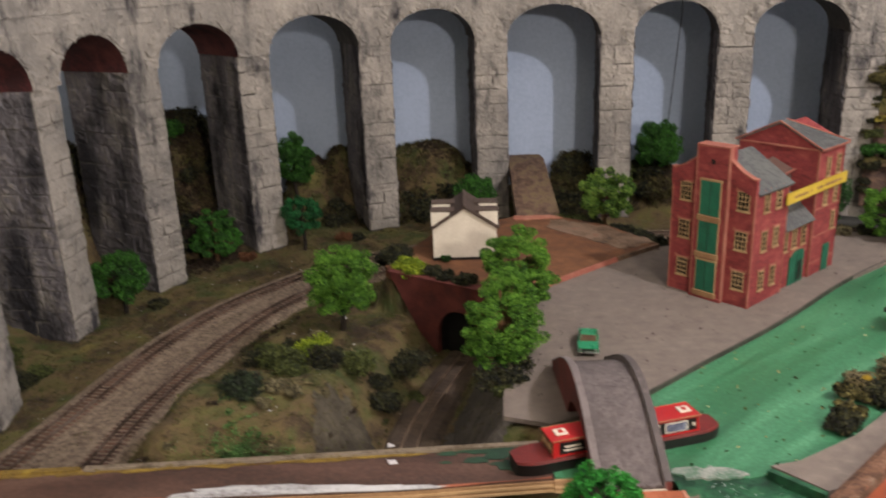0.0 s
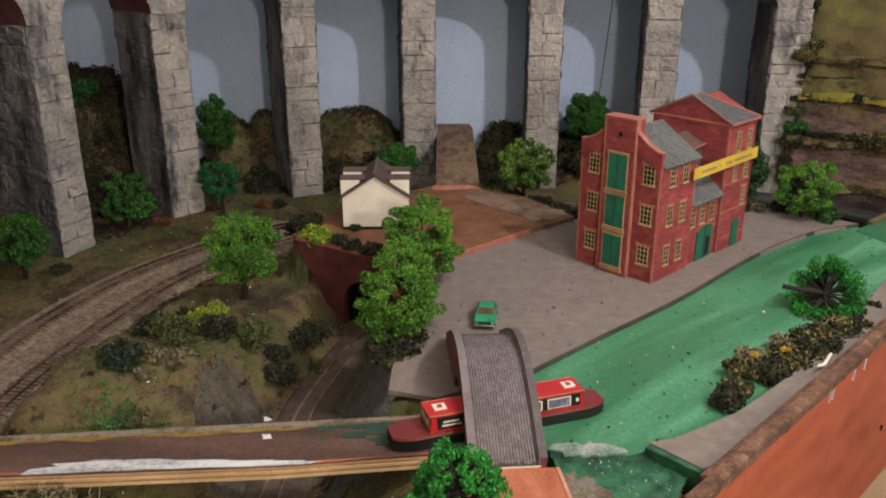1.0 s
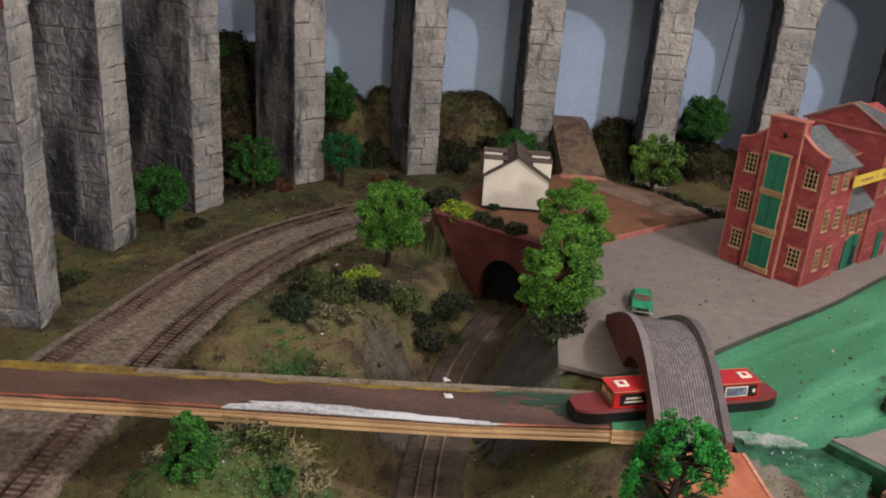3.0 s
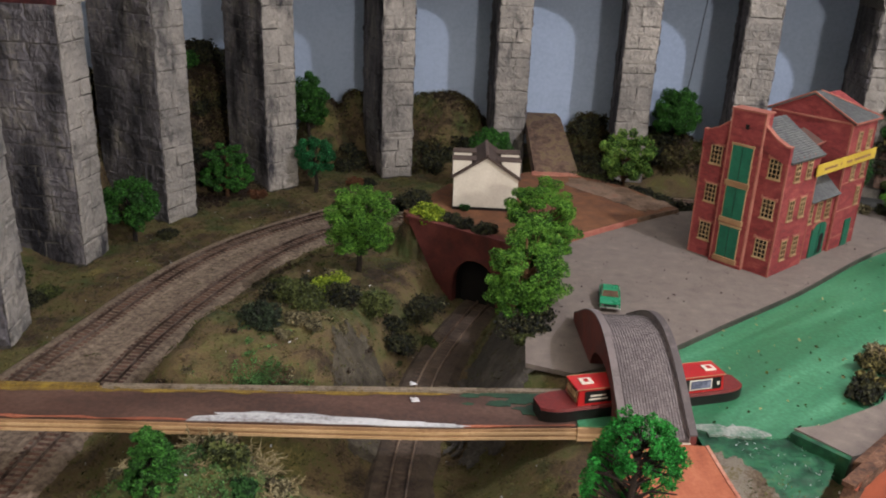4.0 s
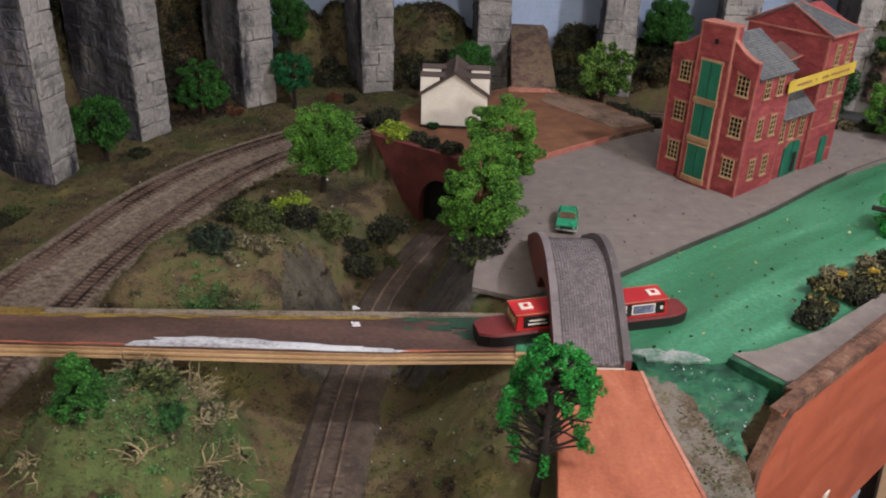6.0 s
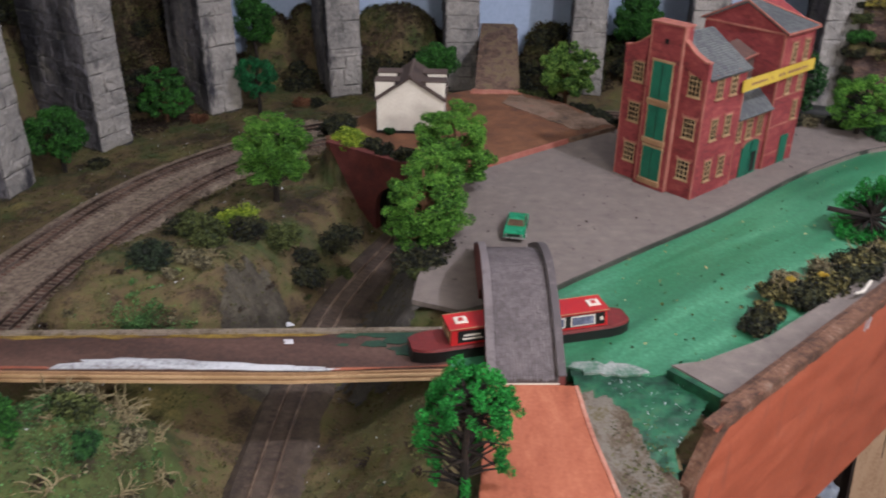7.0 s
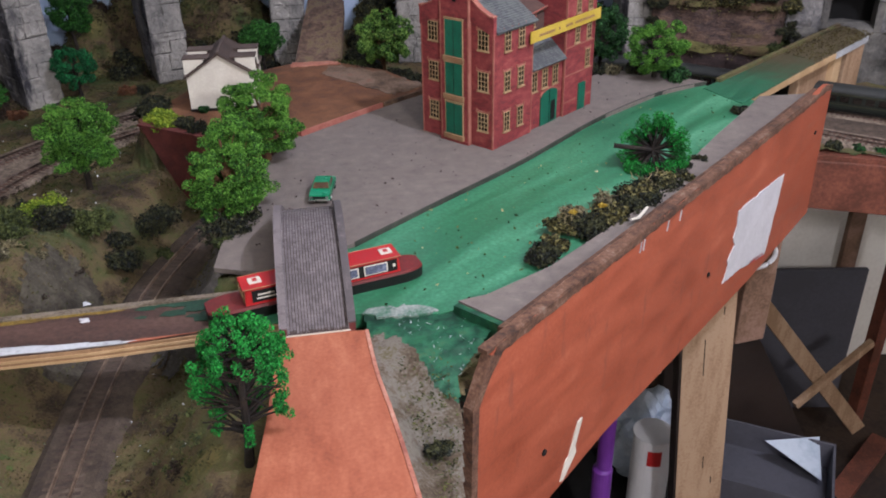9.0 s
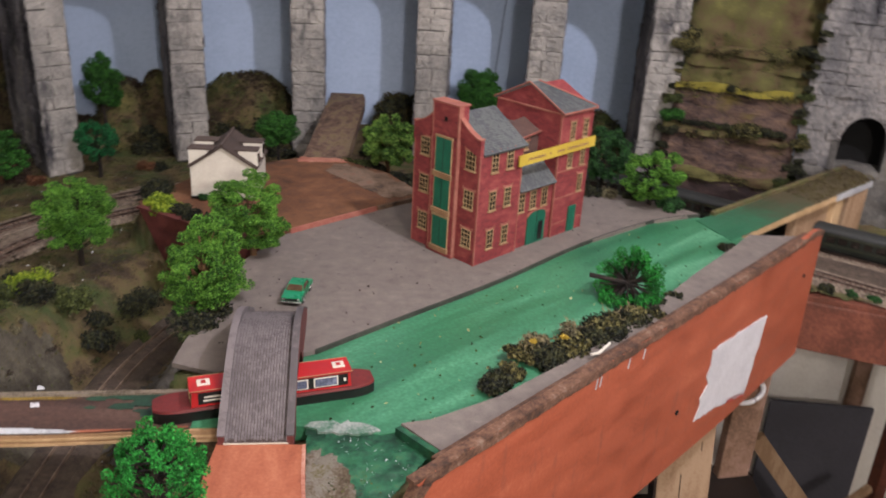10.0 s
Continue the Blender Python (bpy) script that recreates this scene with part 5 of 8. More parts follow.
def glass(quad, nm, back=0.0003):
    bm = bmesh.new()
    q = [Vector(v) for v in quad]
    n = (q[1] - q[0]).cross(q[2] - q[0]).normalized()
    a = [bm.verts.new(v + n * back) for v in q]
    b = [bm.verts.new(v - n * back) for v in q]
    bm.faces.new(a), bm.faces.new(b[::-1])
    for i in range(4):
        bm.faces.new((a[i], b[i], b[(i + 1) % 4], a[(i + 1) % 4]))
    return part(nm, bm, M_WINB, car, "brown tinted window")


M_WINB = material("brown_tinted_window", ("3a2a1c", "54402c"), 60, 0.15, 0.0)
glass(((-0.0092, -0.0122, 0.0126), (0.0092, -0.0122, 0.0126), (0.0080, -0.0066, 0.0176), (-0.0080, -0.0066, 0.0176)), "windscreen")
glass(((0.0092, 0.0157, 0.0126), (-0.0092, 0.0157, 0.0126), (-0.0080, 0.0111, 0.0176), (0.0080, 0.0111, 0.0176)), "rear_window")
for s in (-1, 1):
    glass(((s * 0.0101, -0.011, 0.0126), (s * 0.0101, 0.014, 0.0126), (s * 0.0090, 0.009, 0.0174), (s * 0.0090, -0.0048, 0.0174)), "side_window")
    part("headlight", boxes((s * 0.0085 - 0.0014, s * 0.0085 + 0.0014, -0.0279, -0.027, 0.0072, 0.0098)), M_CHROME, car)
part("bumper", boxes((-0.0118, 0.0118, -0.0288, -0.0268, 0.0045, 0.0062), bevel=0.0004), M_CHROME, car, "white metal front bumper")
part("bumper", boxes((-0.0118, 0.0118, 0.0268, 0.0286, 0.0045, 0.0062), bevel=0.0004), M_CHROME, car)
part("grille", boxes((-0.0068, 0.0068, -0.0277, -0.027, 0.0070, 0.0095)), M_RUBBER, car)
for sx in (-1, 1):
    for y in (-0.0165, 0.0165):
        bm = bmesh.new()
        tube(bm, [(sx * 0.0085, y, 0.0042), (sx * 0.0118, y, 0.0042)], [0.0042, 0.0042], 16)
        w = part("wheel", bm, M_RUBBER, car)
        bm = bmesh.new()
        tube(bm, [(sx * 0.0117, y, 0.0042), (sx * 0.0122, y, 0.0042)], [0.0024, 0.0022], 12)
        part("hub", bm, M_CHROME, w)

# ---- cliff and tunnel wall ----
CP, CD = Vector((0.80, 1.69)), Vector((0.8967, -0.4427))
CN = Vector((0.4427, 0.8967))


def cpt(s, d, z):
    p = CP + CD * s + CN * d
    return (p.x, p.y, z)


def strata(name, s0, s1, d0, z0, z1, lean, mat, parent, seed, step=0.012, deep=0.06):
    """A rough rock band: a wavy face that leans back, with a flat top."""
    ns, nz = max(2, int((s1 - s0) / step)), max(2, int((z1 - z0) / step))
    V, F = [], []
    for k in range(nz + 1):
        for i in range(ns + 1):
            s, t = s0 + (s1 - s0) * i / ns, k / nz
            z = z0 + (z1 - z0) * t
            w = 0.006 * math.sin(s * 70 + seed) + 0.004 * math.sin(z * 150 + s * 40 + seed * 2) + 0.003 * math.cos(s * 160 - z * 90)
            V.append(cpt(s, d0 + lean * t + w, z + (0.004 * math.sin(s * 45 + seed * 3) if k == nz else 0)))
    for k in range(nz):
        for i in range(ns):
            a = k * (ns + 1) + i
            F.append((a, a + 1, a + ns + 2, a + ns + 1))
    top = len(V)
    for i in range(ns + 1):
        x, y, z = V[nz * (ns + 1) + i]
        V.append((x + CN.x * deep, y + CN.y * deep, z))
    for i in range(ns):
        a = nz * (ns + 1) + i
        F.append((a, a + 1, top + i + 1, top + i))
    for i in (0, ns):      # returns at both ends
        col = [k * (ns + 1) + i for k in range(nz + 1)]
        b = len(V)
        for c in col:
            x, y, z = V[c]
            V.append((x + CN.x * deep, y + CN.y * deep, z))
        for k in range(nz):
            F.append((col[k], col[k + 1], b + k + 1, b + k))
    return part(name, mesh_of(name, V, F), mat, parent, smooth=True)


cliff = thing("cliff", "layered brown plaster cliff with mossy ledges", "cliff")
# The top slope is carried up out of view to stop light above it.
for nm, s0, s1, d0, z0, z1, lean, mt, sd in (
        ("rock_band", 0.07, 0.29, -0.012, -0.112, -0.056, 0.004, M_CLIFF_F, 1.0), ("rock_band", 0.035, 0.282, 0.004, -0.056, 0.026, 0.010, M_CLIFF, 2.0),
        ("rock_band", 0.045, 0.282, 0.02, 0.026, 0.108, 0.008, M_CLIFF, 3.0), ("mossy_slope", 0.04, 0.284, 0.030, 0.108, 0.150, 0.014, M_MOSS, 4.0),
        ("mossy_slope", 0.045, 0.288, 0.046, 0.150, 0.178, 0.006, M_MOSS, 5.0), ("mossy_slope", 0.045, 0.29, 0.054, 0.178, 0.300, 0.03, M_MOSS, 6.0),
        ("rock_band", 0.045, 0.30, 0.084, 0.300, 0.345, 0.006, M_CLIFF, 8.0), ("mossy_slope", 0.045, 0.30, 0.092, 0.345, 0.80, 0.05, M_MOSS, 9.0)):
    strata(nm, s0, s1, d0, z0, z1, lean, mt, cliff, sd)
for s0, s1, d0, z, mt, sd in ((0.075, 0.285, -0.014, -0.058, M_MOSS, 1.0), (0.035, 0.27, 0.004, 0.024, M_MOSS, 2.0), (0.045, 0.262, 0.018, 0.108, M_YLEDGE, 3.0), (0.05, 0.255, 0.044, 0.176, M_MOSS, 4.5)):
    strata("turf_ledge", s0, s1, d0, z, z + 0.012, 0.004, mt, cliff, sd, step=0.008, deep=0.02)
tagged(strata("wall_retaining", 0.29, 1.1, 0.03, -0.115, -0.005, 0.0, M_STONE_J, None, 7.0), "dark grey stone foot of the tunnel wall", "wall", kind="structure")

tw = thing("tunnel_wall", "rough grey stone wall with an arched canal tunnel mouth", "tunnel wall")
TC, TH, TS = 0.398, 0.040, 0.045
bm = bmesh.new()
cols = [0.285, 0.32, 0.345, TC - TH - 0.0115, TC - TH] + [TC - TH * math.cos(math.pi * k / 14) for k in range(1, 14)] + [TC + TH, TC + TH + 0.0115, 0.47, 0.6, 0.8, 1.1]
prev = None
for s in cols:
    u = (s - TC) / TH
    lo = TS + 0.052 * math.sqrt(1 - u * u) if abs(u) < 0.999 else (TS if abs(abs(u) - 1) < 0.01 else -0.01)
    wob = 0.003 * math.sin(s * 60)
    cur = [bm.verts.new(cpt(s, 0.028 + wob, lo)), bm.verts.new(cpt(s, 0.032 + wob, 0.25)), bm.verts.new(cpt(s, 0.036, 0.52)), bm.verts.new(cpt(s, 0.10, 0.52)), bm.verts.new(cpt(s, 0.10, lo))]
    if prev:
        for i in range(5):
            bm.faces.new((prev[i], cur[i], cur[(i + 1) % 5], prev[(i + 1) % 5]))
    prev = cur
part("wall", bm, M_STONE_T, tw)
for x0 in (TC - TH - 0.012, TC + TH):
    part("jamb", boxes((x0, x0 + 0.012, 0.027, 0.1, -0.01, TS), m=Matrix(((CD.x, CN.x, 0, CP.x), (CD.y, CN.y, 0, CP.y), (0, 0, 1, 0), (0, 0, 0, 1)))), M_STONE_J, tw)
# Black box behind the arch: the canal tunnel's darkness as colour.
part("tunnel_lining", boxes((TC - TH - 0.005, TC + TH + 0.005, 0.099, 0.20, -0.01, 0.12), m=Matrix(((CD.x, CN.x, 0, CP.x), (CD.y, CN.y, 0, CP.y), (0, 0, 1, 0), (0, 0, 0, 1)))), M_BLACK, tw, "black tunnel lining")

# ---- aqueduct plank to the tunnel ----
aq = thing("aqueduct_plank", "bare plywood plank carrying the canal to the tunnel", "aqueduct")
part("plank", slab(bmesh.new(), [(0.800, 1.172), (0.93, 1.2815), (1.168, 1.478), (1.182, 1.556), (1.165, 1.562), (0.93, 1.376), (0.772, 1.250)], -0.016, -0.006), M_PLY, aq)
part("painted_bed", slab(bmesh.new(), ragged([(0.795, 1.168), (0.93, 1.2835), (1.166, 1.4785), (1.178, 1.554), (1.163, 1.558), (0.93, 1.374), (0.766, 1.244)], 0.01, 0.0007, 9), -0.0065, -0.0040), M_PLANK, aq, "green paint fading into bare mossy board")
part("verge", sweep(smooth_line([(0.80, 1.269), (0.93, 1.373), (1.155, 1.551)], 0.01), [(-0.004, -0.006), (0.004, -0.006), (0.003, 0.002), (-0.003, 0.001)]), M_EARTH, aq)
part("white_edge", slab(bmesh.new(), [(1.06, 1.3895), (1.168, 1.4785), (1.170, 1.4765), (1.062, 1.3875)], -0.015, -0.0045), M_WASH, aq, "white primed plank edge")
part("support_block", boxes((0, 0.125, 0, 0.014, -0.096, -0.016), m=pose(0.972, 1.338, 0, 0, 0, 39), bevel=0.001), M_WOOD, aq)
part("support_post", boxes((0, 0.030, -0.006, 0.016, -0.100, -0.016), m=pose(1.066, 1.408, 0, 0, 0, 39), bevel=0.001), M_PLY, aq, "pale sawn end post")
part("support_block", boxes((0, 0.055, 0, 0.016, -0.100, -0.016), m=pose(1.112, 1.440, 0, 0, 0, 30), bevel=0.001), M_WOOD, aq)
part("support_block", boxes((0, 0.014, 0, 0.03, -0.036, -0.016), m=pose(0.835, 1.20, 0, 0, 0, 40)), M_PLY, aq)

# ---- right-hand baseboard and what is under it ----
girder = thing("baseboard_girder", "brown stained timber edge of the lower baseboard", "timber")
EA, ED = Vector((0.935, 1.228)), Vector((0.922, -0.387))
GM = pose(EA.x, EA.y, 0, 0, 0, math.degrees(math.atan2(ED.y, ED.x)))
part("beam", boxes((0, 1.0, -0.008, 0.012, -0.205, -0.122), m=GM, bevel=0.002), M_WOODD, girder)
part("corner_bracket", boxes((-0.004, 0.012, -0.022, -0.008, -0.20, -0.118), m=GM, bevel=0.001), M_WOODD, girder)
part("top_plate", boxes((-0.03, 1.0, -0.004, 0.5, -0.122, -0.114), m=GM), M_WOODD, girder)


def post(name, label, x, y, w, d, z0, z1, mat, turn=0.0):
    ob = part(name, boxes((-w / 2, w / 2, -d / 2, d / 2, z0, z1), bevel=0.002), mat)
    ob.matrix_basis = pose(x, y, 0, 0, 0, turn)
    return tagged(ob, label, "post")


leg = post("table_leg", "raw pine board leg under the layout", 0.725, 1.085, 0.084, 0.022, FLOOR_Z, -0.17, M_WOOD, 3)
leg.matrix_basis = pose(0.725, 1.085, 0, 0, -4.8, 3)
part("dark_edge", boxes((-0.0465, -0.042, -0.012, 0.010, FLOOR_Z, -0.17)), M_BLACKISH, leg, "dark stained edge")
for x0, z0, z1 in ((-0.006, -0.42, -0.35), (0.022, -0.31, -0.295), (0.004, -0.62, -0.595), (0.02, -0.66, -0.645)):
    part("crack", boxes((x0, x0 + 0.0014, -0.0114, -0.009, z0, z1)), M_BLACK, leg)
# An added strip in place of a post's soft shadow on the wall.
post("wall_batten", "grey brown upright batten on the wall", 1.565, 1.945, 0.045, 0.02, FLOOR_Z, -0.2, M_WOODG_SHADOW, 0)
post("table_leg", "grey brown timber leg cut short behind the board", 0.915, 1.25, 0.060, 0.02, -0.485, -0.12, M_WOODG_SHADOW, 10)
post("timber_post", "orange brown timber post beside the wall", 1.525, 1.70, 0.030, 0.035, FLOOR_Z, -0.2, M_WOODD, 10)
bm = bmesh.new()
ring = [(0.899 + 0.030 * math.cos(t), 1.232 - 0.003 * math.sin(t), -0.300 + 0.026 * math.sin(t)) for t in [math.pi * 2 * k / 28 for k in range(29)]]
tube(bm, ring, [0.0042] * 29, 8)
tagged(part("cable_ring", bm, M_CAN), "white plastic ring hung on the short timber leg", "ring")
panel = part("grey_panel", boxes((0, 0.254, 0, 0.014, FLOOR_Z, -0.70), bevel=0.001), M_GREY)
panel.matrix_basis = pose(1.268, 1.814, 0, 0, 0, -6.8)
tagged(panel, "dark grey board standing upright under the layout", "panel")


def stick(name, label, a, b, w, t, mat):
    a, b = Vector(a), Vector(b)
    bm = bmesh.new()
    box(bm, -w / 2, w / 2, -t / 2, t / 2, 0, (b - a).length, m=Matrix.Translation(a) @ (b - a).normalized().to_track_quat("Z", "Y").to_matrix().to_4x4(), bevel=0.001)
    return tagged(part(name, bm, mat), label, "timber")


stick("brace_timber", "pale pine brace leaning under the layout", (1.08, 1.5, -0.585), (1.40, 1.52, -0.985), 0.018, 0.036, M_WOOD)
stick("brace_timber", "pale pine strip lying across the brace", (1.19, 1.47, -0.85), (1.385, 1.53, -0.735), 0.014, 0.018, M_WOOD)
stick("brace_timber", "stained timber strip on the floor", (1.22, 1.35, FLOOR_Z + 0.01), (1.56, 1.62, FLOOR_Z + 0.02), 0.05, 0.02, M_WOODD)
bm = bmesh.new()
cut_ = [(0.86, -0.62), (1.063, -0.643), (1.336, -1.14), (0.86, -1.14)]
fr = [bm.verts.new((x, 1.45, z)) for x, z in cut_]
bk = [bm.verts.new((x, 1.47, z)) for x, z in cut_]
bm.faces.new(fr), bm.faces.new(bk[::-1])
for i in range(4):
    bm.faces.new((fr[i], fr[(i + 1) % 4], bk[(i + 1) % 4], bk[i]))
tagged(part("panel_offcut", bm, M_BLACKISH), "dark brown board offcut standing under the layout", "board")
crate = thing("storage_crate", "black plastic crate under the layout", "crate")
part("body", boxes((0.60, 0.90, 1.12, 1.40, FLOOR_Z, -0.86), bevel=0.004), M_BLACK, crate)
part("rim", boxes((0.595, 0.905, 1.115, 1.405, -0.875, -0.858), bevel=0.003), M_BLACK, crate)
tub = thing("paint_tin", "open white paint tin with a red label", "tin", at=(0.742, 1.2, -0.858))
bm = bmesh.new()
tube(bm, [(0, 0, 0), (0, 0, 0.212), (0, 0, 0.214)], [0.036, 0.036, 0.034], 32)
part("body", bm, M_CAN, tub)
bm = bmesh.new()
tube(bm, [(0, 0, 0.212), (0, 0, 0.219), (0, 0, 0.217)], [0.0375, 0.0375, 0.031], 32)
part("rim", bm, M_CAN, tub, "grey white rim")
bm = bmesh.new()
for k in range(6):
    a0, a1 = -2.15 + 0.12 * k, -2.15 + 0.12 * (k + 1)
    vs = [bm.verts.new((0.0364 * math.cos(t), 0.0364 * math.sin(t), z)) for t, z in ((a0, 0.165), (a1, 0.165), (a1, 0.200), (a0, 0.200))]
    bm.faces.new(vs)
part("label", bm, M_RED, tub, "red label")
bag = bmesh.new()
bmesh.ops.create_icosphere(bag, subdivisions=4, radius=0.075)
for v in bag.verts:
    v.co *= 1 + 0.35 * noise.noise(v.co * 30) + 0.12 * noise.noise(v.co * 90)
    v.co.z *= 1.35
ob = part("plastic_bag", bag, M_BAG)
ob.matrix_basis = pose(0.775, 1.33, -0.760)
tagged(ob, "crumpled pale blue plastic bag behind the paint tin", "bag")
bm = bmesh.new()
tube(bm, [(0.615, 1.10, FLOOR_Z), (0.615, 1.10, -0.62), (0.617, 1.10, -0.615), (0.618, 1.10, -0.40)], [0.017, 0.017, 0.0135, 0.0135], 20)
tagged(part("purple_tube", bm, M_PURPLE), "purple plastic tube standing under the layout", "tube")
tray = thing("plastic_tray", "dark grey plastic tray tilted under the layout", "tray", at=(1.02, 1.28, -0.88), turn=-30)
part("base", boxes((-0.13, 0.13, -0.09, 0.09, 0, 0.006)), M_GREY, tray)
for b in ((-0.13, 0.13, -0.095, -0.09, 0, 0.07), (-0.13, 0.13, 0.09, 0.095, 0, 0.07), (-0.135, -0.13, -0.095, 0.095, 0, 0.07), (0.13, 0.135, -0.095, 0.095, 0, 0.07)):
    part("side", boxes(b), M_GREY, tray)
stand = part("storage_case", boxes((0.92, 1.16, 1.20, 1.38, FLOOR_Z, -0.88), bevel=0.004), M_BLACK)
tagged(stand, "black case under the tray", "case")
sheet = part("paper_sheet", slab(bmesh.new(), [(0.0, 0.0), (0.13, -0.02), (0.10, 0.07)], 0, 0.002), M_BAG)
sheet.matrix_basis = pose(1.04, 1.32, -0.805, 25, 20, -30)
tagged(sheet, "loose pale card offcut in the tray", "card")

# ---- marks on the front board ----


def on_board(bm_rows):
    bm = bmesh.new()
    for poly in bm_rows:
        f = [bm.verts.new(FM @ Vector((s, -0.0062, z))) for s, z in poly]
        g = [bm.verts.new(FM @ Vector((s, -0.0045, z))) for s, z in poly]
        bm.faces.new(f)
        bm.faces.new(g[::-1])
        for i in range(len(poly)):
            bm.faces.new((f[i], f[(i + 1) % len(poly)], g[(i + 1) % len(poly)], g[i]))
    return bm


part("torn_patch", on_board([ragged([(0.672, -0.076), (0.588, -0.071), (0.510, -0.070), (0.514, -0.092), (0.507, -0.107), (0.517, -0.122), (0.500, -0.137), (0.503, -0.152), (0.494, -0.169), (0.548, -0.173), (0.650, -0.194), (0.660, -0.147)], 0.006, 0.0009, 8)]), M_PAPER, fascia, "bare white torn patch")
part("red_stripe", on_board([[(0.588, -0.183), (0.648, -0.196), (0.652, -0.189), (0.588, -0.177)]]), M_RED, fascia)
part("tape_scrap", on_board([[(0.137, -0.16), (0.146, -0.16), (0.135, -0.19), (0.138, -0.20), (0.115, -0.222), (0.109, -0.22), (0.118, -0.197), (0.123, -0.197)]]), M_WHITE, fascia, "torn masking tape")
for s, z, r in ((0.076, -0.157, 0.0035), (0.44, -0.13, 0.0035), (0.785, -0.05, 0.003)):
    bm = bmesh.new()
    tube(bm, [FM @ Vector((s, -0.0065, z)), FM @ Vector((s, -0.004, z))], [r, r], 12)
    part("screw_hole", bm, M_BLACK, fascia)
part("worn_lip", on_board([ragged([(-0.010, 0.003), (0.2, 0.0035), (0.5, 0.0045), (0.72, 0.0055), (0.80, 0.009), (0.825, 0.006), (0.826, 0.0125), (0.80, 0.0185), (0.72, 0.0108), (0.42, 0.0125), (0.1, 0.0128), (0.02, 0.0135), (-0.003, 0.0125)], 0.008, 0.0008, 11)]), M_TOPB, fascia, "scuffed brown top lip")
part("worn_top", sweep(smooth_line([(FM @ Vector((s_, -0.001, 0))).xy for s_ in (-0.016, 0.1, 0.42, 0.72, 0.80)], 0.01), [(-0.0038, 0.010), (0.0058, 0.010), (0.0058, 0.0138), (-0.0038, 0.0138)]), M_TOPB, fascia)
for s in (0.24, 0.247, 0.30, 0.33):
    part("glue_run", on_board([[(s, 0.002), (s + 0.0008, 0.002), (s - 0.001, -0.010), (s - 0.0018, -0.010)]]), M_WASH, fascia)

# ---- trough paint ----


def flat(name, poly, z, mat, parent, label=""):
    return part(name, slab(bmesh.new(), ragged(poly, 0.018, 0.0008, len(name)), z - 0.001, z), mat, parent, label)


flat("white_primer_streak", [(-0.205, 0.6685), (-0.12, 0.6725), (-0.02, 0.6765), (0.04, 0.6815), (0.022, 0.6825), (0.026, 0.6838), (-0.005, 0.6832), (0.0, 0.6848), (-0.03, 0.6840), (-0.045, 0.6862), (-0.08, 0.6858), (-0.10, 0.6885), (-0.125, 0.687), (-0.15, 0.6880), (-0.16, 0.6845), (-0.185, 0.6825), (-0.178, 0.679), (-0.20, 0.6755)], -0.0052, M_STREAK, trough, "smeared white primer")
flat("orange_stripe", [(-0.54, 0.650), (-0.39, 0.659), (-0.27, 0.666), (-0.20, 0.669), (-0.21, 0.6715), (-0.39, 0.662), (-0.54, 0.653)], -0.0054, M_STRIPE, trough)
flat("orange_stripe", [(0.03, 0.680), (0.130, 0.691), (0.130, 0.6935), (0.03, 0.6825)], -0.0054, M_STRIPE, trough)
for k, (x0, x1, y0, y1) in enumerate(((0.070, 0.129, 0.722, 0.744), (0.085, 0.129, 0.703, 0.720), (0.045, 0.080, 0.731, 0.740), (0.052, 0.075, 0.716, 0.725), (0.028, 0.046, 0.729, 0.736), (0.075, 0.092, 0.712, 0.717), (0.030, 0.041, 0.716, 0.720))):
    part("green_wash", slab(bmesh.new(), ragged([(x0, y0 + 0.002), ((x0 + x1) / 2, y0), (x1, y0 + 0.001), (x1, y1), ((x0 + x1) / 2, y1 + 0.001), (x0 + 0.004, y1)], 0.005, 0.0016, 60 + k), -0.0062, -0.0052 - 0.0001 * k), M_GREENBOARD, trough, "streaky dark green paint")
flat("ochre_line", ragged([(-0.54, 0.695), (-0.3, 0.7085), (0.0, 0.7295), (0.02, 0.733), (0.0, 0.7335), (-0.3, 0.714), (-0.54, 0.703)], 0.012, 0.0016, 7), -0.0054, M_OCHRE, trough)

# ---- green painted corner beside the lane ----
X, Y = np.meshgrid(np.arange(0.232, 0.37, 0.0018), np.arange(0.36, 0.70, 0.0018))
edge = np.interp(Y, [0.36, 0.46, 0.55, 0.60, 0.648, 0.70], [0.276, 0.263, 0.250, 0.2415, 0.2375, 0.232])
limit = np.interp(Y, [0.36, 0.47, 0.57, 0.605, 0.625, 0.66, 0.70], [0.287, 0.293, 0.304, 0.306, 0.322, 0.345, 0.345])
bside = (X - FASCIA_A.x) * fd.y - (Y - FASCIA_A.y) * fd.x
wild = np.array([noise.noise((x * 90, y * 90, 1.0)) + 0.6 * noise.noise((x * 240, y * 240, 4.0)) + 0.4 * noise.noise((x * 520, y * 520, 7.0)) for x, y in zip(X.ravel(), Y.ravel())]).reshape(X.shape)
Z = -0.006 - 0.016 * smoothstep((0.655 - Y) / 0.1) * smoothstep((X - edge) / 0.02) + 0.0013 * wild
ok = (X > edge) & ((bside < -0.004) | (Y < 0.60)) & (X < limit + 0.002 * wild) & (Y < 0.695)
paint = Y > np.interp(X, [0.245, 0.262, 0.275, 0.285, 0.305], [0.662, 0.652, 0.635, 0.597, 0.580]) + 0.008 * wild
w_ = X.shape[1]
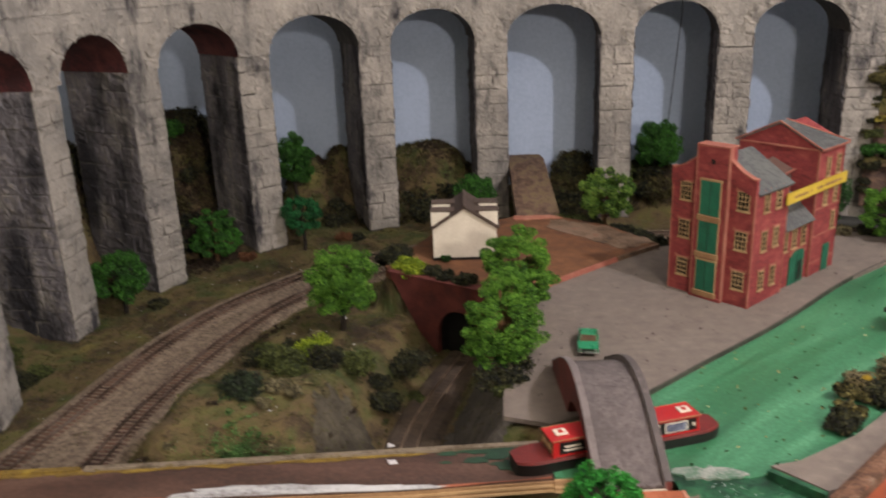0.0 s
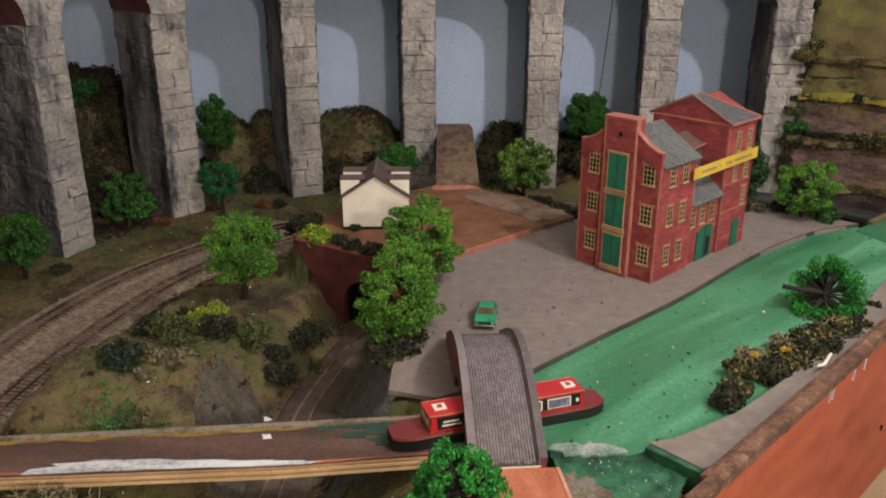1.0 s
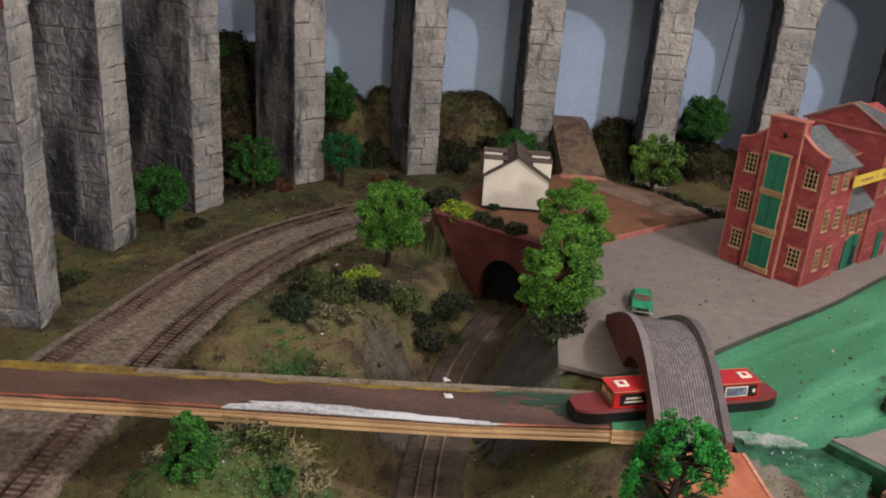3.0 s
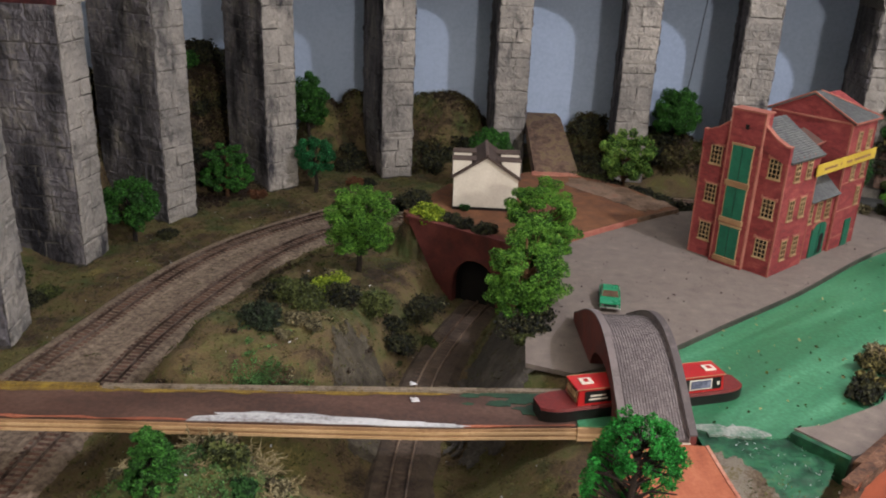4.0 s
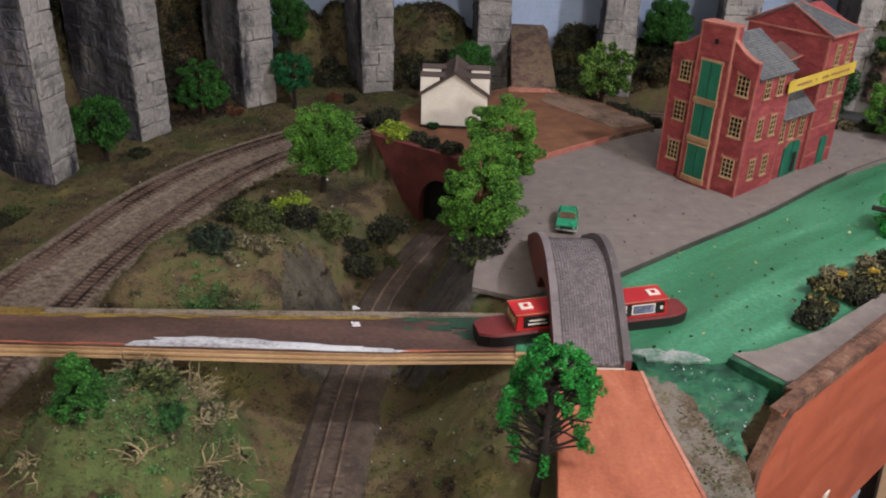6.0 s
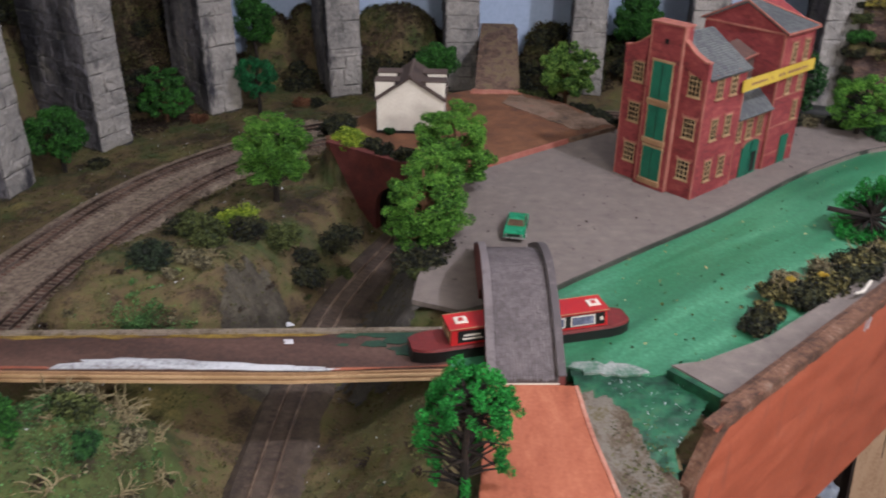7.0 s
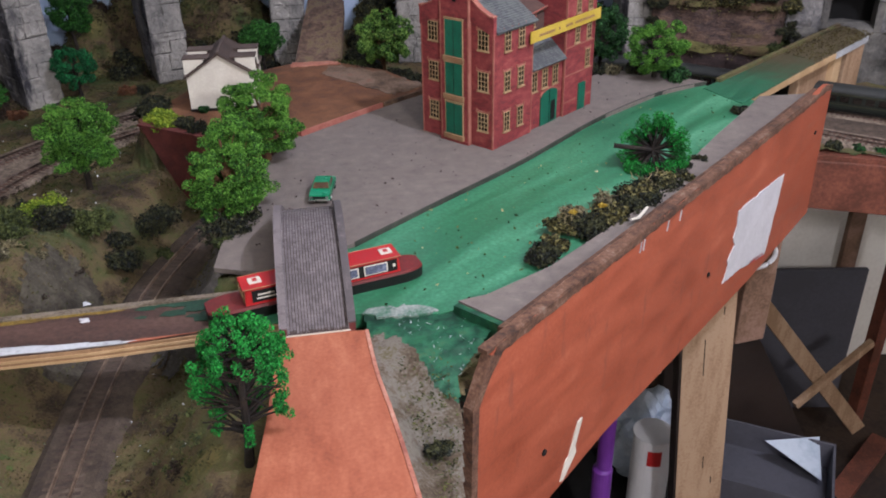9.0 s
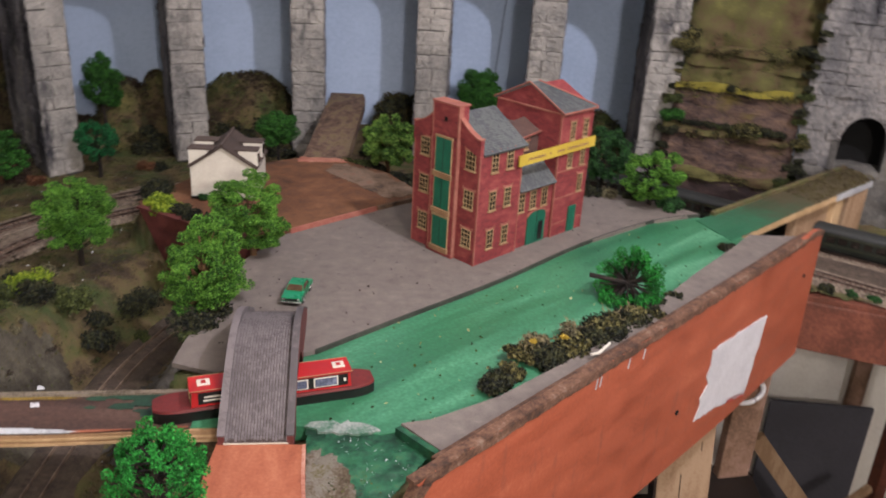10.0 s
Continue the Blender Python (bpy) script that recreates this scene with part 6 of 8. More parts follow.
for nm, cond, mt, lab in (("corner_paint", paint, M_GREENP, "thick glossy dark green paint in the corner"), ("corner_plaster", None, M_SAND, "sandy plaster strip beside the lane")):
    sel = ok & (paint if cond is not None else ~paint)
    faces = [(j * w_ + i, j * w_ + i + 1, (j + 1) * w_ + i + 1, (j + 1) * w_ + i) for j in range(X.shape[0] - 1) for i in range(w_ - 1) if sel[j, i]]
    used = sorted({k for f in faces for k in f})
    back = {k: n for n, k in enumerate(used)}
    V = np.column_stack([X.ravel(), Y.ravel(), Z.ravel()])[used]
    tagged(part("ground_" + nm, mesh_of(nm, V, [tuple(back[k] for k in f) for f in faces]), mt, smooth=True), lab, "ground", kind="structure")
tagged(part("wall_corner", slab(bmesh.new(), [(0.318, 0.688), (0.352, 0.652), (0.348, 0.648), (0.313, 0.684)], -0.10, 0.003), M_GREENP), "dark green painted end of the towpath", "edge", kind="structure")
flat_grey = part("pavement_slip", slab(bmesh.new(), ragged([(0.232, 0.694), (0.25, 0.686), (0.275, 0.683), (0.30, 0.689), (0.285, 0.700), (0.25, 0.703)], 0.004, 0.0016, 5), -0.006, -0.0038), M_SMEAR)
tagged(flat_grey, "pale grey smear at the canal's corner", "smear", kind="structure")

# ---- cable on the wall ----
bm = bmesh.new()
tube(bm, [(0.552, 1.9915, 0.9), (0.544, 1.9915, 0.3), (0.531, 1.9915, 0.125), (0.520, 1.9915, 0.0)], [0.0008] * 4, 6)
tagged(part("wall_cable", bm, M_RUBBER), "thin black cable hanging down the wall", "cable")

bm = bmesh.new()
tube(bm, [(0.512, 0.805, 0.012), (0.522, 0.812, 0.010), (0.538, 0.832, 0.011)], [0.0012, 0.0018, 0.0014], 6)
tagged(part("peeled_twig", bm, M_WHITE), "short white peeled twig on the canal bank", "twig")

# ---- plants ----
LEAF_V = np.array([(1.25, 0, 0), (0.1, 0.8, 0.35), (-1.25, 0, 0), (-0.1, -0.8, 0.35)], float)
LEAF_F = np.array([(0, 1, 2), (0, 2, 3)])


def leaves(name, spots, rng, per, spread, size, mat, parent, label="", kind="", squash=1.0):
    """Many tiny uneven tufts round the given spots."""
    spots = np.repeat(np.asarray(spots, float), per, axis=0)
    n = len(spots)
    d = rng.normal(size=(n, 3))
    d /= np.linalg.norm(d, axis=1)[:, None]
    d[:, 2] *= squash
    pos = spots + d * (spread * rng.uniform(0.35, 1.0, n) ** 0.6)[:, None]
    sc = size * rng.uniform(0.5, 1.3, (n, 1, 1)) * rng.uniform(0.55, 1.3, (n, 4, 1))
    q = rng.normal(size=(n, 4))
    q /= np.linalg.norm(q, axis=1)[:, None]
    w, x, y, z = q.T
    R = np.stack([1 - 2 * (y * y + z * z), 2 * (x * y - z * w), 2 * (x * z + y * w), 2 * (x * y + z * w), 1 - 2 * (x * x + z * z), 2 * (y * z - x * w), 2 * (x * z - y * w), 2 * (y * z + x * w), 1 - 2 * (x * x + y * y)], -1).reshape(n, 3, 3)
    V = np.einsum("nij,nkj->nki", R, LEAF_V[None] * sc) + pos[:, None]
    F = (LEAF_F[None] + 4 * np.arange(n)[:, None, None]).reshape(-1, 3)
    me = bpy.data.meshes.new(name)
    V = V.reshape(-1, 3)
    me.vertices.add(len(V))
    me.vertices.foreach_set("co", V.ravel())
    me.loops.add(F.size)
    me.loops.foreach_set("vertex_index", F.ravel().astype(np.int32))
    me.polygons.add(len(F))
    me.polygons.foreach_set("loop_start", np.arange(0, F.size, 3, dtype=np.int32))
    me.update(calc_edges=True)
    return part(name, me, mat, parent, label, kind=kind)


def shell(rng, n, c, r, low=-0.6, core=0.62):
    """n spots on an uneven ellipsoid shell."""
    out, k, total = [], 0, int(n * 2 / (1 - low)) + 1
    while len(out) < n:
        z = 1 - 2 * ((k % total) + 0.5) / total
        a = k * 2.39996
        k += 1
        d = np.array([math.sqrt(max(0, 1 - z * z)) * math.cos(a), math.sqrt(max(0, 1 - z * z)) * math.sin(a), z]) + rng.normal(size=3) * 0.17
        d /= np.linalg.norm(d)
        if d[2] < low:
            continue
        out.append(np.array(c) + d * np.array(r) * rng.uniform(core, 1.0))
    return np.array(out)


def tree(label, x, y, base, crowns, mat, bark=None, seed=1, clumps=46, per=210, spread=0.0100, size=0.0017, trunk=0.0035, limbs=0.5, low=-0.95, core=0.62, lift=0.62, squash=1.0, bare=None):
    """crowns: (dx, dy, z, rx, rz) round the trunk's foot."""
    rng = np.random.default_rng(seed)
    t = thing("tree", label, "tree", at=(x, y, base))
    spots = np.vstack([shell(rng, int(clumps * (rx / 0.04) ** 2 * (more[0] if more else 1)) + 6, (dx, dy, z - base), (rx * 1.08, rx * 1.08, rz * 1.08), low, core) for dx, dy, z, rx, rz, *more in crowns])
    if bare:
        keep = (spots[:, 1] > -bare[0]) | (spots[:, 2] > bare[1])
        spots = spots[keep | (rng.uniform(size=len(spots)) < 0.22)]
    bm = bmesh.new()
    top = max(c[2] + c[4] * 0.5 for c in crowns) - base
    pts = [(0.0, 0, -0.006)]
    for k in range(1, 6):
        f = k / 5
        pts.append((crowns[0][0] * f + rng.normal() * 0.0015, crowns[0][1] * f + rng.normal() * 0.0015, top * f))
    tube(bm, pts, [trunk * (1.25 - 0.95 * k / 5) for k in range(6)], 7)
    for s in spots[rng.uniform(size=len(spots)) < limbs]:
        f = np.clip(s[2] / top * lift, 0.2, 0.88)
        i = int(f * 5)
        o = np.array(pts[i]) * (1 - (f * 5 - i)) + np.array(pts[min(i + 1, 5)]) * (f * 5 - i)
        m = o * 0.45 + s * 0.55 + rng.normal(size=3) * 0.002 + (0, 0, -0.002)
        tube(bm, [o, m, s], [trunk * 0.34, trunk * 0.22, trunk * 0.10], 4)
    part("trunk", bm, bark or M_BARK, t, "dark branching trunk")
    leaves("crown", spots, rng, per, spread, size, mat, t, squash=squash)
    return t


def scrub(rows, label, seed, per=34, size=0.0030):
    """Far growth that nobody could count: one object for each material."""
    for mt in dict.fromkeys(r[3] for r in rows):
        rng = np.random.default_rng(seed)
        spots = []
        for x, y, r, m in rows:
            if m is not mt:
                continue
            base = height_at(x, y)
            k = max(10, int(17 * (r / 0.015) ** 1.35))
            for q in range(5):
                a, f, o = rng.uniform(0, 6.28), rng.uniform(0.3, 0.72), r * rng.uniform(0.2, 0.8)
                spots.append(shell(rng, k // 5 + 2, (x + math.cos(a) * o, y + math.sin(a) * o, base + r * 0.75 * rng.uniform(0.25, 0.6)), (r * f, r * f, r * 0.75 * f), -0.6))
        tagged(leaves("scrub", np.vstack(spots), rng, per, 0.013, size, mt, None, kind="stuff"), label, "scrub", kind="stuff")


def bush(x, y, r, mat, label, z=None, flat=0.75, seed=1, name="bush", per=70, size=0.0018, n=None):
    rng = np.random.default_rng(seed * 7 + int(abs(x) * 1000) + int(y * 1000))
    base = height_at(x, y) if z is None else z
    k = n or max(10, int(17 * (r / 0.015) ** 1.35))
    lobes = []
    for q in range(5):
        a = rng.uniform(0, 6.28)
        f = rng.uniform(0.3, 0.72)
        o = r * rng.uniform(0.2, 0.8)
        lobes.append(shell(rng, k // 5 + 2, (math.cos(a) * o, math.sin(a) * o, r * flat * rng.uniform(0.25, 0.6)), (r * f, r * f, r * flat * f), -0.6))
    spots = np.vstack(lobes)
    ob = leaves(name, spots, rng, per, r * 0.40, size, mat, None)
    ob.location = (x, y, base)
    return tagged(ob, label, "bush")


tree("round bright green model tree on the knoll", -0.115, 1.12, height_at(-0.115, 1.12), [(0.004, -0.01, 0.036, 0.041, 0.036), (0.002, -0.008, 0.008, 0.043, 0.026, 0.8)], M_LEAF, seed=2, clumps=64, per=300, spread=0.0098, size=0.00108, core=0.55, squash=0.62)
tree("large bright green model tree beside the yard", 0.088, 0.925, height_at(0.088, 0.925), [(0.010, -0.008, 0.046, 0.040, 0.031), (0.017, 0.006, 0.070, 0.030, 0.025), (0.003, -0.004, 0.014, 0.036, 0.021, 0.8), (0.026, 0.0, 0.022, 0.028, 0.020, 0.7)], M_LEAF, M_BARK_BR, seed=3, clumps=58, per=300, spread=0.0098, size=0.00108, core=0.55, squash=0.62)
tree("bright green model tree at the yard's corner", 0.128, 1.055, 0.0, [(-0.008, -0.004, 0.070, 0.041, 0.036), (0.010, 0.0, 0.035, 0.030, 0.028)], M_LEAF, M_BARK_BR, seed=4, per=430, size=0.00108, squash=0.62)


def bare_tree(label, x, y, base, top, radius, seed):
    """A tree whose foliage sits in tufts at the tips of long dark branches; the near side is bare."""
    rng = np.random.default_rng(seed)
    t = thing("tree", label, "tree", at=(x, y, base))
    h = top - base
    lean = 0.007
    bm = bmesh.new()
    stem = [(lean * f + 0.0008 * math.sin(7.0 * f), 0.0008 * math.cos(5 * f), -0.006 + (h * 0.88 + 0.006) * f) for f in (0, 0.2, 0.4, 0.6, 0.8, 1.0)]
    tube(bm, stem, [0.0040, 0.0033, 0.0030, 0.0026, 0.0020, 0.0009], 8)
    tufts = []
    for k in range(150):
        f = 0.24 + 0.72 * ((k * 0.618) % 1.0)           # height of the tip over the foot
        az = rng.uniform(0, 2 * math.pi)
        dome = math.sqrt(max(0.04, 1 - ((f - 0.58) / 0.42) ** 2)) if f > 0.58 else 0.72 + 0.28 * (f - 0.24) / 0.34
        r = radius * dome * rng.uniform(0.80, 1.03)
        tip = np.array([lean * f + r * math.cos(az), r * math.sin(az), h * f])
        o = np.array([lean * f, 0.0, min(max(0.2 * h, h * f - 0.30 * r - 0.004), h * 0.82)])
        m = o * 0.5 + tip * 0.5 + np.array([0, 0, 0.0012]) + rng.normal(size=3) * 0.001
        side = -math.sin(az)
        bare = (side > 0.22 and f < 0.76) or (side > -0.8 and f < 0.34 and math.cos(az) > -0.2)
        if bare and rng.random() < 0.82:
            continue
        if f < 0.75 and rng.random() < 0.14:
            continue
        tube(bm, [o, m, tip], [0.0011, 0.0008, 0.0005], 4)
        if bare:
            continue
        for q in range(2):
            tufts.append(tip + rng.normal(size=3) * np.array([0.0018, 0.0018, 0.0034]))
    for k in range(24):                                  # the dense dome on top
        a, u = k * 2.39996, math.sqrt((k + 0.5) / 24)
        tufts.append(np.array([lean + radius * 0.80 * u * math.cos(a), radius * 0.80 * u * math.sin(a), h * (0.985 - 0.22 * u * u)]) + rng.normal(size=3) * 0.0015)
    for q in range(4):
        tufts.append(np.array([0.004, -0.003, h * (0.15 + 0.035 * q)]))
    part("trunk", bm, M_BARK, t, "thick dark trunk with bare spreading branches")
    leaves("crown", np.array(tufts), rng, 95, 0.0042, 0.00090, M_LEAF_E, t, squash=1.1)
    return t


bare_tree("emerald model tree with bare dark branches by the lane", 0.1435, 0.542, max(-0.024, height_at(0.1435, 0.542)), 0.097, 0.0340, 5)
tree("deep green model tree between the piers", -0.512, 1.335, LOW, [(0, 0, -0.043, 0.042, 0.038)], M_LEAF_G, seed=6)
tree("olive green model tree between the piers", -0.425, 1.575, LOW, [(0.004, 0, -0.030, 0.036, 0.026), (0, 0, -0.064, 0.046, 0.024)], M_LEAF_G, M_BARK_BR, seed=7, clumps=26, spread=0.0090, core=0.70, squash=0.6)
tree("dark emerald model tree with a thin trunk", -0.268, 1.645, LOW, [(0, 0, -0.035, 0.036, 0.034)], M_LEAF_T, seed=8, clumps=40, spread=0.0085, core=0.74)
tree("tall deep green model tree behind the viaduct", -0.315, 1.84, height_at(-0.315, 1.84), [(0, 0, 0.030, 0.036, 0.054)], M_LEAF_G, seed=9, clumps=90)
tree("olive green model tree behind the terrace", 0.292, 1.425, -0.01, [(0, 0, 0.045, 0.044, 0.042)], M_LEAF_P, M_BARK_BR, seed=10, clumps=60, spread=0.0085, core=0.5)
tree("deep green model tree on the hillside", 0.482, 1.89, height_at(0.482, 1.89), [(0, 0, 0.044, 0.044, 0.038), (0, 0, 0.02, 0.047, 0.03, 0.7)], M_LEAF_G, seed=11)
tree("green model tree behind the cottage", 0.075, 1.66, LOW, [(0, 0, -0.004, 0.036, 0.032)], M_LEAF_G, seed=12)
tree("bright green model tree at the end of the yard", 0.707, 1.298, 0.0, [(0, 0, 0.045, 0.044, 0.042)], M_LEAF, seed=13, per=430, size=0.00108, squash=0.62)
tree("green model tree behind the mill", 0.668, 1.46, -0.05, [(0, 0, 0.03, 0.040, 0.045)], M_LEAF_D, seed=14)
tree("small green conifer on the near bank", -0.195, 0.566, height_at(-0.195, 0.566), [(0, 0, 0.043, 0.010, 0.007), (0, 0, 0.030, 0.016, 0.008), (0, 0, 0.014, 0.020, 0.010)], M_LEAF_G, seed=15, clumps=90, spread=0.0050, size=0.0011, trunk=0.002, squash=0.6)

# the fallen tree on the water: it lies with its foot towards the bridge
rng = np.random.default_rng(31)
fallen = thing("fallen_tree", "emerald model tree fallen over on the green canal", "tree", at=(0.586, 0.958, -0.004))
bm = bmesh.new()
lie = np.array([-0.62, -0.70, 0.36])
lie /= np.linalg.norm(lie)
su = np.cross(lie, (0, 0, 1))
su /= np.linalg.norm(su)
sv = np.cross(su, lie)
hub = np.array([0.0, 0.0, 0.026])
tube(bm, [hub + np.array([-0.044, 0.012, 0.004]), hub + np.array([-0.022, 0.004, 0.003]), hub, hub - lie * 0.018, hub - lie * 0.03], [0.0030, 0.0028, 0.0026, 0.0018, 0.0008], 7)
spots = []
for k in range(88):
    az = k * 2.39996 + rng.normal(0, 0.12)
    deep = rng.uniform(-0.012, 0.024)
    r = 0.040 * math.sqrt(max(0.1, 1 - (max(deep, 0) / 0.030) ** 2)) * rng.uniform(0.78, 1.03)
    tip = hub + (su * math.cos(az) + sv * math.sin(az)) * r - lie * deep
    tip[2] = max(tip[2], 0.003)
    o = hub - lie * rng.uniform(-0.003, 0.014)
    tube(bm, [o, o * 0.45 + tip * 0.55 + rng.normal(size=3) * 0.0008, tip], [0.0011, 0.0008, 0.0004], 4)
    if deep > 0.0 or k % 3:
        spots.append(tip)
        spots.append(o * 0.22 + tip * 0.78 - lie * 0.003)
part("trunk", bm, M_BARK, fallen, "bare dark trunk and radiating branches")
leaves("crown", spots, rng, 120, 0.0068, 0.0011, M_LEAF_E, fallen)

DK, OL, LI, DG, PA = "dark green lichen bush ", "olive foam bush ", "bright lime green bush ", "deep green bush ", "pale dry lichen clump "
for x, y, r, m, lab in (
        (-0.184, 0.862, 0.021, M_LEAF_N, "blue green bush on the knoll"), (-0.134, 1.0, 0.024, M_LEAF_Y, LI + "on the knoll"), (-0.191, 0.985, 0.020, M_LEAF_B, DK + "on the knoll"),
        (-0.165, 0.97, 0.024, M_LEAF_O, OL + "on the knoll"), (-0.112, 0.975, 0.024, M_LEAF_B, DK + "on the knoll"), (-0.085, 0.985, 0.022, M_LEAF_O, OL + "on the knoll"),
        (-0.033, 1.06, 0.028, M_LEAF_B, DK + "beside the single line"), (-0.052, 0.968, 0.022, M_LEAF_B, DK + "beside the single line"), (-0.058, 0.995, 0.016, M_LEAF_B, DK + "beside the single line"),
        (-0.012, 1.02, 0.010, M_LEAF_O, OL + "beside the single line"), (-0.15, 0.868, 0.010, M_LICHEN, PA + "on the knoll"), (-0.128, 0.852, 0.009, M_LICHEN, PA + "on the knoll"),
        (-0.145, 0.93, 0.018, M_LEAF_O, OL + "on the knoll"), (-0.16, 0.835, 0.007, M_LICHEN, PA + "on the knoll"), (-0.10, 0.885, 0.006, M_LICHEN, PA + "on the knoll"), (-0.14, 1.07, 0.014, M_LICHEN, PA + "under the knoll tree"),
        (-0.20, 1.02, 0.014, M_LEAF_O, OL + "on the knoll"), (-0.16, 1.03, 0.016, M_LEAF_B, DK + "on the knoll"),
        (-0.17, 0.63, 0.012, M_LICHEN, PA + "on the near bank"), (-0.15, 0.60, 0.015, M_LEAF_O, OL + "on the near bank"), (-0.115, 0.60, 0.013, M_LICHEN, PA + "on the near bank"), (-0.195, 0.635, 0.012, M_LEAF_B, DK + "against the trough"),
        (-0.10, 0.55, 0.014, M_LICHEN, PA + "on the near bank"), (-0.085, 0.51, 0.014, M_LEAF_B, DK + "on the near bank"), (-0.24, 0.60, 0.010, M_LICHEN, PA + "on the near bank"), (-0.13, 0.565, 0.012, M_LEAF_D, DG + "on the near bank"),
        (-0.565, 1.83, 0.030, M_LEAF_G, "green bush on the crest behind the viaduct"), (-0.59, 1.80, 0.022, M_LEAF_G, "green bush on the crest behind the viaduct"), (-0.66, 1.30, 0.030, M_LEAF_B, DK + "behind the viaduct"), (-0.60, 1.12, 0.03, M_LEAF_O, OL + "behind the viaduct"), (-0.555, 1.08, 0.022, M_LEAF_B, DK + "between the piers"), (-0.545, 1.11, 0.016, M_LEAF_O, OL + "between the piers"),
        (-0.47, 1.35, 0.016, M_LEAF_B, DK + "at the pier's foot"), (-0.37, 1.60, 0.016, M_TERRACE, "reddish brown dry bush at the pier's foot"), (-0.20, 1.70, 0.018, M_TERRACE, "reddish brown dry bush behind the track"), (-0.17, 1.70, 0.016, M_LEAF_B, DK + "at the pier's foot")):
    bush(x, y, r, m, lab)
for x, y, z, r, m, lab in (
        (-0.058, 1.262, -0.002, 0.026, M_LEAF_B, DK + "beside the cottage"), (-0.04, 1.235, 0.0, 0.020, M_LEAF_B, DK + "beside the cottage"), (-0.032, 1.206, 0.004, 0.018, M_LEAF_Y, LI + "over the tunnel"), (-0.012, 1.186, 0.004, 0.018, M_LEAF_Y, LI + "over the tunnel"),
        (0.008, 1.168, 0.006, 0.016, M_LEAF_B, DK + "over the tunnel"), (0.030, 1.152, 0.006, 0.014, M_LEAF_B, DK + "over the tunnel"), (0.055, 1.136, 0.006, 0.016, M_LEAF_B, DK + "over the tunnel"), (-0.075, 1.30, -0.02, 0.022, M_LEAF_B, DK + "beside the cottage"),
        (0.102, 0.888, -0.012, 0.024, M_LEAF_B, DK + "under the large tree"), (0.108, 0.862, -0.008, 0.014, M_LEAF_B, DK + "under the large tree"), (0.098, 0.845, -0.012, 0.012, M_LEAF_O, OL + "at the yard's corner"), (0.0265, 1.2315, 0.008, 0.007, M_LEAF_D, "green climber at the cottage wall"),
        (0.225, 1.455, -0.01, 0.022, M_LEAF_O, OL + "behind the terrace"), (0.25, 1.44, -0.01, 0.020, M_LEAF_O, OL + "behind the terrace"), (0.315, 1.385, -0.012, 0.020, M_LEAF_B, DK + "behind the terrace"), (0.335, 1.355, -0.012, 0.020, M_LEAF_B, DK + "behind the terrace"), (0.355, 1.33, -0.012, 0.020, M_LEAF_B, DK + "behind the terrace"), (0.38, 1.315, -0.015, 0.018, M_LEAF_B, DK + "behind the yard"), (0.27, 1.42, -0.012, 0.022, M_LEAF_B, DK + "behind the terrace"),
        (0.735, 1.285, 0.0, 0.020, M_LEAF_D, DG + "at the yard's end"), (0.69, 1.325, 0.0, 0.016, M_LEAF_B, DK + "at the yard's end"), (0.655, 1.335, 0.0, 0.014, M_LICHEN, PA + "at the yard's end"), (0.62, 1.335, 0.0, 0.014, M_LEAF_B, DK + "at the yard's end")):
    bush(x, y, r, m, lab, z=z)
for x, y, r, m in ((0.408, 0.768, 0.017, M_LEAF_B), (0.43, 0.787, 0.012, M_LEAF_O), (0.453, 0.825, 0.016, M_LEAF_O), (0.475, 0.808, 0.018, M_LEAF_B), (0.462, 0.845, 0.012, M_LICHEN), (0.496, 0.830, 0.020, M_LEAF_O), (0.505, 0.862, 0.016, M_LICHEN), (0.522, 0.853, 0.020, M_LEAF_B), (0.54, 0.885, 0.018, M_LEAF_B), (0.535, 0.868, 0.018, M_LEAF_O), (0.551, 0.868, 0.018, M_LEAF_B), (0.568, 0.905, 0.018, M_LICHEN), (0.583, 0.902, 0.018, M_LEAF_B), (0.60, 0.925, 0.016, M_LEAF_B), (0.62, 0.945, 0.014, M_LEAF_B), (0.645, 0.966, 0.011, M_LEAF_B), (0.67, 0.995, 0.006, M_LEAF_B), (0.69, 1.015, 0.006, M_LEAF_B), (0.775, 1.135, 0.011, M_LEAF_B)):
    if m is M_LEAF_O or (m is M_LICHEN and x > 0.53):
        m = M_LEAF_M
    bush(x, y, r, m, {M_LEAF_B: DK, M_LEAF_O: OL, M_LICHEN: PA, M_LEAF_M: "mossy olive lichen clump "}[m] + "along the canal bank", z=-0.005, flat=0.8)
fr_ = random.Random(66)
for k in range(22):
    f = fr_.random()
    x, y = 0.445 + 0.165 * f + fr_.uniform(-0.012, 0.012), 0.808 + 0.115 * f + fr_.uniform(-0.012, 0.012)
    m = fr_.choice((M_LEAF_B, M_LEAF_M, M_LEAF_M))
    bush(x, y, fr_.uniform(0.008, 0.013), m, {M_LEAF_B: DK, M_LEAF_M: "mossy olive lichen clump "}[m] + "along the canal bank", z=-0.002, flat=1.0)
for x, y in ((0.452, 0.812), (0.487, 0.823)):
    bush(x, y, 0.0032, M_YELLOW, "small yellow flower clump on the bank", z=0.02, name="flower", n=4, per=24, size=0.0012)
rr = random.Random(12)
wild_rows = []
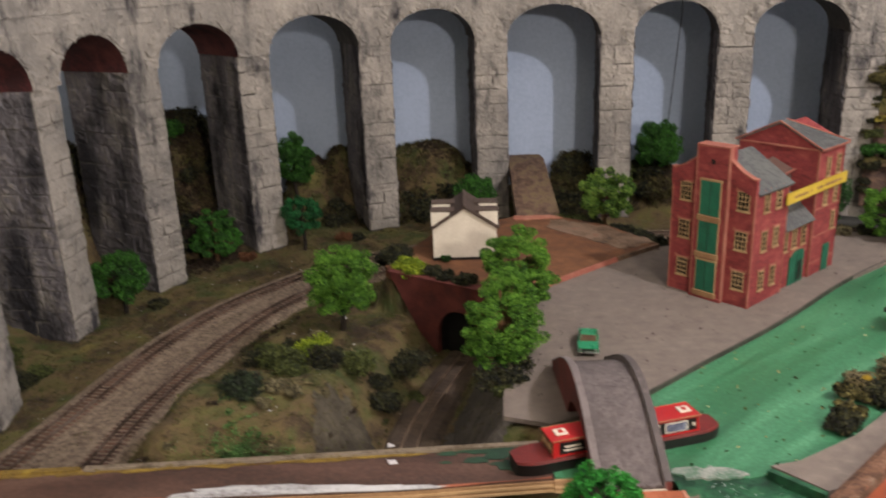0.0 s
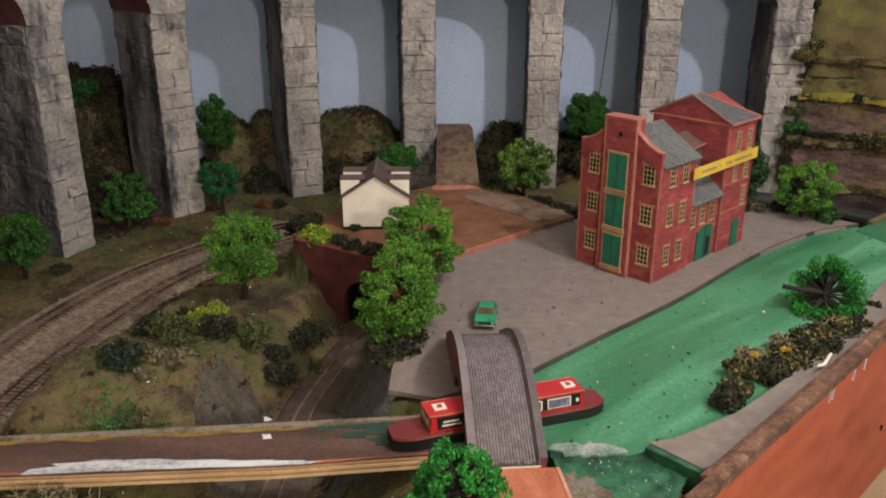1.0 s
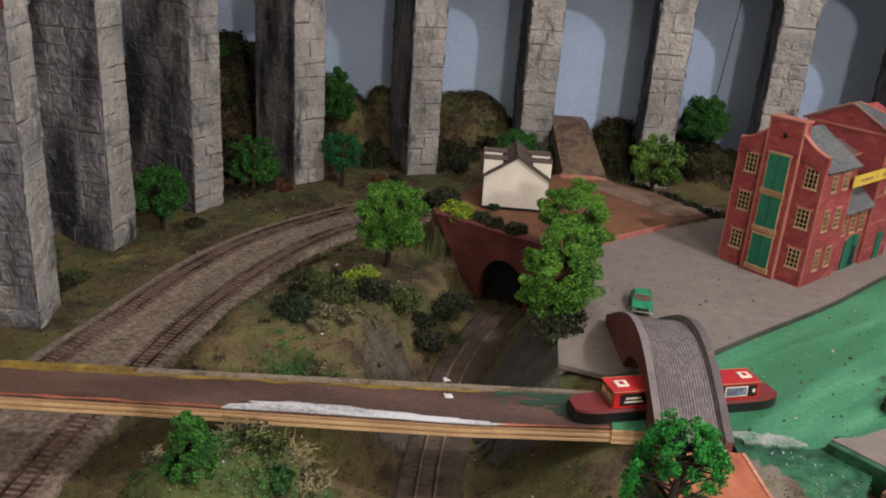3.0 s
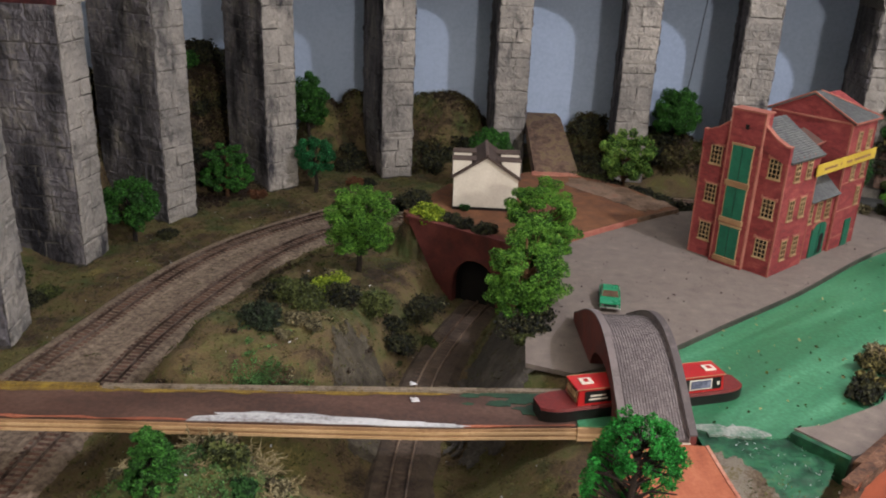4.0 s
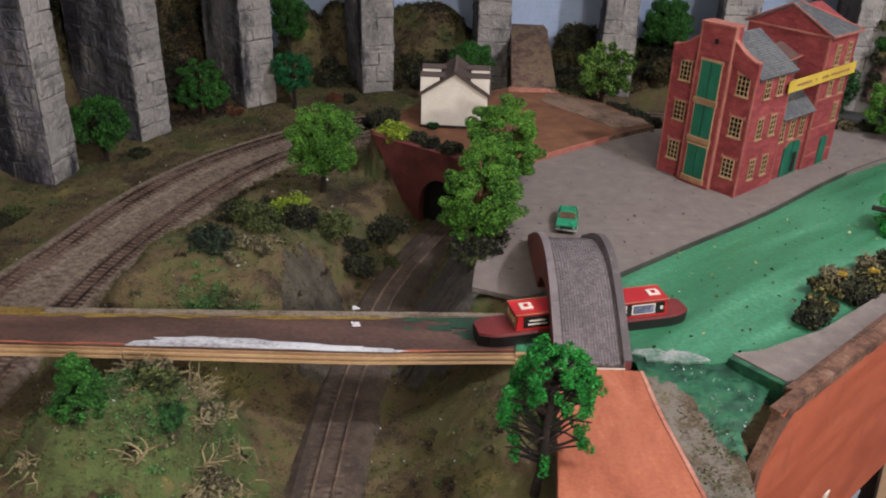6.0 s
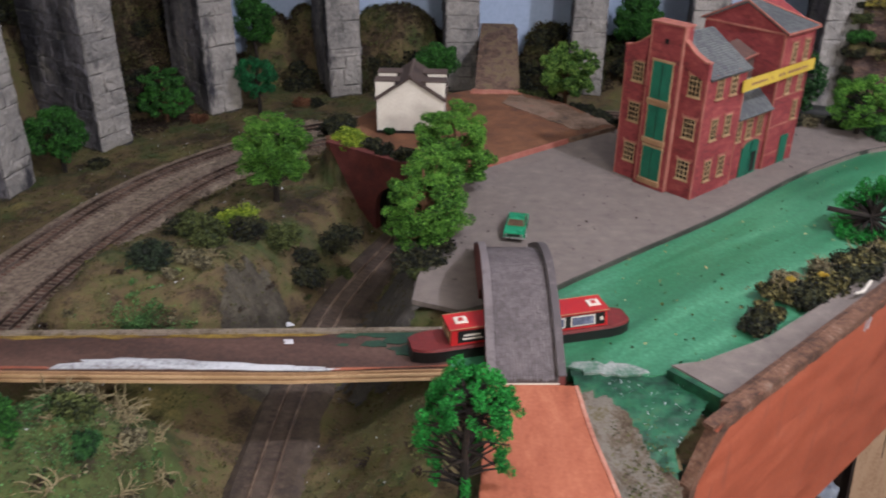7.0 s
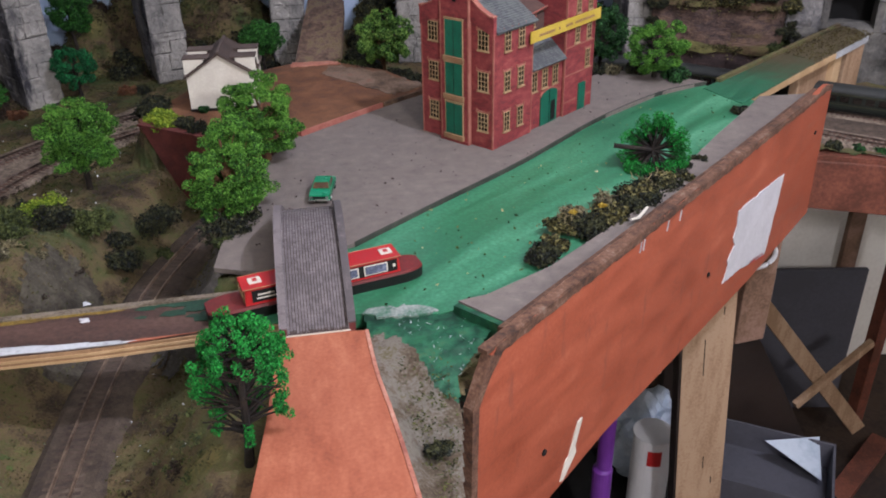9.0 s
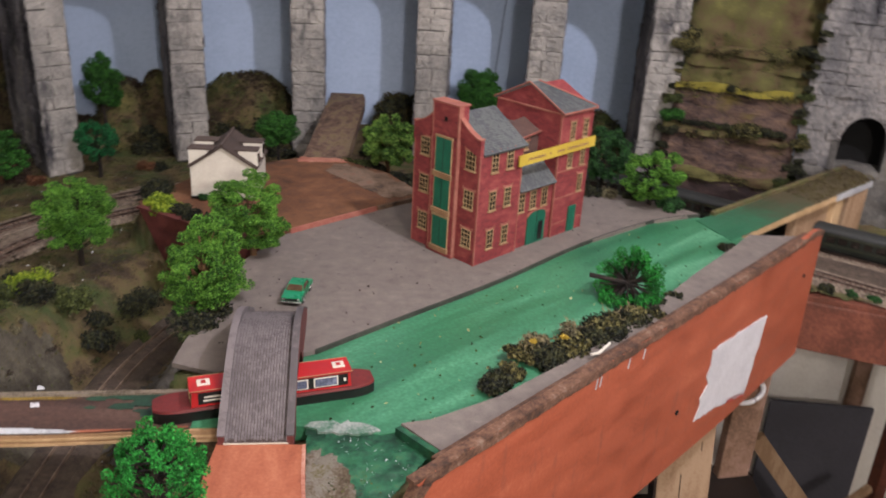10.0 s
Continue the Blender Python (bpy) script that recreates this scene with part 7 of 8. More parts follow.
for k in range(70):
    x, y = rr.uniform(-0.82, -0.36), rr.uniform(1.25, 1.93)
    if y > np.interp(x, [-0.82, -0.541, -0.47, -0.33, -0.12], [1.0, 1.255, 1.45, 1.635, 1.77]) + 0.17:
        wild_rows.append((x, y, rr.uniform(0.014, 0.028), rr.choice((M_LEAF_B, M_HILL, M_LEAF_B))))
for k in range(34):
    wild_rows.append((rr.uniform(0.25, 0.335), rr.uniform(1.83, 1.95), rr.uniform(0.012, 0.022), rr.choice((M_LEAF_B, M_LEAF_B, M_HILL))))
for k in range(46):
    wild_rows.append((rr.uniform(0.40, 0.86), rr.uniform(1.82, 1.95), rr.uniform(0.014, 0.026), rr.choice((M_LEAF_B, M_HILL, M_LEAF_O))))
for k in range(26):
    wild_rows.append((rr.uniform(-0.30, 0.10), rr.uniform(1.80, 1.86), rr.uniform(0.010, 0.020), rr.choice((M_LEAF_B, M_HILL, M_LEAF_B))))
for k in range(16):
    wild_rows.append((rr.uniform(-0.80, -0.66), rr.uniform(1.0, 1.7), rr.uniform(0.02, 0.034), rr.choice((M_LEAF_B, M_LEAF_O))))
scrub(wild_rows, "dark olive and brown scrub over the hillside behind the viaduct", 41)
rng = np.random.default_rng(58)
px, py = rng.uniform(-0.85, 0.88, 24000), rng.uniform(1.45, 1.985, 24000)
okp = (py > np.interp(px, [-0.85, -0.47, -0.333, -0.118, 0.116, 0.3725, 0.6015, 0.88], [1.5, 1.47, 1.66, 1.80, 1.84, 1.83, 1.80, 1.72])) & ((px < 0.135) | (px > 0.245)) & ((py > 1.79) | (px < -0.36))
px, py = px[okp], py[okp]
px, py = np.concatenate([px, rng.uniform(-0.78, -0.40, 9000)]), np.concatenate([py, rng.uniform(1.60, 1.95, 9000)])
tone = lumps(px, py, 22, 3.0) - 0.95 * (px < -0.36) + rng.normal(0, 0.35, len(px))
for sel, m, lab in ((tone > 0.25, M_TURFG, "olive foam over the mounds behind the viaduct"), ((tone <= 0.25) & (tone > -0.35), M_HILL, "brown foam over the mounds behind the viaduct"), (tone <= -0.35, M_UMBER, "dark umber foam over the mounds behind the viaduct")):
    tagged(leaves("hill_foam", np.column_stack([px[sel], py[sel], ground_height(px[sel], py[sel]) + 0.001]), rng, 10, 0.007, 0.0020, m, None, kind="stuff"), lab, "foam", kind="stuff")
for s, d, z, r, m in ((0.050, -0.004, 0.056, 0.020, M_LEAF_G), (0.046, -0.002, 0.026, 0.017, M_LEAF_B), (0.052, 0.006, 0.085, 0.014, M_LEAF_O), (0.048, 0.020, 0.19, 0.020, M_LEAF_M), (0.062, 0.030, 0.21, 0.016, M_LEAF_M), (0.19, 0.006, 0.046, 0.024, M_LEAF_M), (0.212, 0.008, 0.036, 0.022, M_LEAF_O), (0.176, 0.008, 0.034, 0.014, M_LEAF_M), (0.145, 0.022, 0.116, 0.011, M_LEAF_B), (0.287, 0.012, -0.02, 0.018, M_LEAF_B), (0.290, 0.014, 0.03, 0.017, M_LEAF_M), (0.287, 0.02, 0.09, 0.016, M_LEAF_B), (0.275, 0.03, 0.20, 0.018, M_LEAF_B), (0.255, 0.05, 0.19, 0.014, M_LEAF_M), (0.275, -0.006, -0.046, 0.016, M_LEAF_O)):
    p = cpt(s, d, z)
    bush(p[0], p[1], r, m, "bush growing on the cliff's ledge", z=z - r * 0.3)
for k in range(40):
    z = -0.04 + 0.42 * (k % 20) / 19 + rr.uniform(-0.008, 0.008)
    p = cpt((0.044 if k < 20 else 0.286) + rr.uniform(-0.006, 0.008), (-0.002 + 0.05 * max(0, z) / 0.22) if k < 20 else rr.uniform(0.006, 0.03), z)
    bush(p[0], p[1], rr.uniform(0.007, 0.0125), rr.choice((M_LEAF_B, M_LEAF_M, M_LEAF_B, M_LEAF_O)), "ragged ivy climbing the cliff's edge", z=z - 0.006, name="ivy")
for k in range(12):
    s_, z = 0.07 + 0.017 * k, 0.042
    p = cpt(s_, 0.012, z)
    bush(p[0], p[1], rr.uniform(0.006, 0.012), rr.choice((M_LEAF_B, M_LEAF_O, M_LEAF_B)), "low dark growth along the cliff's ledge", z=z - 0.002)
for k in range(14):
    p = EA + ED * (0.02 + 0.035 * k)
    bush(p.x + 0.005, p.y + 0.02, rr.uniform(0.008, 0.014), rr.choice((M_LEAF_B, M_LEAF_D)), "low shrub along the lower board's edge", z=-0.112)

rng = np.random.default_rng(90)
q = rng.uniform(0, 1, (1900, 2))
lowb = q[:, 1] < 0.4
zz = np.where(lowb, 0.114 + 0.25 * q[:, 1] * 1.0, 0.30 + (q[:, 1] - 0.4) * 0.8)
dd = np.where(lowb, 0.034 + 0.03 * (zz - 0.112) / 0.103, 0.08 + 0.05 * (zz - 0.30) / 0.5) - 0.002
ss = 0.05 + 0.225 * q[:, 0]
px, py = CP.x + CD.x * ss + CN.x * dd, CP.y + CD.y * ss + CN.y * dd
tagged(leaves("cliff_moss", np.column_stack([px, py, zz]), rng, 4, 0.006, 0.0014, M_TURFG, None, kind="stuff"), "olive moss and turf fibres over the cliff's slopes", "moss", kind="stuff")

rng = np.random.default_rng(91)
led = []
for s0_, s1_, d_, z_ in ((0.075, 0.285, -0.010, -0.048), (0.035, 0.27, 0.006, 0.034), (0.045, 0.27, 0.022, 0.117), (0.05, 0.27, 0.046, 0.186)):
    for k in range(420):
        q = s0_ + (s1_ - s0_) * rng.uniform()
        led.append(cpt(q, d_ + rng.normal(0, 0.004), z_ + 0.004 * math.sin(q * 45) - abs(rng.normal(0, 0.008)) * (0.6 + 0.8 * math.sin(q * 90) ** 2)))
led = np.array(led)
for part_, m_ in ((led[::2], M_LEAF_M), (led[1::2], M_HILL)):
    tagged(leaves("cliff_moss", part_, rng, 4, 0.004, 0.0016, m_, None, kind="stuff"), "ragged turf hanging over the cliff's ledges", "moss", kind="stuff")

# ---- trains on the far side of the loop ----

def on_line(line, s):
    cs = np.concatenate([[0], np.cumsum(np.hypot(*np.diff(line, axis=0).T))])
    x, y = np.interp(s, cs, line[:, 0]), np.interp(s, cs, line[:, 1])
    x2, y2 = np.interp(s + 0.02, cs, line[:, 0]), np.interp(s + 0.02, cs, line[:, 1])
    return x, y, math.degrees(math.atan2(y2 - y, x2 - x))


def s_at_x(line, x):
    cs = np.concatenate([[0], np.cumsum(np.hypot(*np.diff(line, axis=0).T))])
    far = np.where((line[:, 1] > 1.0) & (line[:, 0] > -0.2))[0]
    return float(np.interp(x, line[far, 0], cs[far]))


def coach(label, line, s, mats, length=0.245, cab=True):
    """A model railcar with body, roof, windows and bogies, centred at s along a line."""
    side_m, roof_m, band_m, end_m = mats
    x, y, a = on_line(line, s)
    c = thing("railway_coach", label, "coach", group="coaches of the train", at=(x, y, LOW + 0.006), turn=a)
    h = length / 2
    part("body", boxes((-h, h, -0.0175, 0.0175, 0.008, 0.037), bevel=0.0015), side_m, c)
    sec = [(0.0178 * math.cos(t), 0.0365 + 0.0105 * math.sin(t)) for t in [math.pi * k / 10 for k in range(11)]]
    part("roof", prism(sec, -h - 0.0005, h + 0.0005), roof_m, c)
    part("underframe", boxes((-h + 0.01, h - 0.01, -0.014, 0.014, 0.003, 0.008)), M_HULL, c)
    for sx in (-1, 1):
        part("bogie", boxes((sx * h * 0.7 - 0.02, sx * h * 0.7 + 0.02, -0.012, 0.012, -0.0005, 0.005)), M_HULL, c)
        part("coach_end", boxes((sx * h - 0.0006, sx * h + 0.0006, -0.0165, 0.0165, 0.009, 0.036)), end_m, c)
        part("end_window", boxes((sx * (h + 0.0001) - 0.0009, sx * (h + 0.0001) + 0.0009, -0.013, 0.013, 0.025, 0.034)), M_GLASS, c)
        part("waist_band", boxes((-h + 0.002, h - 0.002, sx * 0.0176 - 0.0003, sx * 0.0176 + 0.0003, 0.0155, 0.017)), band_m, c)
        part("waist_band", boxes((-h + 0.002, h - 0.002, sx * 0.0176 - 0.0003, sx * 0.0176 + 0.0003, 0.033, 0.0342)), band_m, c)
        for k in range(11):
            w0 = -h + 0.012 + k * (length - 0.024) / 11
            part("side_window", boxes((w0 + 0.002, w0 + (length - 0.024) / 11 - 0.004, sx * 0.0176 - 0.0005, sx * 0.0176 + 0.0005, 0.0205, 0.031)), M_GLASS, c)
    return c


M_LINE = material("dull_yellow_lining", ("2b2c1c", "3a3a22"), 40, 0.6, 0.0)
GREEN = (M_TRAING, M_TRAINR, M_LINE, M_TRAING)
s0 = s_at_x(outer_line, 0.70)
for k in range(3):
    coach("dark green railcar coach standing on the far track", outer_line, s0 + k * 0.252, GREEN)

# ---- stones of the viaduct ----
rng_s = random.Random(21)
COURSE = 0.0245


def face_stones(owner, origin, along, out, width, z0, z1, split, joined=None, proud=0.0014):
    """Courses of stones on an upright face; as objects under owner, or appended to a joined list."""
    nc = int((z1 - z0) / COURSE)
    levels = [z0 + (z1 - z0) * (c + (rng_s.uniform(-0.28, 0.28) if 0 < c < nc else 0)) / nc for c in range(nc + 1)]
    for c in range(nc):
        zc = (levels[c] + levels[c + 1]) / 2
        cuts = [0.0]
        pieces = split if rng_s.random() < 0.6 else max(1, split - 1)
        for k in range(1, pieces):
            cuts.append((k + rng_s.uniform(-0.22, 0.22)) / pieces)
        cuts.append(1.0)
        for a, b in zip(cuts, cuts[1:]):
            m = origin + along * (width * (a + b) / 2)
            h = (levels[c + 1] - levels[c]) * rng_s.uniform(0.98, 1.02)
            mat = Matrix(((along[0], -out[0], 0, m[0]), (along[1], -out[1], 0, m[1]), (0, 0, 1, zc + rng_s.uniform(-.0008, .0008)), (0, 0, 0, 1))) @ Matrix.Rotation(rng_s.uniform(-0.03, 0.03), 4, "Y") @ Matrix.Diagonal((width * (b - a) * (0.985 if joined is None else 0.965), proud * rng_s.uniform(0.4, 1.6), h, 1))
            me = rng_s.choice(STONES)
            if joined is None:
                ob = new("stone", me)
                ob.parent = owner
                ob.matrix_basis = mat
            else:
                o = len(joined[0])
                joined[0].extend([tuple(mat @ v.co) for v in me.vertices])
                joined[1].extend([tuple(o + i for i in p.vertices) for p in me.polygons])


for i, (pier, c, t, n) in enumerate(stone_jobs):
    if 1 <= i <= 9:
        face_stones(pier, c - t * HALF - n * 0.0008, t, -n, 2 * HALF, LOW, SPRING, 2)
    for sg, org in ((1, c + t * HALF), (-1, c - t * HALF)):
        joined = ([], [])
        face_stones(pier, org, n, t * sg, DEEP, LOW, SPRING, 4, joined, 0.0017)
        part("side_facing", mesh_of("side_facing", *joined), M_SOOT_SHADE, pier, kind="stuff")
for i in range(len(PIERS) - 1):
    a, b = np.array(PIERS[i]), np.array(PIERS[i + 1])
    t = (b - a) / np.hypot(*(b - a))
    n = np.array([-t[1], t[0]])
    span = np.hypot(*(b - a))
    joined = ([], [])

    def put(cx, cz, w, h, turn, proud=0.0014):
        p = a + t * cx
        m = Matrix(((t[0], n[0], 0, p[0]), (t[1], n[1], 0, p[1]), (0, 0, 1, cz), (0, 0, 0, 1))) @ Matrix.Rotation(turn, 4, "Y") @ Matrix.Diagonal((w, proud, h, 1))
        me = rng_s.choice(STONES)
        o = len(joined[0])
        joined[0].extend([tuple(m @ v.co) for v in me.vertices])
        joined[1].extend([tuple(o + k for k in q.vertices) for q in me.polygons])

    hw = span / 2 - HALF
    for k in range(15):
        th = math.pi * (k + 0.5) / 15
        x, z = span / 2 - (hw + 0.013) * math.cos(th), SPRING + (RISE + 0.013) * math.sin(th)
        put(x, z, 0.0195, 0.025, math.pi / 2 - th, 0.0022)
    for c in range(8):
        zc = SPRING + (c + 0.5) * COURSE
        k = 0.0
        while k < span:
            w = rng_s.uniform(0.03, 0.055)
            w = min(w, span - k)
            mx, u = k + w / 2, abs(k + w / 2 - span / 2)
            lim = hw + 0.028
            free = all(((abs(e - span / 2)) / lim) ** 2 + ((zc - COURSE / 2 - SPRING) / (RISE + 0.028)) ** 2 > 1 for e in (k, mx, k + w))
            if free and w > 0.008:
                put(mx, zc, w * 0.98, COURSE * 0.97, 0)
            k += w
    part("spandrel_facing", mesh_of("spandrel_facing", *joined), M_STONE, viaduct, kind="stuff")
# rough blocks of the canal tunnel wall
joined = ([], [])
org = np.array([CP.x + CN.x * 0.026 + CD.x * 0.29, CP.y + CN.y * 0.026 + CD.y * 0.29])
cd2, cn2 = np.array([CD.x, CD.y]), np.array([CN.x, CN.y])
for c in range(24):
    zc = -0.005 + (c + 0.5) * 0.022
    k = 0.0
    while k < 0.62:
        w = rng_s.uniform(0.03, 0.06)
        sx = 0.29 + k + w / 2
        if ((sx - TC) / (TH + 0.030 + w * 0.3)) ** 2 + (max(0, zc - TS) / 0.088) ** 2 > 1:
            p = org + cd2 * (k + w / 2)
            m = Matrix(((cd2[0], cn2[0], 0, p[0]), (cd2[1], cn2[1], 0, p[1]), (0, 0, 1, zc), (0, 0, 0, 1))) @ Matrix.Diagonal((w * 0.96, 0.0009 * rng_s.uniform(0.4, 1.4), 0.0215, 1))
            me = rng_s.choice(STONES)
            o = len(joined[0])
            joined[0].extend([tuple(m @ v.co) for v in me.vertices])
            joined[1].extend([tuple(o + i for i in q.vertices) for q in me.polygons])
        k += w
for k in range(13):
    th = math.pi * (k + 0.5) / 13
    p = CP + CD * (TC - (TH + 0.013) * math.cos(th)) + CN * 0.027
    m = Matrix(((cd2[0], cn2[0], 0, p.x), (cd2[1], cn2[1], 0, p.y), (0, 0, 1, TS + (0.052 + 0.013) * math.sin(th)), (0, 0, 0, 1))) @ Matrix.Rotation(math.pi / 2 - th, 4, "Y") @ Matrix.Diagonal((0.0135, 0.0022, 0.026, 1))
    me = rng_s.choice(STONES)
    o = len(joined[0])
    joined[0].extend([tuple(m @ v.co) for v in me.vertices])
    joined[1].extend([tuple(o + i for i in q.vertices) for q in me.polygons])
part("stone_facing", mesh_of("stone_facing", *joined), M_STONE_T, tw, kind="stuff")

# ---- crumbs and litter ----
rng = np.random.default_rng(5)
pts = []
for k in range(260):
    x, y = rng.uniform(0.13, 0.72), rng.uniform(0.8, 1.3)
    if inside(np.array([x]), np.array([y]), YARD)[0]:
        pts.append((x, y, 0.0004))
leaves("grit", pts[:120], rng, 2, 0.0010, 0.0013, M_UMBER, None, kind="stuff").name = "yard_grit"
tagged(bpy.data.objects["yard_grit"], "dark crumbs of scatter on the yard", "scatter", kind="stuff")
pts = []
for k in range(700):
    x, y = rng.uniform(0.25, 0.82), rng.uniform(0.69, 1.24)
    if inside(np.array([x]), np.array([y]), CANAL)[0]:
        pts.append((x, y, -0.0046))
ob = leaves("water_scatter", pts[:90], rng, 2, 0.0014, 0.0016, M_LEAF_O, None, kind="stuff")
tagged(ob, "loose scatter crumbs on the painted water", "scatter", kind="stuff")
ob = leaves("pale_crumb_scatter", pts[90:155], rng, 2, 0.0012, 0.0014, M_CRUMB, None, kind="stuff")
tagged(ob, "pale crumbs on the painted water", "scatter", kind="stuff")
px, py = rng.uniform(0.25, 0.302, 600), rng.uniform(0.40, 0.63, 600)
keep_ = (px > np.interp(py, [0.36, 0.46, 0.55, 0.60, 0.65], [0.286, 0.273, 0.260, 0.253, 0.250]) + np.abs(rng.normal(0, 0.008, 600))) & (px < np.interp(py, [0.36, 0.47, 0.57, 0.605], [0.285, 0.290, 0.300, 0.302]))
px, py = px[keep_], py[keep_]
ob = leaves("strip_scatter", np.column_stack([px, py, -0.0195 + 0.014 * np.clip((py - 0.56) / 0.1, 0, 1)]), rng, 4, 0.004, 0.0010, M_TURFG, None, kind="stuff")
tagged(ob, "brown and olive scatter beside the lane", "scatter", kind="stuff")
bush(0.280, 0.525, 0.008, M_LEAF_B, "tiny dark lichen tuft beside the lane", z=-0.019)
a_ = rng.uniform(0, 1, (700, 2))
px, py = 1.0 + 0.185 * a_[:, 0] - 0.035 * a_[:, 1], 1.34 + 0.15 * a_[:, 0] + 0.065 * a_[:, 1]
ob = leaves("bed_scatter", np.column_stack([px, py, np.full(700, -0.0026)]), rng, 2, 0.003, 0.0015, M_TURF, None, kind="stuff")
tagged(ob, "olive moss scatter on the unpainted plank", "scatter", kind="stuff")
px, py = rng.uniform(-0.5, 0.1, 420), rng.uniform(0.5, 1.65, 420)
pts = np.column_stack([px, py, ground_height(px, py) + 0.001])
ob = leaves("pale_grit", pts, rng, 1, 0.0003, 0.0014, M_WASH, None, kind="stuff")
tagged(ob, "pale grit scattered over the scenery", "grit", kind="stuff")
px, py = rng.uniform(-0.62, 0.12, 26000), rng.uniform(0.45, 1.8, 26000)
far = np.minimum(np.minimum(seg_dist(px, py, outer_line[::4]), seg_dist(px, py, inner_line[::4])), seg_dist(px, py, single_line[::4])) > 0.032
px, py = px[far], py[far]
pts = np.column_stack([px, py, ground_height(px, py) + 0.0005])
half = len(pts) // 2
for pp, m, nm in ((pts[:half], M_TURF, "olive_scatter"), (pts[half:], M_TURFG, "grass_scatter")):
    ob = leaves(nm, pp, rng, 6, 0.004, 0.0010, m, None, kind="stuff")
    tagged(ob, "fine olive ground foam over the banks", "scatter", kind="stuff")
for cx, cy, rx, ry, cnt, mt, lab in ((-0.17, 0.775, 0.036, 0.02, 2200, M_GRASS, "bright green scatter at the knoll's foot"), (-0.18, 0.60, 0.08, 0.08, 4200, M_GRASS, "bright green scatter on the near bank"), (-0.14, 0.56, 0.06, 0.07, 1500, M_GRASS, "bright green scatter on the near bank")):
    a, q = rng.uniform(0, 2 * math.pi, cnt), np.abs(rng.normal(0, 0.5, cnt))
    px, py = cx + rx * q * np.cos(a), cy + ry * q * np.sin(a)
    okp = seg_dist(px, py, single_line[::4]) > 0.035
    px, py = px[okp], py[okp]
    ob = leaves("grass_scatter", np.column_stack([px, py, ground_height(px, py) + 0.0006]), rng, 2, 0.003, 0.0010, mt, None, kind="stuff")
    tagged(ob, lab, "scatter", kind="stuff")
rng = np.random.default_rng(64)
for m_, n_, boxes_, lab in ((M_LEAF_O, 150, ((-0.30, 0.0, 0.74, 1.22), (-0.28, -0.06, 0.44, 0.66), (0.03, 0.14, 0.42, 0.66)), "small olive tufts over the banks"),
                            (M_UMBER, 170, ((-0.30, 0.0, 0.74, 1.22), (-0.28, -0.06, 0.44, 0.66), (0.03, 0.14, 0.42, 0.66)), "dark dead tufts over the banks"),
                            (M_LICHEN, 90, ((-0.24, -0.08, 0.76, 0.98), (-0.26, -0.07, 0.46, 0.66), (-0.48, -0.30, 1.25, 1.62)), "pale lichen tufts over the banks"),
                            (M_GRASS, 130, ((-0.22, -0.12, 0.74, 0.84), (-0.27, -0.10, 0.44, 0.66)), "bright green tufts over the banks")):
    pts = []
    while len(pts) < n_:
        x0, x1, y0, y1 = boxes_[rng.integers(len(boxes_))]
        x, y = rng.uniform(x0, x1), rng.uniform(y0, y1)
        near = min(float(seg_dist(np.array([x]), np.array([y]), ln[::4])[0]) for ln in (outer_line, inner_line, single_line))
        if near > 0.036:
            c = np.array([x, y, height_at(x, y) + 0.001])
            for q in range(rng.integers(2, 6)):
                pts.append(c + rng.normal(size=3) * np.array([0.005, 0.005, 0.001]))
    tagged(leaves("tuft_scatter", np.array(pts), rng, 30, 0.0042, 0.0011, m_, None, kind="stuff", squash=0.6), lab, "tufts", kind="stuff")
for x, y, r in ((-0.012, 0.718, 0.0034), (-0.016, 0.741, 0.0028)):
    bm = bmesh.new()
    bmesh.ops.create_icosphere(bm, subdivisions=2, radius=r)
    for v in bm.verts:
        v.co *= 1 + 0.9 * noise.noise(v.co * 420 + Vector((r * 900, 0, 0)))
        v.co.z *= 0.3
        v.co.x *= 1.3
    ob = part("plaster_chip", bm, M_PAPER if y < 0.73 else M_WASH)
    ob.matrix_basis = pose(x, y, -0.004 if y < 0.73 else -0.001)
    tagged(ob, "white plaster chip lying on the trough", "chip")


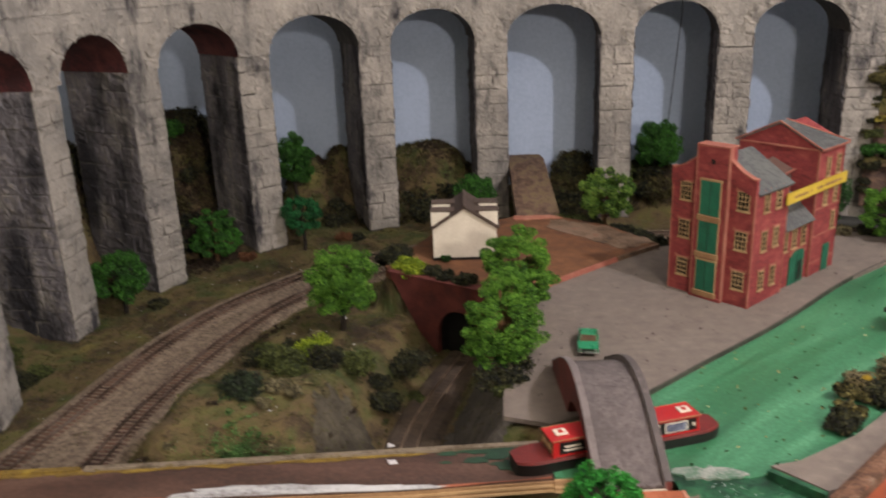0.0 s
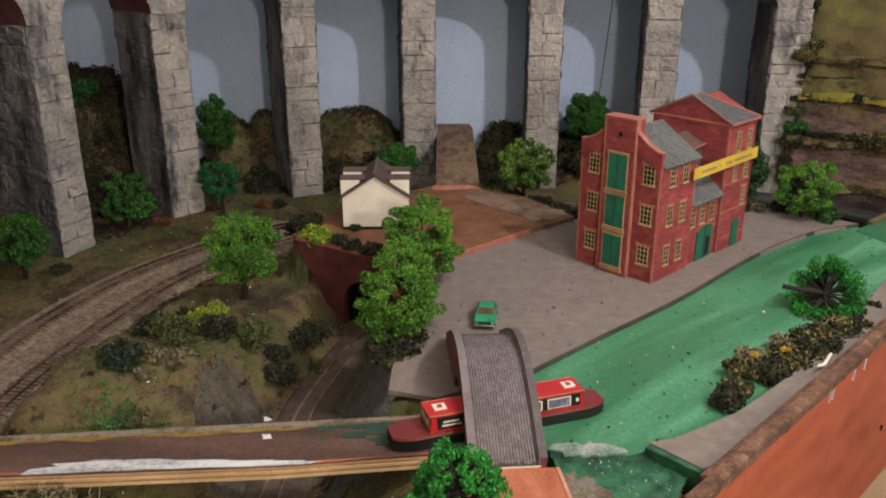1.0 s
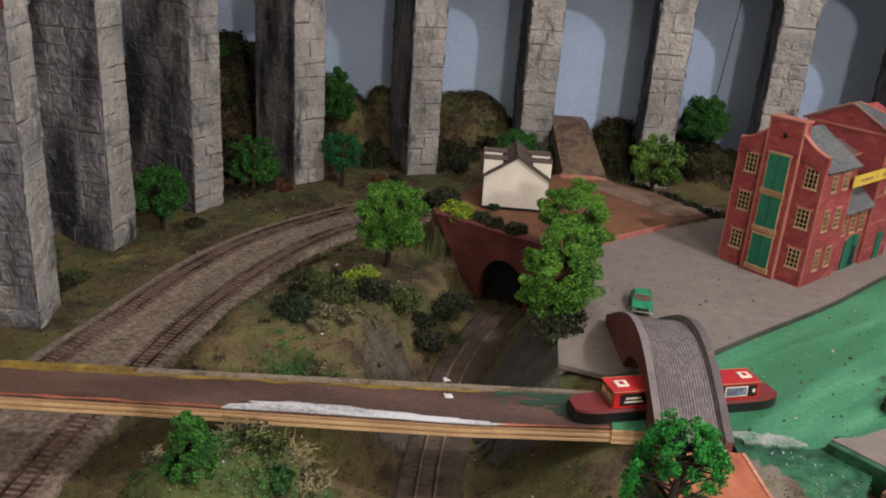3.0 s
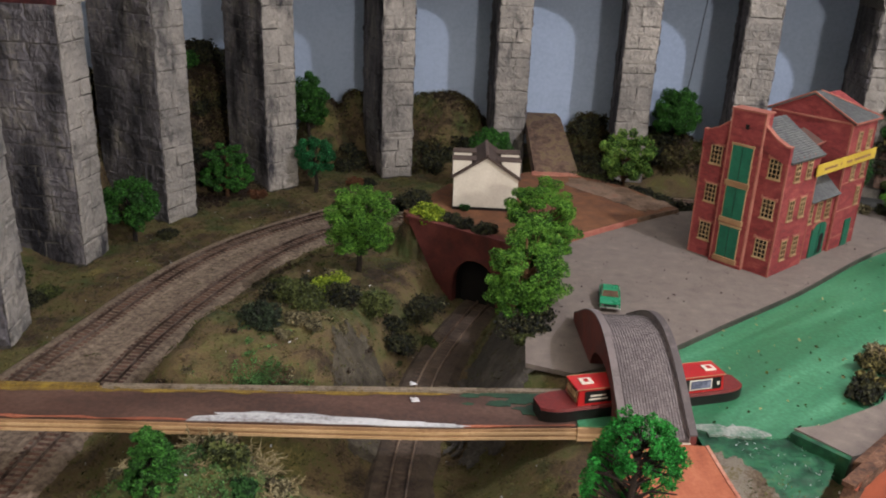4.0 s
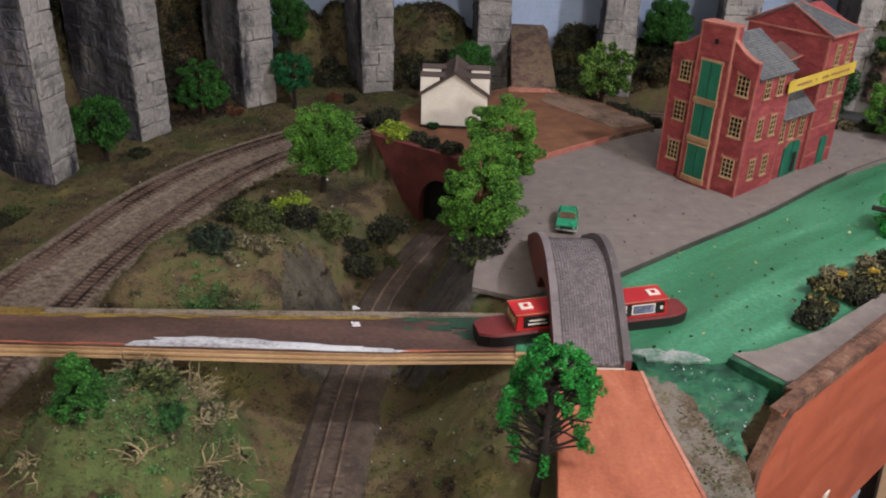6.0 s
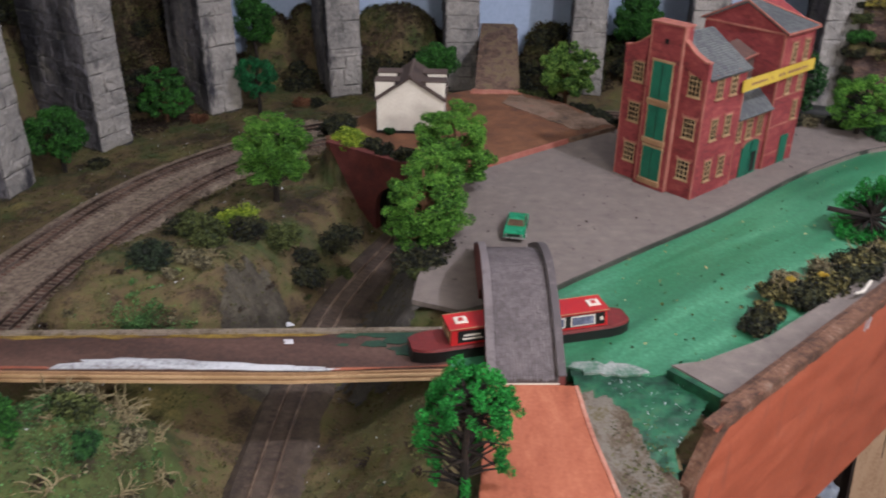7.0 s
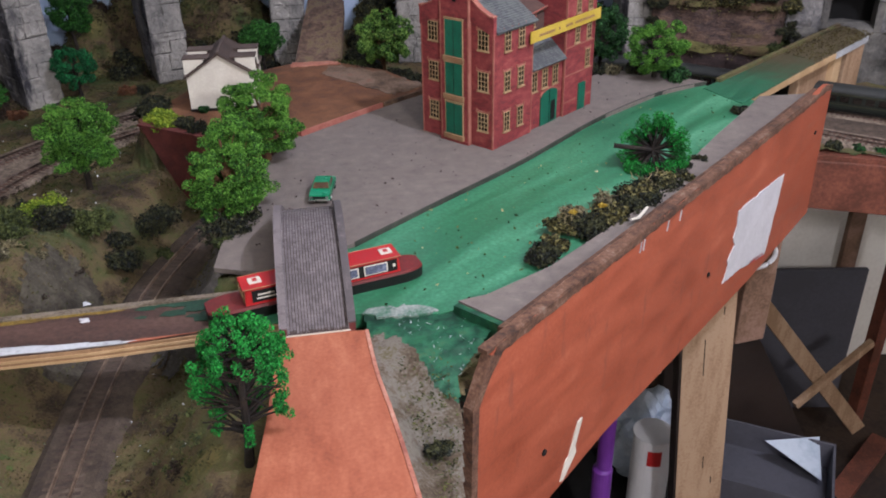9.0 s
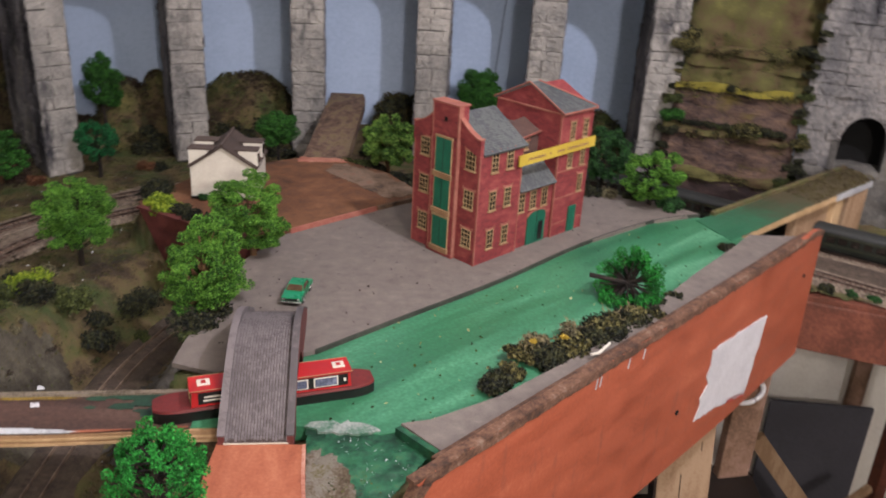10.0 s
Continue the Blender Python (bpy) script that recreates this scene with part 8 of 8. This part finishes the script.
def twig(name, label, start, reach, mat, seed, n=11):
    """A tangle of bent, forking roots."""
    r = random.Random(seed)
    bm = bmesh.new()
    for k in range(n):
        p = Vector(start) + Vector((r.uniform(-.008, .008), r.uniform(-.008, .008), 0.001))
        d = Vector((r.uniform(-1, 1), r.uniform(-1, 1), r.uniform(0.0, 0.7))).normalized()
        line = [p]
        for q in range(4):
            d = (d + Vector((r.uniform(-1.0, 1.0), r.uniform(-1.0, 1.0), r.uniform(-.6, .4)))).normalized()
            line.append(line[-1] + d * reach * r.uniform(0.14, 0.27))
        tube(bm, line, [0.0009, 0.0007, 0.0006, 0.0004, 0.0002], 4)
        e = line[2] + Vector((r.uniform(-1, 1), r.uniform(-1, 1), r.uniform(-0.1, 0.8))).normalized() * reach * 0.30
        tube(bm, [line[2], e], [0.0006, 0.0002], 4)
    return tagged(part(name, bm, mat), label, "twigs")


for k, (x, y) in enumerate(((-0.112, 0.645), (-0.098, 0.60), (-0.105, 0.555), (-0.09, 0.525), (-0.125, 0.62), (-0.17, 0.65), (-0.155, 0.635), (-0.165, 0.61), (-0.14, 0.65), (-0.118, 0.585), (-0.23, 0.62), (-0.145, 0.86), (-0.125, 0.875), (-0.10, 1.04), (-0.09, 1.02), (-0.255, 0.58), (-0.088, 0.575), (-0.082, 0.545), (-0.108, 0.53), (-0.13, 0.64), (-0.185, 0.63), (-0.165, 0.585), (-0.142, 0.53), (-0.16, 0.645), (-0.07, 0.56), (-0.215, 0.52))):
    twig("dry_root", "pale dry root twigs on the bank", (x, y, height_at(x, y)), (0.018 + 0.006 * (k % 3)) if y < 0.7 else 0.011, M_TWIG, k, 18)
bm = bmesh.new()
tube(bm, [(0.497, 0.776, 0.006), (0.512, 0.795, 0.008), (0.53, 0.803, 0.007)], [0.002, 0.0024, 0.001], 6)
tagged(part("white_stick", bm, M_WHITE), "short white stick lying on the towpath", "stick")

for k, (x, y) in enumerate(((0.47, 0.838), (0.505, 0.868), (0.555, 0.90), (0.45, 0.818), (0.585, 0.915))):
    twig("dry_root", "pale straggling stalks among the bank bushes", (x, y, 0.006), 0.024, M_TWIG, 40 + k, 10)
rng = np.random.default_rng(77)
px, py = rng.uniform(0.262, 0.335, 70), rng.uniform(0.60, 0.69, 70)
on = (py > np.interp(px, [0.245, 0.262, 0.275, 0.285, 0.305], [0.662, 0.652, 0.635, 0.600, 0.585])) & ((px - FASCIA_A.x) * fd.y - (py - FASCIA_A.y) * fd.x < -0.006)
px, py = px[on], py[on]
ob = leaves("white_fleck_scatter", np.column_stack([px, py, -0.0045 - 0.016 * np.clip((0.655 - py) / 0.1, 0, 1)]), rng, 2, 0.0015, 0.0008, M_WASH, None, kind="stuff")
tagged(ob, "white paint flecks on the green corner", "flecks", kind="stuff")
